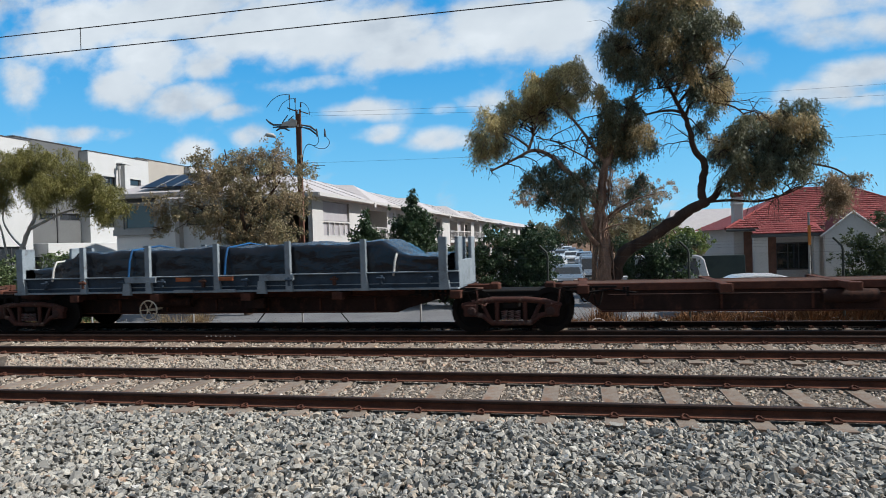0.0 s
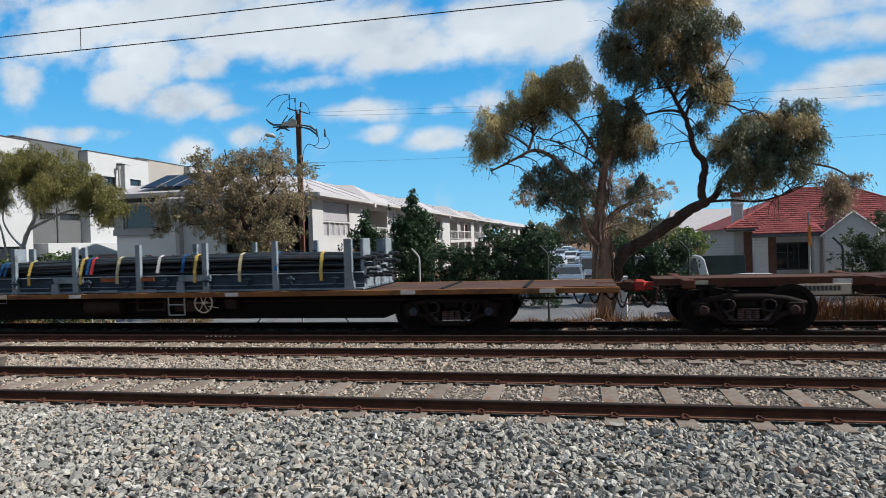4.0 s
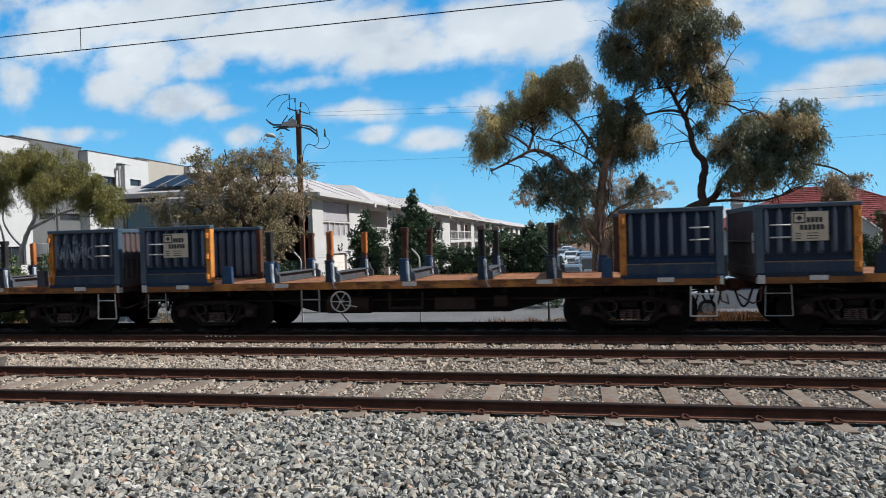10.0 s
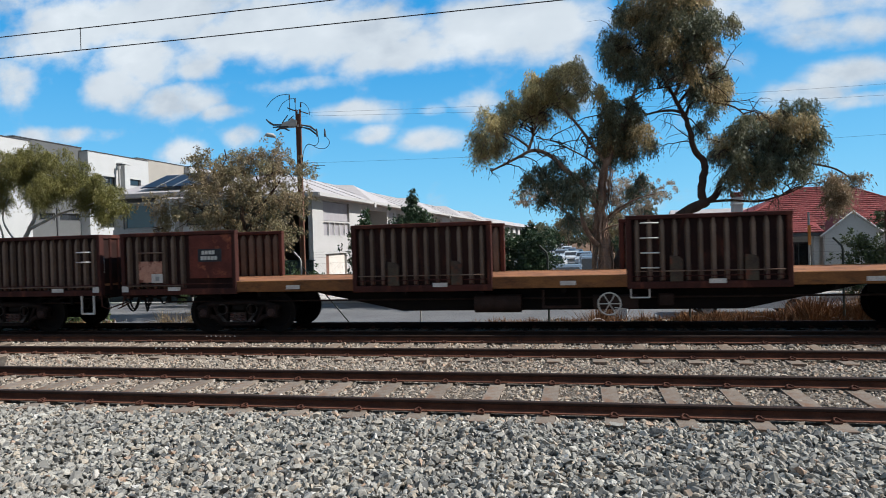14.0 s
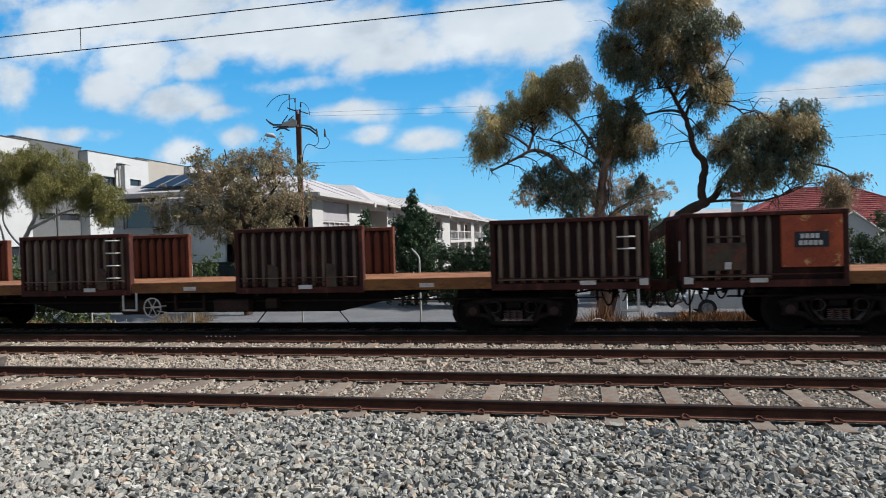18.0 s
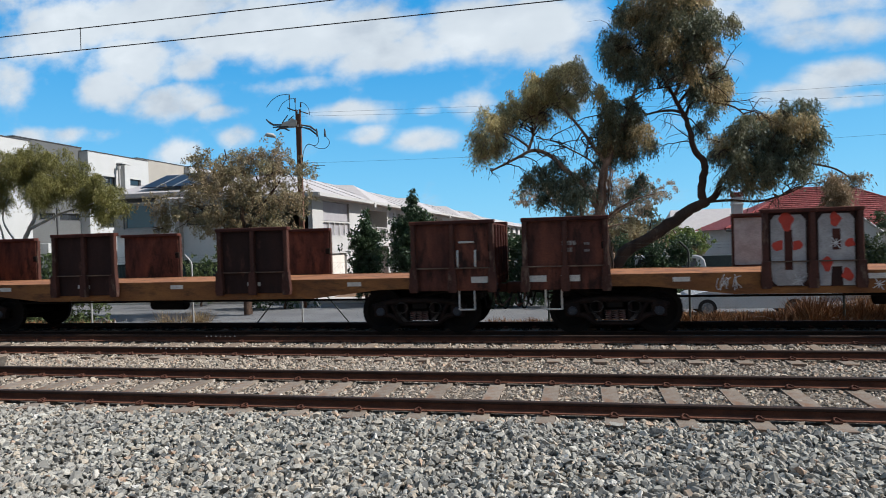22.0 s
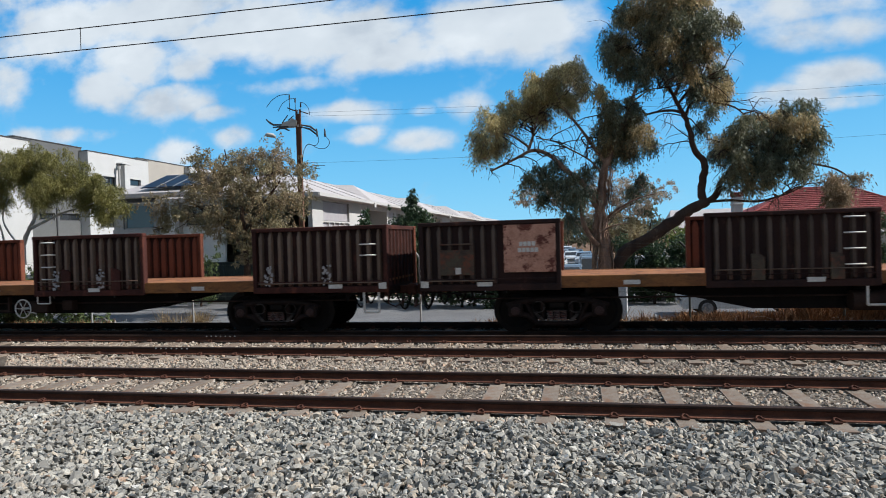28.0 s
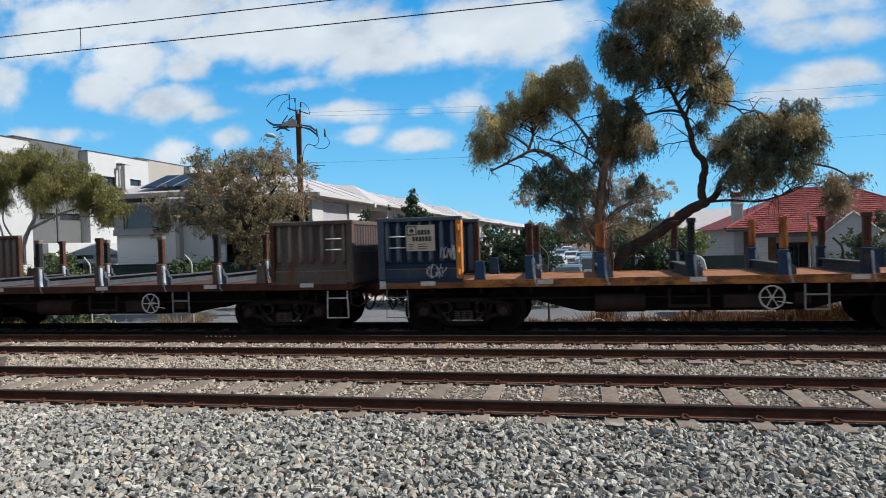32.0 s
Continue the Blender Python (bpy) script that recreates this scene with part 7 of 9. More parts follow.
STREET_CROWN = [(-25.62, 6.25, 0.45), (-25.02, 5.83, 0.5), (-24.68, 6.58, 0.32), (-24.09, 6.29, 0.5), (-23.2, 6.12, 0.59), (-24.12, 5.53, 0.63), (-22.93, 5.34, 0.68), (-22.05, 5.42, 0.59), (-21.78, 4.78, 0.63), (-22.97, 4.58, 0.54), (-24.01, 4.76, 0.5), (-21.05, 4.87, 0.5), (-20.63, 4.48, 0.54), (-20.8, 3.86, 0.41), (-19.93, 4.33, 0.36), (-19.66, 3.87, 0.25), (-20.24, 3.64, 0.27), (-25.52, 5.08, 0.41), (-25.86, 4.32, 0.27), (-21.52, 4.14, 0.36), (-20.46, 5.15, 0.2), (-25.94, 5.88, 0.45), (-26.71, 6.18, 0.68), (-26.91, 5.15, 0.68)]
street = tree("street_tree", "spreading olive-green tree with a pale forked trunk", [], 25, 0.6,
     [([(-25.5, -0.95), (-25.3, 0.9), (-24.95, 1.96), (-24.54, 2.98), (-24.15, 3.61), (-24.17, 4.51), (-24.29, 5.28)], 0.145, 0.04), ([(-24.38, 3.11), (-23.62, 3.41), (-22.71, 3.74), (-21.96, 3.91), (-21.08, 4.12)], 0.075, 0.02),
      ([(-24.82, 2.22), (-25.52, 2.88), (-25.89, 3.67), (-25.54, 4.57)], 0.05, 0.02), ([(-24.15, 3.61), (-23.42, 4.48), (-22.79, 5.21)], 0.06, 0.02), ([(-25.4, 0.7), (-25.8, 2.25), (-26.06, 3.29), (-26.63, 4.35)], 0.06, 0.02)], None, 13, 0, 0, 0, 0, "bark_grey", 0)
hanging_crown(street, [(x, z, r * 1.2) for x, z, r in STREET_CROWN], 25, "leaf_bright", 13, 620, 0.10, 0.5)
twigs(street, [(x, 25, z, r) for x, z, r in STREET_CROWN], 13, 90, 1.8, "bark_grey", 0.6)
tree("street_tree", "bushy tree with brown and green leaves beside a utility pole", [(-15.7, 5.45, 0.75), (-14.6, 5.6, 0.99), (-13.2, 5.7, 0.98), (-12.2, 5.3, 0.73), (-16.5, 4.5, 0.75), (-15.2, 4.4, 1.12), (-13.6, 4.4, 1.1), (-12, 4, 0.73), (-18, 3.8, 0.76), (-16.6, 3.2, 0.7), (-15, 2.9, 0.99), (-13.3, 2.9, 0.98), (-12.3, 2.4, 0.73), (-18, 3, 0.45), (-14.2, 1.7, 0.8), (-13.1, 1.6, 0.6)], 26, 1.0,
     [([(-14.3, -0.95), (-14.3, 1.2), (-14.4, 2.9), (-14.6, 4.7)], 0.2, 0.07), ([(-14.3, 1.8), (-15.6, 3.2), (-17.2, 4.2)], 0.1, 0.03), ([(-14.4, 2.4), (-13.4, 3.8), (-12.6, 4.8)], 0.1, 0.03)], "leaf_brown", 14, 2500, 0.11, 0.4, 0.3, "bark", 40)


def peeling_bark(parent):
    """Loose strips of pale bark that hang round the stem and the fork."""
    rr = random.Random(5)
    g = Geo()
    for i in range(150):
        a = rr.uniform(0, 6.28)
        z = rr.uniform(0.6, 4.4)
        x = float(np.interp(z, [-1, 0.6, 1.6, 2.34, 3.27, 4.28], [0.72, 0.76, 0.8, 0.64, 0.7, 0.87]))
        r = float(np.interp(z, [-1, 1.4, 4.4], [0.26, 0.215, 0.13]))
        p = Vector((x + math.cos(a) * r, TY + math.sin(a) * r, z))
        w = rr.uniform(0.02, 0.055)
        L = rr.uniform(0.3, 1.2)
        o = Vector((math.cos(a), math.sin(a), 0))
        s = Vector((-math.sin(a), math.cos(a), 0)) * w
        pts = []
        for k in range(5):
            u = k / 4
            q = p - Vector((0, 0, L * u)) + o * (0.02 + 0.16 * u * u * rr.uniform(0.3, 1.2)) + s * rr.uniform(-0.8, 0.8)
            f = 1 - 0.7 * u
            pts += [q - s * f, q + s * f, q + s * f + o * 0.008, q - s * f + o * 0.008]
        g.add(pts, [(4 * k + i, 4 * k + (i + 1) % 4, 4 * k + 4 + (i + 1) % 4, 4 * k + 4 + i) for k in range(4) for i in range(4)])
    tagged(part("bark_strip", g, "bark_pale", parent, "loose pale bark"), kind="stuff")
    for pts, r0 in (([(0.55, TY - 0.15, 1.7), (0.15, TY - 0.3, 2.3), (0.05, TY - 0.35, 3.0), (-0.1, TY - 0.4, 3.6)], 0.10), ([(0.5, TY, 2.2), (1.1, TY - 0.2, 2.8), (1.9, TY - 0.3, 3.2), (2.4, TY - 0.4, 3.3)], 0.05), ([(0.5, TY, 2.0), (0.95, TY - 0.3, 2.3), (1.5, TY - 0.4, 2.4)], 0.04)):
        limb(parent, pts, r0, r0 * 0.35, "bark_pale", "limb", 7)


peeling_bark(LEFT_GUM)
def branchlets(parent, limbs, y, seed, count, material):
    """Bare forking branchlets that leave the upper limbs, arch over and hang."""
    rr = random.Random(seed)
    g = Geo()
    for _ in range(count):
        pts, r0, r1 = rr.choice(limbs)
        i = rr.randrange(len(pts) // 3, len(pts) - 1)
        u = rr.random()
        p = Vector((pts[i][0] + (pts[i + 1][0] - pts[i][0]) * u, y, pts[i][1] + (pts[i + 1][1] - pts[i][1]) * u))
        d = Vector((rr.gauss(0, 1), rr.gauss(0, 0.8), rr.uniform(0.0, 1.0))).normalized()
        stem = [p]
        step = rr.uniform(0.14, 0.26)
        for k in range(6):
            d = (d + Vector((rr.gauss(0, 0.28), rr.gauss(0, 0.28), rr.gauss(-0.12, 0.22)))).normalized()
            stem.append(stem[-1] + d * step)
        g.tube(stem, [0.026, 0.022, 0.018, 0.015, 0.012, 0.009, 0.005], 5)
        for k in (2, 3, 4, 5):
            e = (d + Vector((rr.gauss(0, 0.8), rr.gauss(0, 0.8), rr.gauss(-0.25, 0.5)))).normalized()
            side = [stem[k]]
            for _ in range(4):
                e = (e + Vector((rr.gauss(0, 0.3), rr.gauss(0, 0.3), rr.gauss(-0.2, 0.25)))).normalized()
                side.append(side[-1] + e * step * 0.7)
            g.tube(side, [0.011, 0.010, 0.008, 0.006, 0.004], 4)
    tagged(part("branchlet", g, material, parent, "bare forking branchlets"), kind="stuff")


branchlets(RIGHT_GUM, RIGHT_LIMBS[1:], TY + 0.3, 33, 75, "bark")
branchlets(LEFT_GUM, LEFT_LIMBS[1:], TY, 34, 60, "bark")


def cone_tree(x, y, z1, w, seed):
    rr = random.Random(seed)
    cl = []
    z0 = -0.2
    for i in range(16):
        u = i / 15
        r = w * (0.5 + 0.5 * math.sin(math.pi * min(1, u * 0.85 + 0.2))) * (1 - 0.6 * max(0, u - 0.7) / 0.3)
        cl.append((x + rr.uniform(-.12, .12), y + rr.uniform(-.2, .2), z0 + (z1 - z0) * u, r))
    root = thing("conifer", "narrow dark green street tree in front of the terrace", "tree", group="narrow street trees")
    limb(root, [(x, y, -1.04), (x, y, 0.5), (x, y, z1 - 0.6)], 0.09, 0.03, "bark", "trunk")
    leaf_cloud("crown", cl, "leaf_dark", root, seed, 3200, 0.13, -0.3, 0.55, 1.0, 0.3)


cone_tree(-10.55, 31, 3.5, 0.72, 3)
cone_tree(-7.76, 30, 4.2, 0.98, 4)
cone_tree(-2.6, 34, 2.6, 0.7, 6)


def bush(x0, x1, y, z0, z1, material, seed, label, per=420, leaf=0.1, name="bush"):
    rr = random.Random(seed)
    cl = []
    n = max(3, int((x1 - x0) / 0.55))
    for i in range(n):
        for lv in range(max(1, int((z1 - z0) / 0.7))):
            cl.append((x0 + (x1 - x0) * (i + rr.uniform(.2, .8)) / n, y + rr.uniform(-.5, .5), z0 + 0.35 + lv * 0.65 * rr.uniform(.75, 1.1), rr.uniform(.4, .62)))
    root = thing(name, label, "shrub")
    limb(root, [((x0 + x1) / 2, y, -1.05), ((x0 + x1) / 2 + .1, y, z0 + .5)], 0.07, 0.03, "bark", "stem")
    leaf_cloud("crown", cl, material, root, seed, per * 3, leaf * 1.15, 0.0, 0.5, 0.9, 0.35)


tree("garden_tree", "brownish garden tree behind the gum trees", [(0.6, 2.4, 0.8), (1.6, 2.3, 1.0), (2.7, 2.0, 0.9), (3.6, 1.8, 0.8), (1.6, 1.2, 0.8), (2.4, 1.0, 0.9), (4.6, 2.0, 0.7), (5.2, 1.4, 0.7)], 33.5, 0.8, [([(2.0, -1.0), (2.0, 0.8), (1.8, 2.0)], 0.14, 0.05), ([(2.0, 0.6), (3.2, 1.6)], 0.08, 0.03)], "leaf_brown", 15, 1100, 0.15, 0.4, 0.3, "bark", 10)
tree("garden_tree", "smoky brown gum tree far behind the railway", [(-2.6, 4.0, 0.7), (-1.9, 4.6, 0.7), (-1.2, 4.1, 0.7), (-0.3, 4.6, 0.8), (0.4, 3.9, 0.8), (1.2, 4.6, 0.9), (1.8, 3.8, 0.8), (2.6, 4.3, 0.8), (3.4, 4.0, 0.7), (4.2, 4.2, 0.5), (2.6, 3.2, 0.7), (0.2, 3.0, 0.6), (1.4, 2.9, 0.6)], 33.8, 0.8, [([(0.6, -1.0), (0.7, 1.2), (0.9, 2.8), (1.0, 4.2)], 0.16, 0.05), ([(0.8, 2.0), (-0.6, 3.2), (-1.9, 4.2)], 0.07, 0.03), ([(0.9, 2.4), (2.2, 3.4), (3.8, 4.0)], 0.07, 0.03)], "leaf_smoky", 17, 1300, 0.13, 0.35, 0.3, "bark_pale", 40)
tree("garden_tree", "leafy green garden tree beside the bungalow", [(4.5, 2.0, 0.55), (5.2, 1.9, 0.5), (4.9, 1.5, 0.55), (5.5, 1.5, 0.4), (4.2, 1.4, 0.5)], 32.0, 0.6, [([(4.9, -1.0), (4.9, 0.8), (4.8, 1.8)], 0.1, 0.04)], "leaf_green", 16, 1300, 0.13, 0.5, 0.1, "bark", 6)
for i, (fx, fy, fz) in enumerate(((-8, 150, 5), (-3, 165, 7), (2, 140, 6), (6, 120, 6), (10, 100, 6), (13, 85, 5), (-5.8, 95, 3.4), (-12, 190, 7), (-9, 175, 6.5), (-4.5, 185, 6), (-1, 200, 8), (3, 180, 7), (3.6, 70, 3.6), (4.2, 52, 3.2), (-6.2, 60, 2.6))):
    rr = random.Random(70 + i)
    tree("street_tree", "street tree in the distance", [(fx + rr.uniform(-2, 2) * fz / 6, fz * rr.uniform(0.35, 0.9), rr.uniform(0.8, 1.4) * fz / 5) for _ in range(8)], fy, 1.5, [([(fx, -1.0), (fx, fz * 0.4), (fx + 0.3, fz * 0.7)], 0.16, 0.06)], "leaf_brown" if i % 2 else "leaf_gum", 80 + i, 420, 0.26, 0.45, 0.2, "bark", 0)
tree("street_tree", "row of street trees closing the far end of the street", [(-13 + 1.3 * i, 0.6 + 1.6 * (i * 7 % 5) / 4, 1.5 + 0.5 * (i * 3 % 4) / 3) for i in range(14)], 172, 1.5, [([(-6, -1.0), (-6, 1.5), (-5.8, 2.5)], 0.16, 0.06)], "leaf_gum", 96, 260, 0.34, 0.45, 0.2, "bark", 0)
bush(-15.5, -12.2, 28.6, -0.9, 1.2, "leaf_dark", 29, "dark green shrub around the pole foot", 500)
bush(-6.4, -3.2, 29, -0.9, 2.1, "leaf_dark", 21, "dense dark green shrub at the street corner", 1000)
bush(-4.2, -1.2, 28.6, -0.9, 2.75, "leaf_dark", 22, "dense dark green shrub with pale flowers", 1000)
bush(-6.3, -4.3, 28.7, -0.4, 1.95, "leaf_dark", 32, "dense dark green shrub at the street corner", 800)
bush(-10.4, -6.0, 29.2, -0.3, 1.0, "leaf_dark", 33, "low dark clipped hedge in front of the terrace", 900, name="hedge")
bush(1.7, 4.4, 29.4, -0.8, 2.1, "leaf_dark", 23, "dense dark green garden shrub", 1700)
bush(11.5, 12.7, 31.5, -0.9, 1.9, "leaf_shade", 24, "dull green shrub in front of the bungalow", 800)
bush(12.4, 15.0, 31.0, -0.9, 2.9, "leaf_shade", 30, "dull green shrub in front of the bungalow", 800)
bush(-22, -19, 20.8, -0.9, 1.95, "leaf_hedge", 25, "overgrown green shrub behind the fence", 700)
bush(-19.2, -17.2, 20.8, -0.9, 1.9, "leaf_hedge", 26, "overgrown green shrub behind the fence", 700)
bush(-22.8, -19.6, 20.4, -0.9, 1.75, "leaf_hedge", 31, "overgrown green shrub behind the fence", 700)
bush(-25.5, -21.8, 21.5, -0.9, 2.1, "leaf_hedge", 27, "overgrown green shrub behind the fence", 700)
bush(-19.8, -18.5, 30, -0.9, 2.3, "leaf_hedge", 28, "small pale green garden tree", 500)


def road():
    g = Geo()
    pts = [(x, y, -1.0) for y in (20.0, 31.0) for x in (-90, 90)]
    g.add(pts, [(0, 1, 3, 2)])
    solid("road", g, "asphalt", "grey asphalt road along the railway", "road", kind="structure")
    a = radians(2.3)
    g = Geo()
    c0 = Vector((-1.55, 30.9, -0.996))
    d = Vector((-math.sin(a), math.cos(a), 0))
    n = Vector((d.y, -d.x, 0))
    g.add([c0 - n * 5.2, c0 + n * 5.2, c0 + n * 5.2 + d * 900, c0 - n * 5.2 + d * 900], [(0, 1, 2, 3)])
    solid("road", g, "asphalt", "grey asphalt side street lined with parked cars", "road", kind="structure")
    for x0, x1 in ((-90, -5.5), (2.4, 90)):
        k = Geo().box(x0, 31.0, -1.03, x1, 31.2, -0.86, 0.02)
        solid("kerb", k, "concrete", "pale concrete kerb", "kerb", kind="structure")
        p = Geo().box(x0, 31.2, -1.03, x1, 33.2, -0.87)
        solid("pavement", p, "concrete", "pale concrete footpath", "pavement", kind="structure")


road()


def mesh_fence():
    root = thing("mesh_fence", "chain-link fence with bent-topped posts beside the railway", "fence", kind="structure")
    y = 18.0
    for i in range(-9, 8):
        x = -0.9 + i * 3.62 if i < 0 else -0.9 + i * 3.66
        g = Geo().tube([(x, y, -1.0), (x, y, 1.5), (x - 0.03, y, 1.6), (x - 0.22, y, 1.80)], 0.03, 8)
        part("post", g, "post_dark" if x > -3 else "fence_steel", root, "dark bent-topped steel post" if x > -3 else "pale bent-topped steel post")
    g = Geo()
    for z in (1.45, 0.5, -0.6):
        g.cyl((-34, y, z), (26, y, z), 0.003, n=4, caps=False)
    for k, z in enumerate((1.62, 1.70, 1.78)):
        g.cyl((-34, y - 0.08 * (k + 1), z), (26, y - 0.08 * (k + 1), z), 0.002, n=4, caps=False)
    part("strand", g, "netting", root, "tension wires")
    g = Geo()
    for i in range(640):
        x = -34 + i * 0.095
        for e in (-1, 1):
            x0, x1 = x, x + e * 2.1
            w = 0.0008
            g.add([(x0 - w, y, -0.65), (x0 + w, y, -0.65), (x1 + w, y, 1.45), (x1 - w, y, 1.45)], [(0, 1, 2, 3)])
    part("netting", g, "netting", root, "chain-link netting")
    b = Geo().cyl((-8.14, 18.0, 1.4), (-6.3, 18.0, -0.75), 0.02, n=8).cyl((-8.14, 18.0, 1.4), (-10.0, 18.0, -0.75), 0.02, n=8)
    part("brace", b, "post_dark", root, "diagonal brace")


mesh_fence()


# wall added out of view behind the camera, to hold back sky light
def unseen_rear_wall():
    g = Geo().box(-60, -7.3, -0.35, 60, -7.0, 2.2, 0.02)
    solid("added_rear_wall", g, "brick_brown", "unseen brown brick wall added behind the camera to cut sky light", "wall", kind="structure")


unseen_rear_wall()


def board_fence(x0, x1, y, z1, label):
    root = thing("board_fence", label, "fence", kind="structure")
    n = int((x1 - x0) / 0.2)
    me = Geo().prism([(0, -1.04), (0.19, -1.04), (0.19, z1), (0, z1)], 0, 0.03).box(0.08, -0.02, -1.04, 0.11, 0, z1).mesh("board", M["fence_green"])
    for i in range(n):
        part("board", me, None, root, at=pose(x0 + i * 0.2, y + (0.01 if i % 2 else 0), 0))
    part("capping", Geo().box(x0, y - 0.03, z1, x1, y + 0.06, z1 + 0.04), "fence_green", root)


board_fence(-27.2, -13.5, 31.6, 1.17, "dark green steel sheet fence along the footpath")


# ---- buildings ----
def window(parent, x0, z0, x1, z1, y, glass="glass_dark", bars=1, frame_mat="trim_dark", face=-1, sill=True):
    """A window set in a wall that faces -y at y: frame, panes and sill."""
    w = part("window", Geo().box(x0, y - 0.02, z0, x1, y + 0.09, z0 + 0.07).box(x0, y - 0.02, z1 - 0.07, x1, y + 0.09, z1).box(x0, y - 0.02, z0 + 0.07, x0 + 0.07, y + 0.09, z1 - 0.07).box(x1 - 0.07, y - 0.02, z0 + 0.07, x1, y + 0.09, z1 - 0.07), frame_mat, parent)
    n = bars + 1
    for i in range(n):
        a, b = x0 + 0.07 + (x1 - x0 - 0.14) * i / n, x0 + 0.07 + (x1 - x0 - 0.14) * (i + 1) / n
        part("pane", Geo().box(a + 0.02, y + 0.03, z0 + 0.07, b - 0.02, y + 0.045, z1 - 0.07), glass, w)
        if i:
            part("mullion", Geo().box(a - 0.025, y - 0.01, z0 + 0.07, a + 0.025, y + 0.06, z1 - 0.07), frame_mat, w)
    if sill:
        part("sill", Geo().box(x0 - 0.06, y - 0.08, z0 - 0.06, x1 + 0.06, y + 0.02, z0 - 0.002), frame_mat, w)
    return w


def wall_with_holes(x0, x1, z0, z1, y, t, holes):
    """A wall slab along x, from y to y + t, with rectangular openings right through it."""
    xs = sorted({x0, x1, *[h[0] for h in holes], *[h[2] for h in holes]})
    zs = sorted({z0, z1, *[h[1] for h in holes], *[h[3] for h in holes]})
    nx, nz = len(xs), len(zs)
    full = {(i, k) for i in range(nx - 1) for k in range(nz - 1)
            if not any(h[0] <= (xs[i] + xs[i + 1]) / 2 <= h[2] and h[1] <= (zs[k] + zs[k + 1]) / 2 <= h[3] for h in holes)}
    pts = [(x, yy, z) for yy in (y, y + t) for z in zs for x in xs]
    v = lambda i, k, d: d * nx * nz + k * nx + i
    faces = []
    for i, k in full:
        faces += [(v(i, k, 0), v(i + 1, k, 0), v(i + 1, k + 1, 0), v(i, k + 1, 0)), (v(i, k, 1), v(i, k + 1, 1), v(i + 1, k + 1, 1), v(i + 1, k, 1))]
        for di, dk, a, b in ((-1, 0, (i, k), (i, k + 1)), (1, 0, (i + 1, k + 1), (i + 1, k)), (0, -1, (i + 1, k), (i, k)), (0, 1, (i, k + 1), (i + 1, k + 1))):
            if (i + di, k + dk) not in full:
                faces.append((v(*a, 0), v(*b, 0), v(*b, 1), v(*a, 1)))
    return Geo().add(pts, faces)


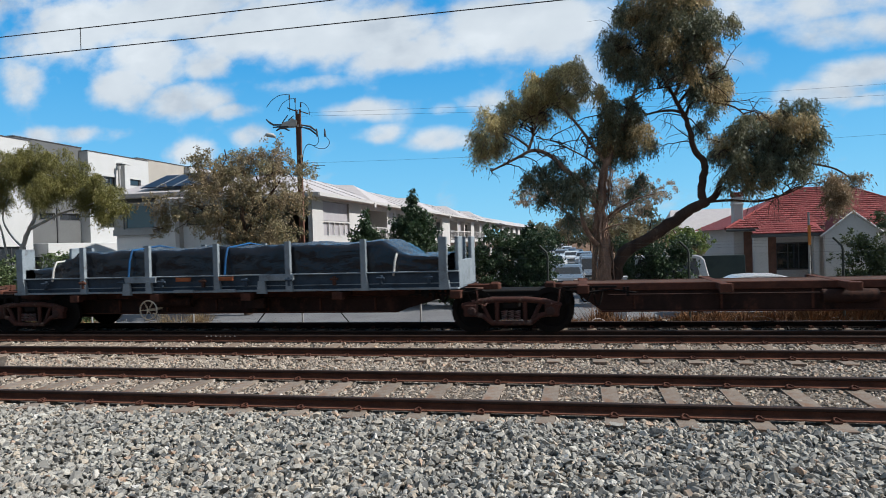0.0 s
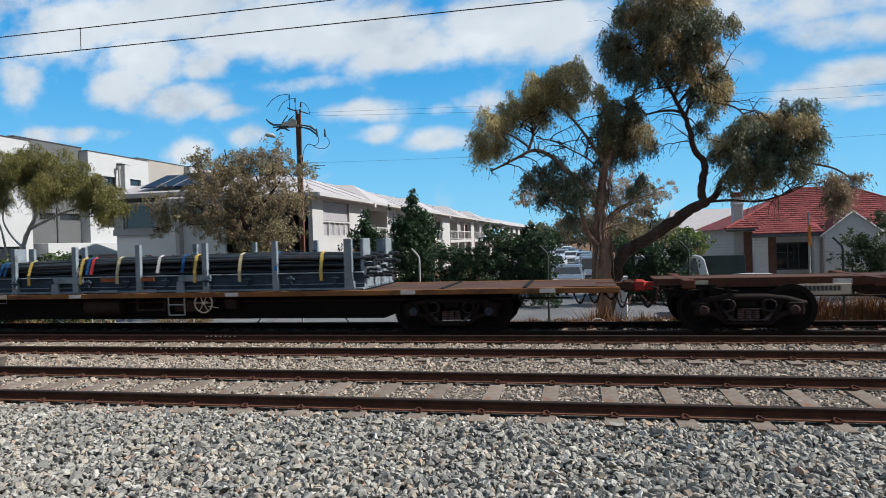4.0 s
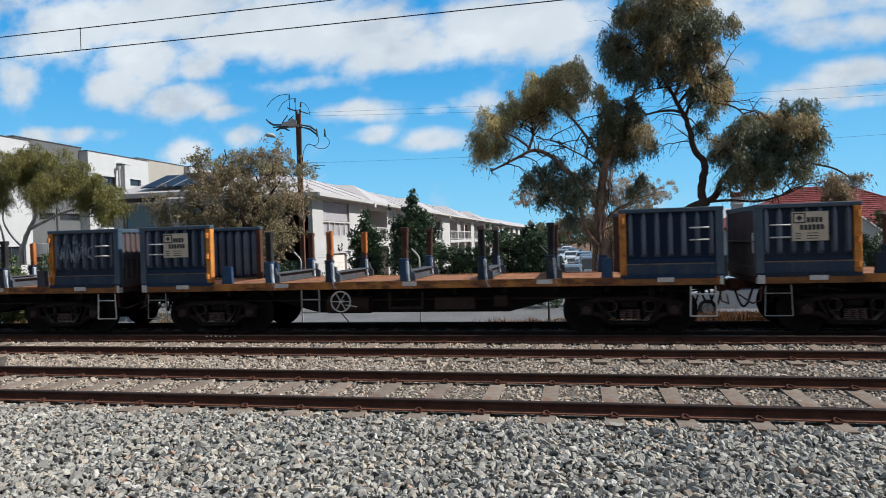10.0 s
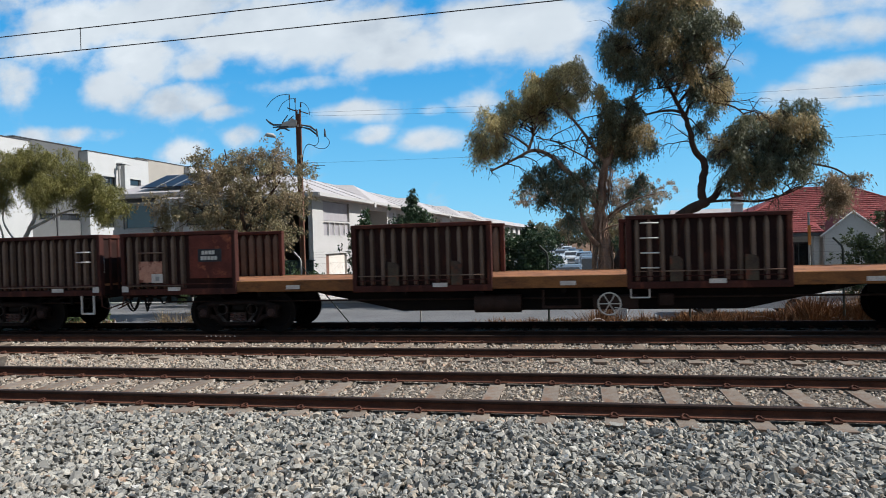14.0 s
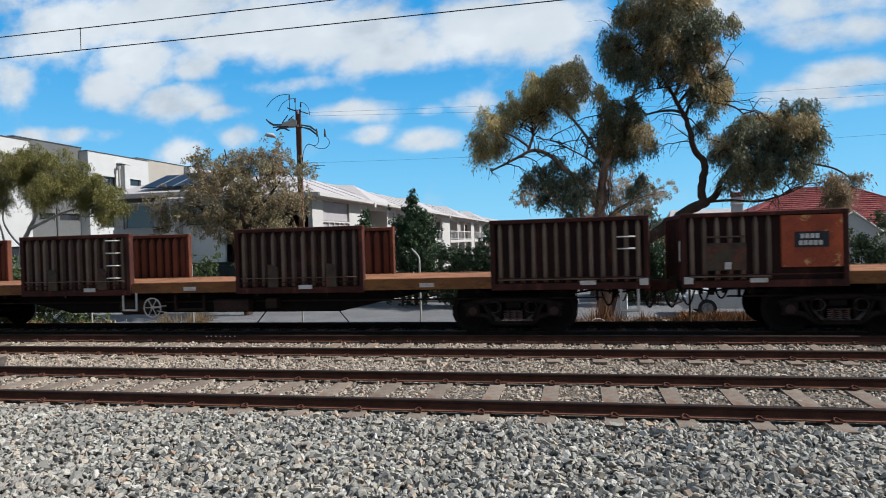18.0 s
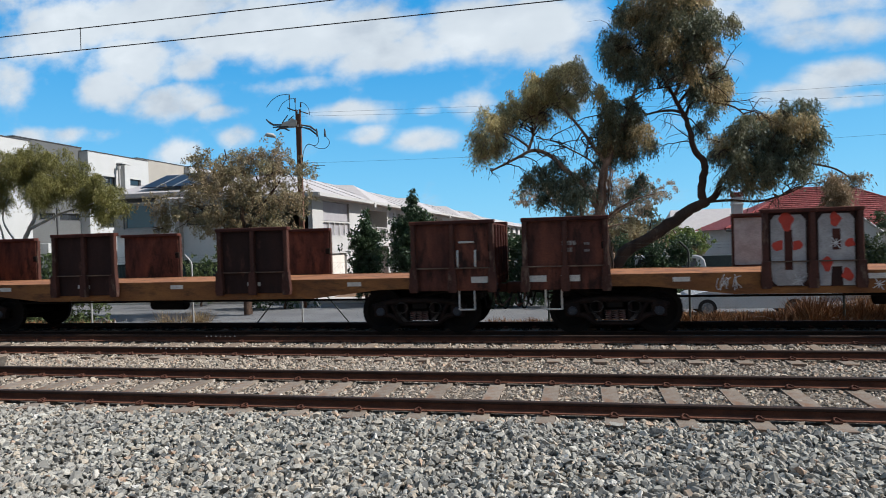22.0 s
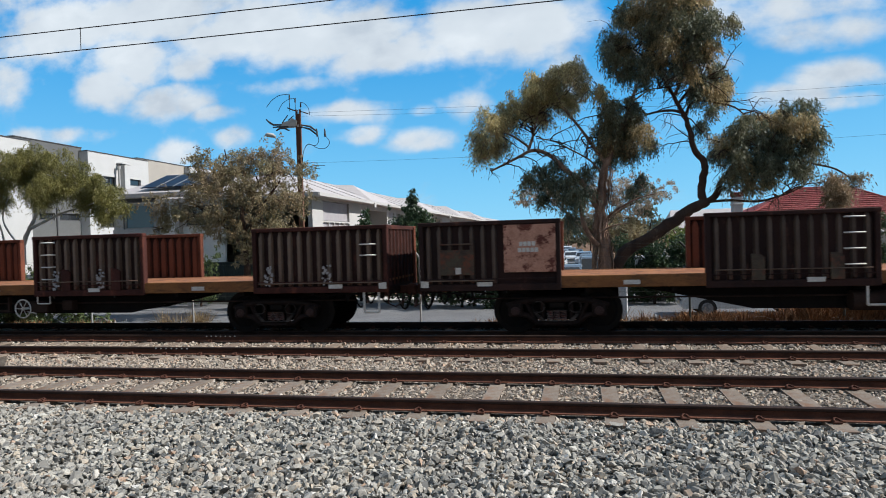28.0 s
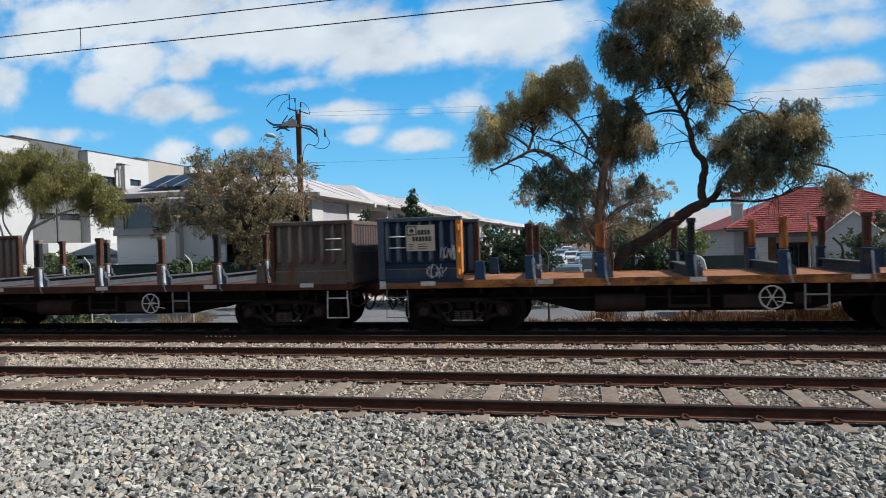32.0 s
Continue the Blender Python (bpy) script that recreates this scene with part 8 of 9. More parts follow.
def terrace():
    """Two-storey white terrace along the street: walled bays, balconies in recesses, a low metal roof."""
    root = thing("terrace_house", "long two-storey white terrace with balconies and pale metal roof", "house", pose(-14.0, 32.6, 0, 0, 0, 90))
    zb, zt = -1.04, 4.6
    # local x runs up the street, local y back into the house; the street side faces -y
    bays = [(0.0, 8.9, 1), (33.4, 37.4, 0), (51.5, 54.0, 0), (69.0, 71.5, 0)]
    for x0, x1, door in bays:
        holes = [(1.5, 2.4, 5.7, 4.45), (1.7, -0.95, 5.0, 1.45)] if door else []
        w = part("bay_wall", wall_with_holes(x0, x1, zb, zt, 0, 0.25, holes), "render_terrace", root, "white rendered street wall")
    part("end_wall", Geo().box(0.0, 0.25, zb, 0.25, 5.2, zt), "render_terrace", root, "white rendered end wall")
    part("blind", Geo().box(1.56, 0.12, 3.35, 5.64, 0.16, 4.42), "blind", root, "grey roller blind")
    rail = part("balustrade", Geo().box(1.5, 0.0, 3.24, 5.7, 0.07, 3.32).box(1.5, 0.0, 2.42, 5.7, 0.07, 2.5), "render_terrace", root, "white bay railing")
    for k in range(1, 5):
        part("baluster", Geo().box(1.5 + 0.84 * k - 0.04, 0.01, 2.5, 1.5 + 0.84 * k + 0.04, 0.06, 3.24), "render_terrace", rail)
    part("bay_screen", Geo().box(1.56, 0.12, 2.45, 5.64, 0.15, 3.3), "blind", root, "grey screen behind the railing")
    part("door", Geo().box(2.5, 0.14, -1.0, 5.0, 0.2, 1.4, 0.01), "render_cream", root, "cream garage door")
    part("door_recess", Geo().box(1.7, 0.16, -1.0, 2.5, 0.2, 1.4), "brick_brown", root, "brown entry door")
    part("meter_box", Geo().box(7.0, -0.08, 0.1, 7.6, 0.0, 0.7, 0.01), "render_mid", root, "grey meter box")
    part("inner_wall", Geo().box(8.9, 1.7, zb, 76, 1.9, zt), "render_cream", root, "cream wall behind the balconies")
    part("head_beam", Geo().box(8.9, 0.05, 4.25, 76, 0.3, zt), "render_terrace", root, "white beam over the balconies")
    for x0, x1, posts in ((8.9, 33.4, (13.8, 15.8, 20.0, 26.5)), (37.4, 51.5, (42.0, 46.5)), (54.0, 69.0, (59.0, 64.0)), (71.5, 76, ())):
        part("balcony_slab", Geo().box(x0, -0.05, 1.75, x1, 1.7, 2.08, 0.01), "render_terrace", root, "white balcony slab")
        rail = part("balustrade", Geo().box(x0, 0.0, 3.02, x1, 0.06, 3.09).box(x0, 0.01, 2.16, x1, 0.05, 2.21), "render_terrace", root, "white balcony railing")
        n = int((x1 - x0) / 0.75)
        for k in range(n + 1):
            x = x0 + (x1 - x0) * k / n
            part("baluster", Geo().box(x - 0.05, 0.01, 2.21, x + 0.05, 0.05, 3.02), "render_terrace", rail)
        for p in posts:
            part("pier", Geo().box(p, 0.02, zb, p + 0.55, 1.7, zt), "render_terrace", root, "white dividing pier")
        edges = [x0, *posts, x1]
        for i, (a, b) in enumerate(zip(edges, edges[1:])):
            part("balcony_door", Geo().box(a + 0.9, 1.62, 2.1, b - 0.7, 1.69, 4.1), "glass_dark", root, "dark glazed balcony door")
            part("ground_door", Geo().box(a + 0.9, 1.62, -1.0, b - 0.7, 1.69, 1.2), "brick_brown" if i % 2 == 0 else "glass_dark", root, "ground floor garage door")
            if i % 2:
                part("blind", Geo().box(a + 0.7, 0.1, 3.1, a + 2.4, 0.14, 4.25), "blind", root, "rolled-down grey balcony blind")
    part("air_unit", Geo().box(11.6, 0.2, 2.12, 12.6, 0.6, 3.0, 0.03), "render_cream", root, "cream air conditioner unit")
    part("back_wall", Geo().box(0, 8.0, zb, 76, 8.25, zt), "render_terrace", root)
    e = 0.7
    ze, zr = 4.72, 6.3
    roof = part("roof", Geo().add([(-e, -e, ze), (76, -e, ze), (76, 8.9, ze), (-e, 8.9, ze), (3.4, 3.4, zr), (76, 3.4, zr), (3.4, 4.8, zr), (76, 4.8, zr)], [(0, 1, 5, 4), (3, 0, 4, 6), (4, 5, 7, 6), (2, 3, 6, 7), (1, 2, 7, 5)]), "roof_light", root, "pale metal roof")
    for x in (11.0, 27.0, 43.5, 60.0):            # hipped projections along the street side
        part("roof_hip", Geo().add([(x - 2.8, -e - 0.02, ze + 0.02), (x + 2.8, -e - 0.02, ze + 0.02), (x, 1.6, zr - 0.2), (x, 3.3, zr - 0.08), (x - 1.6, 2.9, zr - 0.3), (x + 1.6, 2.9, zr - 0.3)], [(0, 1, 2), (1, 5, 3, 2), (0, 2, 3, 4)]), "roof_light", roof, "hipped roof projection")
    for k in range(24):
        x = 3.4 + k * 3.0
        part("roof_rib", Geo().prism([(-0.02, 0), (0.02, 0), (0.02, 0.03), (-0.02, 0.03)], 0, 4.3, pose(x, -e, ze, math.degrees(math.atan2(zr - ze, 3.4 + e)), 0, 0)), "roof_light", roof)
    part("fascia", Geo().box(-e, -e - 0.05, ze - 0.16, 76, -e, ze + 0.03), "render_terrace", roof, "white gutter")
    part("fascia", Geo().box(-e - 0.05, -e, ze - 0.16, -e, 8.9, ze + 0.03), "render_terrace", roof, "white gutter")
    part("soffit", Geo().box(-e, -e, ze - 0.14, 76, 0.3, ze - 0.1), "render_terrace", roof)
    for x in (8.4, 33.6, 51.4):
        part("downpipe_head", Geo().box(x, -e - 0.12, ze - 0.4, x + 0.35, -e + 0.05, ze - 0.05, 0.03), "render_terrace", roof)
    # the next rows of the same terrace, further up the street
    far = thing("terrace_house", "distant pale two-storey terrace up the street", "house", pose(-13.2, 112, 0, 0, 0, 89))
    part("street_wall", wall_with_holes(0, 120, zb, 4.4, 0, 0.3, [(4 + 8 * i, 2.3, 8 + 8 * i, 4.1) for i in range(14)] + [(4 + 8 * i, -0.9, 8 + 8 * i, 1.3) for i in range(14)]), "render_terrace", far, "pale street wall")
    for i in range(14):
        part("window", Geo().box(4 + 8 * i, 0.2, 2.3, 8 + 8 * i, 0.26, 4.1), "glass_dark", far)
    part("roof", Geo().add([(-1, -0.8, 4.4), (121, -0.8, 4.4), (121, 4, 6), (-1, 4, 6), (-1, 8, 4.4), (121, 8, 4.4)], [(0, 1, 2, 3), (3, 2, 5, 4), (0, 3, 4), (1, 5, 2)]), "roof_light", far, "pale roof")


terrace()


def grey_house():
    """Grey two-storey end house with a flat eave, a wide upper window and solar panels."""
    root = thing("grey_house", "grey two-storey house with solar panels on its roof", "house", pose(-27.0, 33.0, 0))
    zb, zt = -1.04, 4.72
    holes = [(1.28, 3.2, 3.21, 4.6), (5.2, 3.3, 7.2, 4.4), (4.2, 0.75, 5.3, 1.35)]
    part("front_wall", wall_with_holes(0.67, 7.9, zb, zt, 0, 0.25, holes), "render_mid", root, "grey rendered front wall")
    part("front_wall", Geo().box(7.9, -0.4, zb, 12.75, -0.15, zt), "render_mid", root, "grey rendered wall beside the terrace")
    window(root, 1.28, 3.2, 3.21, 4.6, 0.0, "glass_blue", 0, "render_smoke")
    window(root, 5.2, 3.3, 7.2, 4.4, 0.08, "glass_dark", 1)
    window(root, 4.2, 0.75, 5.3, 1.35, 0.08, "glass_dark", 0)
    part("side_wall", Geo().box(0.67, 0.25, zb, 0.92, 9, zt), "render_mid", root, "grey side wall")
    part("window_surround", Geo().box(0.6, -0.22, 2.84, 3.5, -0.01, 3.18, 0.01).box(0.64, -0.16, 3.18, 1.26, -0.01, zt - 0.02, 0.01).box(3.23, -0.16, 3.18, 3.46, -0.01, zt - 0.02, 0.01), "render_smoke", root, "grey projecting window surround")
    # solid dark slab in place of the shaded hollow below the roof edge
    part("soffit", Geo().box(0.3, -0.35, zt, 7.7, 8.8, zt + 0.2), "trim_dark", root, "dark slab painted as shade under the roof")
    roof = part("roof", Geo().box(0.1, -0.75, zt + 0.2, 8.0, 9.2, zt + 0.46, 0.02), "roof_light", root, "pale flat roof edge")
    part("roof_slope", Geo().add([(0.3, -0.5, zt + 0.46), (7.9, -0.5, zt + 0.46), (7.9, 4.5, zt + 1.7), (0.3, 4.5, zt + 1.7), (0.3, 9, zt + 0.46), (7.9, 9, zt + 0.46)], [(0, 1, 2, 3), (3, 2, 5, 4), (0, 3, 4), (1, 5, 2)]), "roof_light", roof)
    for i in range(5):
        s = part("solar_panel", Geo().box(0, 0, 0, 1.0, 2.6, 0.05, 0.008), "solar", root, "dark blue solar panel", pose(2.3 + i * 1.06, 0.1, zt + 0.80, 21, 0, 0))
        for x in (-0.03, 0.99):
            part("panel_frame", Geo().box(x, -0.02, 0.0, x + 0.05, 2.62, 0.06), "fence_steel", s)


grey_house()


def white_blocks():
    """Three-storey modern houses with parapets along the next street; we see their street side."""
    def block(label, x, y0, y1, zt, wall, windows, depth=8.0, cap="trim_dark", step=0.0):
        root = thing("modern_house", label, "house", pose(x, 0, 0, 0, 0, 90))
        zb = -1.04
        part("street_wall", wall_with_holes(y0, y1, zb, zt, 0, 0.25, windows), wall, root, "rendered street wall")
        part("end_wall", Geo().box(y0, 0.25, zb, y0 + 0.25, depth, zt), wall, root)
        part("far_wall", Geo().box(y1 - 0.25, 0.25, zb, y1, depth, zt), wall, root)
        part("roof", Geo().box(y0 + 0.25, 0.25, zt - 0.5, y1 - 0.25, depth, zt - 0.35), "roof_light", root)
        part("parapet_cap", Geo().box(y0 - 0.03, -0.04, zt, y1 + 0.03, 0.3, zt + 0.05), cap, root, "dark metal parapet cap")
        part("parapet_cap", Geo().box(y0 - 0.03, 0.3, zt, y0 + 0.3, depth, zt + 0.05), cap, root, "dark metal parapet cap")
        for h in windows:
            window(root, *h, 0.1, "glass_dark", 1 if h[2] - h[0] > 1.5 else 0)
        return root
    block("white three-storey modern house behind trees", -32.0, 26.5, 32.93, 8.68, "render_white", [(28, 4.2, 30.5, 5.2), (30.6, 1.3, 32.4, 2.4)])
    grey = block("tall grey three-storey modern house", -32.7, 32.5, 37.85, 8.95, "render_grey", [(34.2, 4.02, 35.4, 4.5), (35.8, 4.02, 37.7, 4.5)])
    part("downpipe", Geo().box(35.5, -0.08, 2.5, 35.6, 0, 4.9, 0.01), "trim_dark", grey, "dark downpipe")
    block("white three-storey modern house with small windows", -32.0, 37.61, 43.8, 8.70, "render_white", [(41.5, 6.7, 42.9, 7.18), (38.4, 6.5, 40.2, 7.16), (38.6, 3.6, 41.4, 4.4)])
    block("beige three-storey modern house", -32.7, 43.5, 49.4, 8.95, "render_beige", [(45.5, 6.5, 46.2, 7.4)])
    block("white three-storey modern house up the street", -32.2, 49.45, 62, 8.9, "render_white", [(52, 6, 54, 7.2)])
    low = thing("porch_wing", "low white porch wing with dark open bays", "porch", pose(-31.2, 0, 0, 0, 0, 90))
    part("roof", Geo().box(33.2, 0, 1.75, 45, 1.2, 2.55, 0.02), "render_white", low, "white flat porch roof")
    for x in (33.3, 36.9, 40.7, 44.5):
        part("pier", Geo().box(x, 0.05, -1.04, x + 0.45, 0.6, 1.75), "render_white", low)
    part("beam", Geo().box(35.2, -0.35, 1.25, 44.4, -0.1, 1.5, 0.01), "render_white", low, "white beam")
    ch = thing("flue_wall", "narrow white wall with a steel flue", "chimney", pose(-31.9, 0, 0, 0, 0, 90))
    part("wall", Geo().box(40.6, -0.35, -1.04, 41.15, 0.08, 8.1, 0.02).box(40.3, -0.4, 8.1, 41.25, 0.09, 8.18), "render_white", ch)
    part("flue", Geo().cyl((40.2, -0.2, 6.2), (40.2, -0.2, 7.7), 0.08, n=10).cyl((40.2, -0.2, 7.7), (40.2, -0.2, 7.95), 0.13, n=10), "fence_steel", ch)


white_blocks()


def brick_house():
    """Low bungalow with a hipped red tiled roof, a front gable and a chimney."""
    root = thing("bungalow", "white bungalow with red tiled roof and chimney", "house", pose(0, 36.0, 0))
    zb, ze = -1.04, 2.15
    holes = [(9.75, 0.0, 11.43, 1.4)]
    part("front_wall", wall_with_holes(7.75, 16.5, zb, ze, 0, 0.25, holes), "render_white", root, "white rendered wall")
    window(root, 9.75, 0.0, 11.43, 1.4, 0.12, "glass_dark", 2, "trim_dark")
    part("corner_brick", Geo().box(8.22, -0.04, zb, 8.72, 0.0, ze).box(9.3, -0.04, zb, 9.75, 0, ze), "brick_brown", root, "brown brick corner")
    part("side_wall", Geo().box(7.75, 0.25, zb, 8.0, 9, ze).box(16.25, 0.25, zb, 16.5, 9, ze).box(7.75, 8.75, zb, 16.5, 9, ze), "render_white", root)
    part("pillar", Geo().box(8.36, -1.45, zb, 9.0, -1.1, 1.8, 0.01), "render_white", root, "white porch pillar")
    part("pillar", Geo().box(11.05, -1.45, zb, 11.3, -1.1, 1.8, 0.01), "render_white", root, "white porch pillar")
    x0, x1, y0, y1, zr = 7.25, 18.0, -0.55, 9.5, 4.32
    cx0, cx1, cy = 11.95, 14.75, 4.4
    roof = part("roof", Geo().add([(x0, y0, ze), (x1, y0, ze), (x1, y1, ze), (x0, y1, ze), (cx0, cy, zr), (cx1, cy, zr)], [(0, 1, 5, 4), (1, 2, 5), (2, 3, 4, 5), (3, 0, 4)]), "tile_red", root, "red tiled hip roof")
    # courses of tiles on the slope that faces the railway, each lapped over the one below
    n = 19
    profile = [(0, 0), (0.29, 0), (0.29, 0.022), (0.22, 0.034), (0.15, 0.022), (0.07, 0.034), (0, 0.022)]
    tile_me = Geo().prism(profile, -0.03, 0.29).mesh("roof_tile", M["tile_red"])
    slope = math.degrees(math.atan2(zr - ze, cy - y0))
    tiles = []
    for i in range(n):
        u = i / n
        xa, xb = x0 + (cx0 - x0) * u, x1 + (cx1 - x1) * u
        for k in range(int((xb - xa) / 0.30)):
            tiles.append((xa + 0.1 + k * 0.3, y0 + (cy - y0) * u, ze + (zr - ze) * u + 0.055, slope - 7 + 1.5 * math.sin(k * 2.3 + i * 5.1)))
    for x, y, z, a in tiles[:300]:
        part("roof_tile", tile_me, None, roof, at=pose(x, y, z, a, 0, 0))
    rest = Geo()
    for x, y, z, a in tiles[300:]:
        rest.prism(profile, -0.03, 0.29, pose(x, y, z, a, 0, 0))
    tagged(part("roof_tiles", rest, "tile_red", roof), kind="stuff")
    part("ridge", Geo().tube([(cx0, cy, zr + 0.03), (cx1, cy, zr + 0.03)], 0.09, 8).tube([(x0, y0, ze + 0.03), (cx0, cy, zr + 0.03)], 0.08, 8).tube([(x1, y0, ze + 0.03), (cx1, cy, zr + 0.03)], 0.08, 8), "tile_red", roof, "ridge capping")
    part("gutter", Geo().box(x0, y0 - 0.1, ze - 0.12, x1, y0, ze, 0.02), "trim_dark", roof, "dark gutter")
    part("soffit", Geo().box(x0, y0, ze - 0.14, x1, -0.02, ze - 0.1), "render_cream", roof)
    porch = part("porch_roof", Geo().add([(8.25, -1.6, 1.86), (11.5, -1.6, 1.86), (11.5, -0.3, 2.4), (9.35, -0.3, 2.4)], [(0, 1, 2, 3)]), "tile_red", root, "red tiled porch roof")
    rest = Geo()
    for i in range(5):
        for k in range(11 - i):
            rest.prism(profile, -0.03, 0.29, pose(8.3 + 0.2 * i + k * 0.29, -1.6 + 0.25 * i, 1.90 + 0.104 * i, 17, 0, 0))
    tagged(part("roof_tiles", rest, "tile_red", porch), kind="stuff")
    part("fascia", Geo().box(8.2, -1.68, 1.70, 11.5, -1.6, 1.86), "trim_dark", porch, "dark fascia board")
    gable = part("gable", Geo().prism([(11.4, zb), (13.85, zb), (13.85, 1.8), (12.62, 2.76), (11.4, 1.8)], -1.9, -1.65), "render_white", root, "white rendered front gable")
    part("barge", Geo().tube([(11.2, -1.95, 1.66), (12.62, -1.95, 2.82), (14.05, -1.95, 1.66)], 0.06, 6), "render_white", gable)
    part("gable_roof", Geo().add([(11.2, -1.95, 1.69), (12.62, -1.95, 2.85), (12.62, 2.5, 2.85), (11.2, 2.5, 1.69), (14.05, -1.95, 1.69), (14.05, 2.5, 1.69)], [(0, 3, 2, 1), (1, 2, 5, 4)]), "tile_red", root)
    ch = part("chimney", Geo().box(7.86, 0.4, ze, 8.32, 1.0, 3.85, 0.02).box(7.82, 0.35, 3.42, 8.36, 1.05, 3.5, 0.01), "render_white", root, "white rendered chimney")
    part("chimney_head", Geo().box(7.84, 0.37, 3.85, 8.34, 1.03, 4.08, 0.015), "tile_red", ch, "red brick chimney head")


brick_house()


def far_shed():
    root = thing("far_house", "distant cream house with a wide pale roof", "house", pose(0, 60, 0))
    part("wall", Geo().box(8, 0, -1.04, 16, 8, 2.2), "render_cream", root)
    part("roof", Geo().add([(7.5, -0.6, 2.1), (16.5, -0.6, 2.1), (15.5, 4, 4.2), (8.3, 4, 4.2), (7.5, 8.6, 2.1), (16.5, 8.6, 2.1)], [(0, 1, 2, 3), (3, 2, 5, 4), (0, 3, 4), (1, 5, 2)]), "roof_light", root)
    window(root, 9, 0, 10.4, 1.4, -0.05, "glass_dark", 1)
    f = thing("side_fence", "dark boarded garden fence", "fence", kind="structure")
    part("panel", Geo().box(5.6, 33.5, -1.04, 7.7, 33.6, 0.9, 0.02), "fence_green", f)


far_shed()


def bent(pts, k=5):
    """A smooth line through the points."""
    pts = [Vector(p) for p in pts]
    n = len(pts) - 1
    out = []
    for i in range(n):
        p0, p1, p2, p3 = pts[max(i - 1, 0)], pts[i], pts[i + 1], pts[min(i + 2, n)]
        out += [0.5 * ((2 * p1) + (p2 - p0) * u + (2 * p0 - 5 * p1 + 4 * p2 - p3) * u * u + (3 * p1 - p0 - 3 * p2 + p3) * u ** 3) for u in [j / k for j in range(k)]]
    return out + [pts[-1]]


def utility_pole():
    root = thing("utility_pole", "tall brown utility pole with crossarms and cable loops", "utility pole", pose(-13.0, 29.0, -1.04))
    part("channel", Geo().box(-0.13, -0.07, 0, -0.06, 0.07, 9.5, 0.01), "wood_pole", root, "brown steel channel")
    part("channel", Geo().box(0.04, -0.07, 0, 0.11, 0.07, 9.5, 0.01), "wood_pole", root, "brown steel channel")
    part("infill", Geo().box(-0.06, -0.04, 0, 0.04, 0.04, 9.3), "wood_pole", root, "brown infill")
    arm = part("crossarm", Geo().box(-0.85, -0.06, 8.66, 0.2, 0.06, 8.78, 0.01), "concrete", root, "grey crossarm")
    part("upper_arm", Geo().tube([(-0.55, 0, 9.62), (-0.3, 0, 9.5), (-0.05, 0, 9.45)], 0.03, 6).tube([(0.1, 0, 9.42), (0.5, 0, 9.26)], 0.025, 6), "trim_dark", root, "short dark upper arms")
    part("switch_frame", Geo().prism([(-0.85, 8.76), (-0.1, 8.72), (-0.05, 8.95), (-0.3, 9.1), (-0.45, 8.98), (-0.8, 8.92)], -0.1, 0.08), "concrete", root, "grey switch frame")
    part("switch_rod", Geo().cyl((-0.8, -0.1, 8.9), (-0.5, -0.1, 9.25), 0.025, n=6).cyl((-0.5, -0.1, 9.0), (-0.2, -0.1, 9.2), 0.02, n=6), "trim_dark", root, "switch rods")
    for pts in ([(-1.65, 9.13), (-1.45, 8.95), (-1.27, 8.84), (-0.8, 8.82)], [(-1.14, 8.56), (-0.95, 8.66), (-0.7, 8.64), (-0.47, 8.52)], [(-1.3, 8.72), (-0.9, 8.74), (-0.5, 8.70)], [(0.12, 8.76), (0.61, 8.64), (0.97, 8.36)], [(0.12, 8.66), (0.58, 8.52), (0.92, 8.24)]):
        part("insulator", Geo().tube([(x, -0.05, z) for x, z in pts], [0.03] + [0.05] * (len(pts) - 2) + [0.035], 7), "trim_dark", arm, "dark insulator arm")
    for x, z in ((-0.44, 10.05), (-0.15, 9.85), (0.13, 9.62)):
        part("riser", Geo().cyl((x, 0, 9.45), (x, 0, z), 0.014, n=6).cyl((x, 0, z), (x, 0, z + 0.2), 0.04, 0.03, n=6), "wire", root, "insulator on the pole top")
    loops = (((-0.44, 10.24), (-0.9, 10.22), (-1.3, 10.02), (-1.6, 9.7)), ((-0.15, 10.03), (-0.5, 9.98), (-0.8, 9.78), (-0.99, 9.47)), ((0.13, 9.82), (0.35, 9.75), (0.55, 9.5), (0.6, 9.2)),
             ((0.96, 8.2), (1.02, 7.95), (0.86, 7.73), (0.46, 7.8), (0.25, 7.5), (0.15, 7.1)), ((1.36, 8.16), (1.56, 7.85), (1.36, 7.58), (0.95, 7.6), (0.5, 7.82), (0.22, 7.4), (0.14, 6.5)),
             ((0.2, 6.78), (0.5, 6.92), (0.95, 6.9)), ((0.2, 6.55), (0.7, 6.78), (1.28, 6.76)), ((0.2, 6.4), (0.6, 6.62), (1.05, 6.62)))
    for pts in loops:
        part("cable_loop", Geo().tube(bent([(x, -0.08, z) for x, z in pts]), 0.014, 6), "wire", root, "hanging cable")
    for x, z in ((0.96, 8.2), (1.36, 8.16)):
        part("surge_arrester", Geo().cyl((x, -0.08, z - 0.05), (x - 0.03, -0.08, z + 0.32), 0.055, 0.03, 7), "trim_dark", root, "dark cable end")
    lamp = part("lamp_arm", Geo().tube([(-0.1, -0.1, 6.4), (-0.8, -0.3, 7.37), (-1.02, -0.4, 8.17)], 0.022, 6), "fence_steel", root, "slanting lamp arm")
    part("lamp_head", Geo().tube([(-1.02, -0.4, 8.2), (-1.15, -0.4, 8.27), (-1.45, -0.4, 8.33), (-1.55, -0.4, 8.31)], [0.05, 0.1, 0.1, 0.04], 8), "concrete", lamp, "grey street light head")
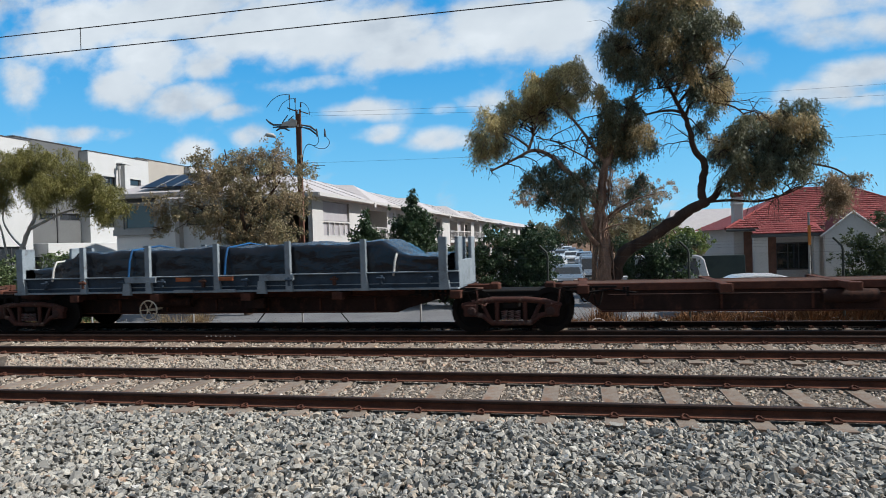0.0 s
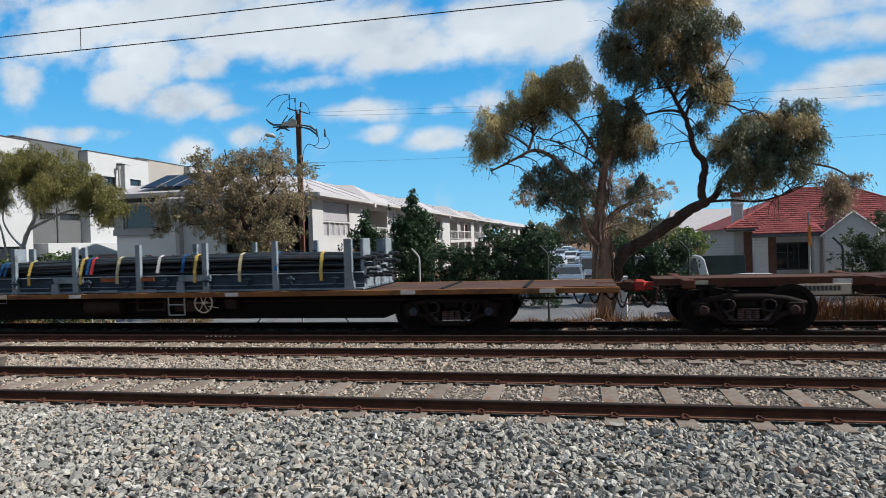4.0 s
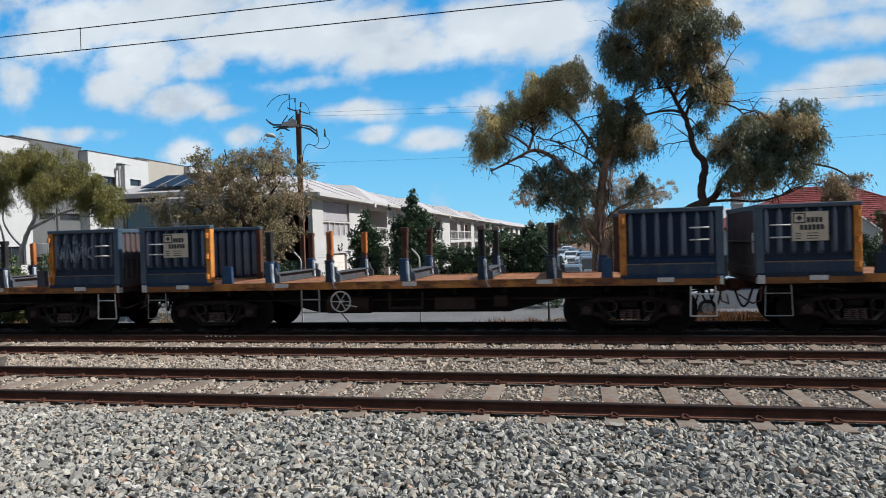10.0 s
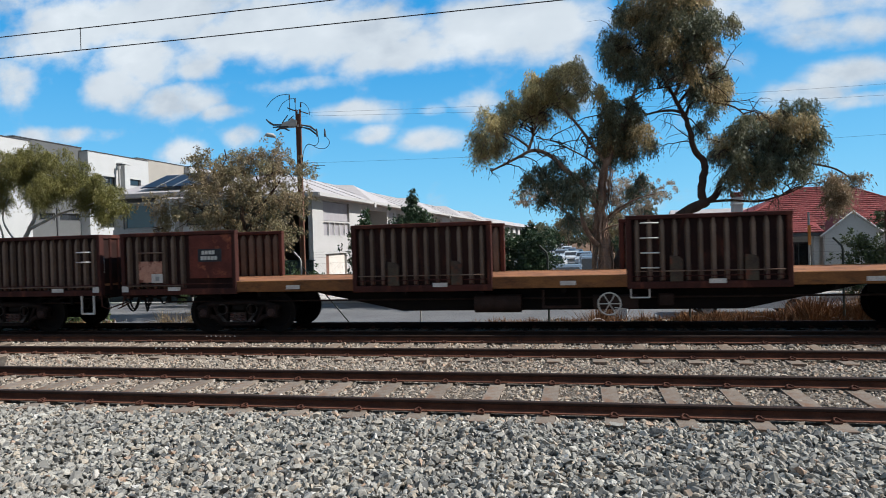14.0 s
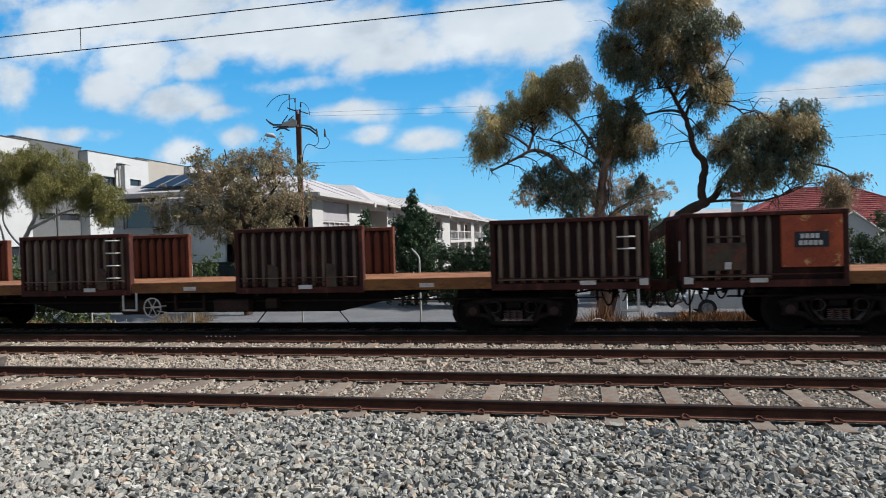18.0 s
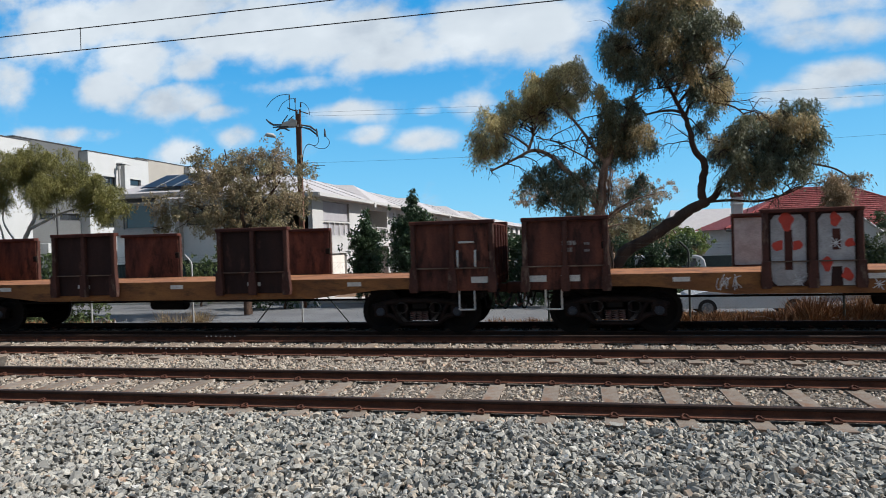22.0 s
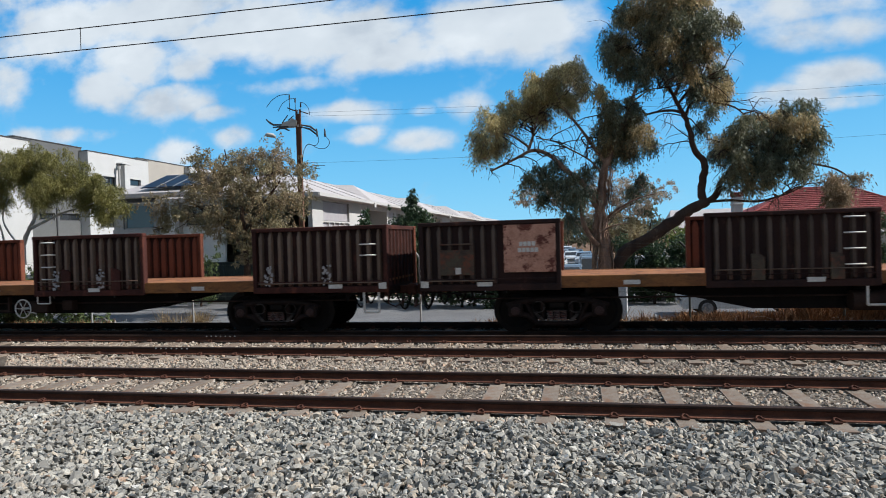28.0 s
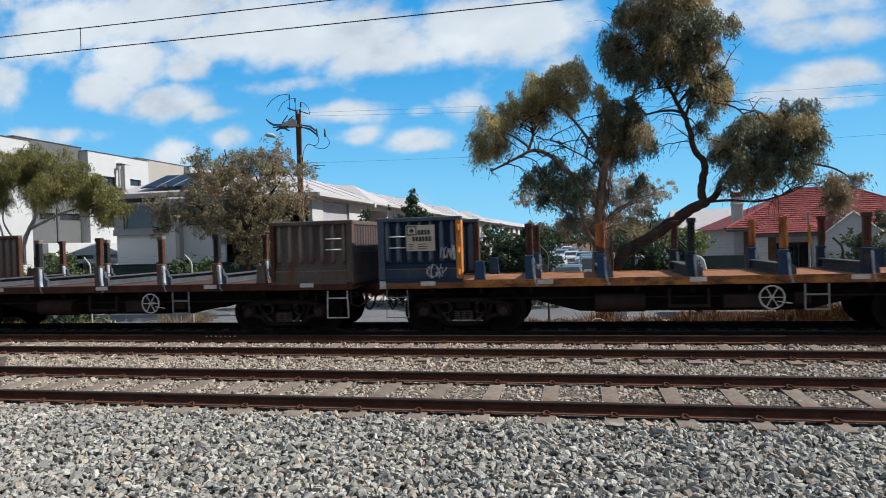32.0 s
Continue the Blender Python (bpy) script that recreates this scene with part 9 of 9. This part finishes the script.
    for x in (0.9, -0.9):
        part("stay", Geo().cyl((0, 0, 1.3), (x, -0.2, 0.0), 0.03, n=6), "fence_steel", root, "pale steel stay")


utility_pole()


def overhead():
    for z, sag, nm, lab in ((5.10, 0.0, "contact_wire", "overhead contact wire over the track"), (5.55, 0.12, "catenary_wire", "sagging overhead support wire over the track")):
        pts = [(x, 8.67, z - sag * (1 - ((x + 6) / 26) ** 2)) for x in [-46 + i * 4 for i in range(24)]]
        solid(nm, Geo().tube(pts, 0.0075, 6), "wire", lab, "overhead wire", kind="structure")
    for x in (-7.43, 2.6, -17.5):
        solid("dropper", Geo().cyl((x, 8.67, 5.10), (x, 8.67, 5.45), 0.006, n=5), "wire", "thin wire dropper between the overhead wires", "overhead wire", kind="structure")
    for k, (y0, z0, y1, z1) in enumerate(((29, 8.3, 30, 9.4), (29.3, 8.2, 30.3, 8.6), (29.0, 5.9, 31, 8.0))):
        pts = [(-13 + 60 * u, y0 + (y1 - y0) * u, z0 + (z1 - z0) * u - 1.0 * math.sin(math.pi * u)) for u in [i / 14 for i in range(15)]]
        solid("power_line", Geo().tube(pts, 0.0045, 5), "wire", "thin power line strung along the road", "power line", kind="structure")


overhead()


# ---- vehicles ----
def car(x, y, turn, paint, label, length=4.4, height=1.45, van=False):
    root = thing("car", label, "car", pose(x, y, -0.995, 0, 0, turn))
    w = 0.88
    h = height
    L = length / 2
    if van:
        prof = [(-L, 0.35), (-L, 0.85), (-L + 0.06, 1.1), (-L + 0.22, h - 0.22), (-L + 0.36, h - 0.06), (-L + 0.6, h), (0.7, h), (1.35, 1.0), (L - 0.1, 0.85), (L, 0.35)]
    else:
        prof = [(-L, 0.35), (-L - 0.02, 0.62), (-L + 0.06, 0.86), (-L + 0.42, 0.95), (-L + 0.85, h - 0.10), (-L + 1.15, h - 0.02), (-0.25, h), (0.25, h - 0.04), (0.55, h - 0.16), (1.1, 0.97), (1.5, 0.92), (L - 0.25, 0.80), (L - 0.03, 0.62), (L, 0.45), (L - 0.05, 0.3), (-L + 0.05, 0.3)]
    n = len(prof)
    pts = []
    for f, yy in ((0.86, -w), (1.0, -w * 0.96), (1.0, w * 0.96), (0.86, w)):
        for px, pz in prof:
            taper = 1 - 0.16 * max(0, (pz - 0.9) / (h - 0.9))
            pts.append((px * (0.985 if f < 1 else 1), yy * taper, 0.35 + (pz - 0.35) * (0.97 if f < 1 else 1)))
    faces = [(j * n + i, j * n + (i + 1) % n, (j + 1) * n + (i + 1) % n, (j + 1) * n + i) for j in range(3) for i in range(n)] + [tuple(range(n))[::-1], tuple(range(3 * n, 4 * n))]
    body = part("body", Geo().add(pts, faces), paint, root)
    g = Geo()
    if not van:
        for s in (-1, 1):
            yy = s * w * 0.93
            g.add([(-L + 0.62, s * (w + 0.004), 0.97), (0.95, s * (w + 0.004), 0.97), (0.42, s * (w * 0.855 + 0.006), h - 0.12), (-L + 1.05, s * (w * 0.855 + 0.006), h - 0.12)], [(0, 1, 2, 3)])
        part("side_glass", g, "glass_dark", body)
        part("windscreen", Geo().add([(1.15, -0.76, 0.96), (1.15, 0.76, 0.96), (0.58, 0.66, h - 0.14), (0.58, -0.66, h - 0.14)], [(0, 1, 2, 3)]), "glass_dark", body)
        part("rear_window", Geo().add([(-L + 0.40, -0.70, 0.98), (-L + 0.84, -0.62, h - 0.10), (-L + 0.84, 0.62, h - 0.10), (-L + 0.40, 0.70, 0.98)], [(0, 1, 2, 3)]), "glass_dark", body)
    else:
        for s in (-1, 1):
            g.add([(-L + 0.45, s * (w + 0.004), 1.15), (0.9, s * (w + 0.004), 1.15), (0.62, s * (w * 0.875), h - 0.16), (-L + 0.6, s * (w * 0.875), h - 0.16)], [(0, 1, 2, 3)])
        part("side_glass", g, "glass_dark", body)
        part("windscreen", Geo().add([(1.34, -0.7, 1.05), (1.34, 0.7, 1.05), (0.78, 0.66, h - 0.06), (0.78, -0.66, h - 0.06)], [(0, 1, 2, 3)]), "glass_dark", body)
    for fx in (-L + 0.8, L - 0.85):
        for s in (-1, 1):
            wh = part("wheel", Geo().cyl((fx, s * (w - 0.2), 0.32), (fx, s * (w + 0.01), 0.32), 0.32, n=16), "tyre", root)
            part("rim", Geo().cyl((fx, s * (w + 0.008), 0.32), (fx, s * (w + 0.018), 0.32), 0.2, n=12), "car_silver", wh)
    for s in (-1, 1):
        part("headlight", Geo().box(L - 0.16, s * 0.6 - 0.16, 0.62, L + 0.005, s * 0.6 + 0.16, 0.74, 0.02), "strap_white", body)
    part("number_plate", Geo().box(L - 0.0, -0.22, 0.42, L + 0.015, 0.22, 0.54), "plate_cream", body)
    part("grille", Geo().box(L - 0.02, -0.45, 0.56, L + 0.008, 0.45, 0.66), "trim_dark", body)
    return root


car(-0.75, 37.5, -92, "car_silver", "silver hatchback parked at the street corner")
car(0.75, 42.5, -92, "car_silver", "tall silver car parked along the street", 4.6, 1.75)
car(0.9, 52, -92, "car_dark", "dark car parked along the street", 4.4, 1.5)
for x, y, turn, paint in ((-2.2, 60, 88, "car_white"), (0.7, 60, -92, "car_silver"), (-3.4, 66, 88, "car_dark"), (-1.0, 74, -92, "car_white"), (-4.6, 74, 88, "car_silver"), (0.3, 70, -92, "car_white"),
                          (-2.4, 84, -92, "car_silver"), (-5.2, 86, 88, "car_dark"), (-0.6, 82, -92, "car_dark"), (-4.1, 98, 88, "car_white"), (-1.5, 96, -92, "car_silver"), (-6.4, 100, 88, "car_silver"), (-2.3, 112, -92, "car_white"), (-6.0, 116, 88, "car_dark")):
    car(x, y, turn, paint, "car parked in the distance along the street")
car(5.75, 25.4, 180, "car_white", "white sedan parked on the road beside the railway", 4.5, 1.46)
car(3.15, 31.2, 180, "car_white", "white van parked beside the garden shrub", 4.8, 2.05, True)


def kerbside():
    cab = thing("utility_cabinet", "plain grey utility cabinet beside the tree", "cabinet", pose(1.25, 23.2, -1.0))
    part("body", Geo().box(-0.27, -0.2, 0, 0.27, 0.2, 1.55, 0.02), "render_mid", cab)
    part("door", Geo().box(-0.24, -0.215, 0.1, 0.24, -0.2, 1.48, 0.005), "render_mid", cab)
    part("roof_cap", Geo().box(-0.3, -0.23, 1.55, 0.3, 0.23, 1.6, 0.01), "render_mid", cab)
    sg = thing("street_sign", "narrow yellow street sign on a pole, edge on", "street sign", pose(6.75, 21.5, -1.0))
    part("pole", Geo().cyl((0, 0, 0), (0, 0, 3.55), 0.03, n=8), "fence_steel", sg)
    part("plate", Geo().box(-0.045, -0.02, 2.55, 0.045, 0.0, 3.15, 0.01, pose(0, -0.03, 0)), "yellow_post", sg, "yellow sign plate")
    for x, y, h in ((-4.4, 30.2, 2.2),):
        p = thing("bollard_lamp", "thin bent grey garden lamp post", "lamp post", pose(x - 3.3, y, -1.0))
        part("post", Geo().tube([(0, 0, 0), (0, 0, 1.9), (-0.1, 0, 2.15), (-0.25, 0, 2.25)], 0.03, 7), "fence_steel", p)


kerbside()


def bank_z(x, y):
    """The earth bank between the train and the road."""
    lift = np.interp(x, [-40, -17, -13, -9.5, -8.5, -4.3, -2.9, 5, 14], [0.3, 0.3, 0.34, 0.25, 0.0, 0.0, 0.36, 0.46, 0.5])
    return np.interp(y, [16.5, 17.5, 18.4, 19.2, 20.0, 24], [-0.24, -0.73, -0.80, -0.86, -0.985, -1.03]) + lift * np.clip(1 - abs(y - 18.3) / 1.0, 0, 1) ** 0.7


def bank():
    rng = np.random.default_rng(4)
    xs, ys = np.arange(-30, 16.01, 0.25), np.arange(17.2, 19.61, 0.2)
    g = Geo()
    pts = [(float(x), float(y), float(bank_z(x, y)) + (float(rng.uniform(-0.03, 0.05)) if 17.3 < y < 19.5 else -0.06)) for y in ys for x in xs]
    n = len(xs)
    g.add(pts, [(j * n + i, j * n + i + 1, (j + 1) * n + i + 1, (j + 1) * n + i) for j in range(len(ys) - 1) for i in range(n - 1)], True)
    solid("ground", g, "dirt", "low bank of reddish brown earth beside the track", "ground", kind="structure")


bank()


def blades(name, label, category, areas, material, seed, width):
    rng = np.random.default_rng(seed)
    V, n = [], 0
    for x0, x1, y0, y1, count, h, tuft in areas:
        c = max(1, count // tuft)
        cx, cy = rng.uniform(x0, x1, c), rng.uniform(y0, y1, c)
        ch = rng.uniform(0.45, 1.15, c)
        k = rng.integers(0, c, count)
        x, y = cx[k] + rng.normal(0, 0.07, count), cy[k] + rng.normal(0, 0.07, count)
        z = bank_z(x, y) - 0.02
        hh = h * ch[k] * rng.uniform(0.5, 1.1, count)
        lean = rng.normal(0, 0.4, (count, 2)) * hh[:, None]
        w = rng.normal(0, width, (count, 2))
        V.append(np.stack([np.stack([x - w[:, 0], y - w[:, 1], z], 1), np.stack([x + w[:, 0], y + w[:, 1], z], 1), np.stack([x + lean[:, 0], y + lean[:, 1], z + hh], 1)], 1).reshape(-1, 3))
        n += count
    V = np.concatenate(V)
    me = bpy.data.meshes.new(name)
    me.from_pydata(V.tolist(), [], [(3 * i, 3 * i + 1, 3 * i + 2) for i in range(n)])
    me.materials.append(M[material])
    tagged(new(name, me), label, category, kind="stuff")


def litter(name, label, areas, material, seed):
    """Fallen sticks and bare branches that lie on the bank."""
    rr = random.Random(seed)
    g = Geo()
    for x0, x1, y0, y1, count, size in areas:
        for _ in range(count):
            x, y = rr.uniform(x0, x1), rr.uniform(y0, y1)
            a = rr.uniform(0, 6.28)
            L = size * rr.uniform(0.3, 1.0)
            pts = []
            rise = rr.uniform(0, 0.22) * L
            for k in range(4):
                u = k / 3
                px, py = x + math.cos(a) * L * (u - 0.5), y + 0.5 * math.sin(a) * L * (u - 0.5)
                pts.append((px, py, float(bank_z(px, py)) + 0.02 + rise * math.sin(3.1 * u) + 0.3 * rise * u + rr.uniform(-0.02, 0.03)))
            r = 0.010 * rr.uniform(0.6, 2.0)
            g.tube(pts, [r, r, r * 0.8, r * 0.4], 5)
    tagged(new(name, g.mesh(name, M[material])), label, "twigs", kind="stuff")


def weeds():
    blades("dry_grass", "dry reddish brown grass and weeds beside the track", "grass",
           [(-3.6, 3.5, 17.5, 19.4, 8000, 0.26, 30), (2.5, 14, 17.6, 19.6, 14000, 0.36, 40), (5.4, 14, 18.0, 19.6, 18000, 0.80, 60), (1.4, 5.2, 18.2, 19.6, 5000, 0.42, 50), (-26, -14.5, 17.6, 19.2, 3500, 0.32, 30), (0.2, 1.2, 19.0, 19.8, 500, 0.95, 60)], "dry_grass", 8, 0.011)
    blades("straw", "pale straw clumps beside the track", "grass",
           [(-13.2, -11.6, 18.0, 18.9, 700, 0.62, 60), (-16, -9.5, 17.7, 19.2, 800, 0.3, 20), (-1, 13, 17.5, 19.2, 1600, 0.32, 12)], "straw", 9, 0.010)
    litter("fallen_twigs", "bare grey twigs and fallen branches on the bank", [(-16, -9.3, 17.6, 19.0, 120, 1.3), (-2, 13, 17.5, 19.0, 260, 0.8), (-30, -16, 17.6, 19.0, 60, 0.8), (-8, -2.5, 17.7, 18.6, 10, 0.9)], "dead_wood", 6)
    rr = random.Random(3)
    for i in range(16):
        x, y = rr.uniform(-1.5, 12), rr.uniform(17.5, 18.6)
        a = rr.uniform(0.04, 0.1)
        solid("rubbish", Geo().box(-a, -a * 0.6, -0.01, a, a * 0.6, a * 0.5, 0.006), rr.choice(("strap_white", "plate_cream", "plate_peach")), "small scrap of pale rubbish on the bank", "rubbish", pose(x, y, float(bank_z(x, y)) + 0.06, rr.uniform(-30, 30), rr.uniform(-30, 30), rr.uniform(0, 180)))


weeds()


# ---- clouds: a sheet of vapour far behind everything, drifting ----
CLOUDS = []


def cloud_sheet():
    m, nt, b = nodes_of("cloud_vapour")
    nt.nodes.remove(b)
    out = nt.nodes["Material Output"]
    tc = nt.nodes.new("ShaderNodeTexCoord")
    co = tc.outputs["Object"]
    # patches of vapour, then noise that breaks their edges
    bias = None
    sep = nt.nodes.new("ShaderNodeSeparateXYZ")
    nt.links.new(co, sep.inputs[0])
    acc = None
    for cx, cz, rx, rz, amp in CLOUD_BLOBS:
        mp = nt.nodes.new("ShaderNodeMapping")
        mp.inputs["Location"].default_value = (-cx / rx, 0, -cz / rz)
        mp.inputs["Scale"].default_value = (1 / rx, 0, 1 / rz)
        nt.links.new(co, mp.inputs["Vector"])
        ln = nt.nodes.new("ShaderNodeVectorMath")
        ln.operation = 'LENGTH'
        nt.links.new(mp.outputs[0], ln.inputs[0])
        mr = nt.nodes.new("ShaderNodeMapRange")
        mr.interpolation_type = 'SMOOTHSTEP'
        mr.inputs["From Min"].default_value, mr.inputs["From Max"].default_value = 0.35, 1.85
        mr.inputs["To Min"].default_value, mr.inputs["To Max"].default_value = amp, 0.0
        nt.links.new(ln.outputs["Value"], mr.inputs["Value"])
        if acc is None:
            acc = mr.outputs[0]
        else:
            mx = nt.nodes.new("ShaderNodeMath")
            mx.operation = 'MAXIMUM'
            nt.links.new(acc, mx.inputs[0])
            nt.links.new(mr.outputs[0], mx.inputs[1])
            acc = mx.outputs[0]
    n1 = noise_node(nt, co, 1 / 230, 8, 0.55, (1, 1, 1.5))
    n2 = noise_node(nt, co, 1 / 700, 4, 0.5, (1, 1, 1.8))
    a = nt.nodes.new("ShaderNodeMath")
    a.operation = 'MULTIPLY_ADD'
    nt.links.new(n1, a.inputs[0])
    a.inputs[1].default_value = 1.5
    nt.links.new(acc, a.inputs[2])
    fac = nt.nodes.new("ShaderNodeMapRange")
    fac.interpolation_type = 'SMOOTHSTEP'
    fac.inputs["From Min"].default_value, fac.inputs["From Max"].default_value = 0.82, 1.55
    nt.links.new(a.outputs[0], fac.inputs["Value"])
    n3 = noise_node(nt, co, 1 / 190, 5, 0.55, (1, 1, 1.7))
    col = mixed(nt, ramp(nt, n2, 0.36, 0.62), (0.54, 0.60, 0.66), (0.84, 0.88, 0.90))
    col = mixed(nt, ramp(nt, n3, 0.38, 0.68), col, (0.74, 0.79, 0.82))
    em = nt.nodes.new("ShaderNodeEmission")
    em.inputs["Strength"].default_value = 0.70
    nt.links.new(col, em.inputs["Color"])
    tr = nt.nodes.new("ShaderNodeBsdfTransparent")
    mix = nt.nodes.new("ShaderNodeMixShader")
    nt.links.new(fac.outputs[0], mix.inputs[0])
    nt.links.new(tr.outputs[0], mix.inputs[1])
    nt.links.new(em.outputs[0], mix.inputs[2])
    nt.links.new(mix.outputs[0], out.inputs["Surface"])
    me = Geo().add([(-4000, 0, -200), (3200, 0, -200), (3200, 0, 2600), (-4000, 0, 2600)], [(0, 1, 2, 3)]).mesh("backdrop", m)
    ob = tagged(new("backdrop", me), "white and grey fair-weather clouds in a blue sky", "clouds", kind="structure")
    CLOUDS.append((ob, 0, 3000, 85, 110))


#               x, z, half width, half height, amount
CLOUD_BLOBS = [(-2612, 1107, 265, 150, 0.95), (-2963, 850, 122, 114, 0.7), (-2862, 1070, 163, 136, 0.6), (-2316, 784, 175, 115, 0.9), (-2177, 904, 255, 140, 0.9), (-1957, 674, 210, 80, 0.88), (-1736, 604, 122, 38, 0.6), (-1853, 862, 163, 82, 0.7), (-2037, 1124, 430, 135, 0.95), (-1475, 997, 420, 140, 0.95), (-1063, 930, 390, 130, 0.95), (-839, 815, 250, 76, 0.9), (-618, 835, 175, 92, 0.85), (-350, 889, 310, 125, 0.95), (-80, 888, 225, 141, 0.9)]
CLOUD_BLOBS += [(-1275, 702, 190, 38, 0.42), (-975, 551, 179, 52, 0.72), (-936, 440, 103, 41, 0.66), (-623, 399, 130, 52, 0.72), (-614, 531, 60, 27, 0.45), (-1616, 474, 103, 49, 0.62), (-1919, 406, 136, 60, 0.7), (-2742, 544, 326, 43, 0.5), (-413, 543, 109, 60, 0.5), (849, 880, 380, 110, 0.62), (1084, 740, 272, 70, 0.58), (1015, 491, 168, 49, 0.68), (1165, 568, 136, 60, 0.66), (1195, 450, 109, 33, 0.6), (1101, 531, 125, 54, 0.66), (51, 648, 122, 136, 0.52), (689, 668, 136, 65, 0.42), (-1300, 1420, 2400, 200, 0.75)]
cloud_sheet()


# ---- what moves ----
def motions():
    for root, s in WAGONS:
        walk(root, [(t, pose(s + run(t), Y_FAR, 0)) for t in (0.0, 4.0, 8.0, 8.4, 8.6, 8.8, 9.0, 9.4, 16.0, 24.0, 32.0)])
    for w, x, s in WHEELS:
        t0, t1 = (-24 - s) / SPEED, (16 - s) / SPEED
        t0, t1 = max(0.0, min(31.0, t0)), max(0.5, min(32.0, t1))
        n = max(1, int((t1 - t0) * 15))
        ts = [round((t0 + i / 15) * 30) / 30 for i in range(n + 1)]
        rows = [(t, pose(x, 0, 0.46, 0, math.degrees(SPEED / 0.46) * (t - ts[0]) % 360, 0)) for t in ts]
        if ts[0] > 0.05:
            rows.insert(0, (0.0, rows[0][1]))
        if ts[-1] < 31.95:
            rows.append((32.0, rows[-1][1]))
        walk(w, rows)
    for c, x, y, z, drift in CLOUDS:
        walk(c, [(0.0, pose(x, y, z)), (32.0, pose(x - drift, y, z))])


stones()
motions()
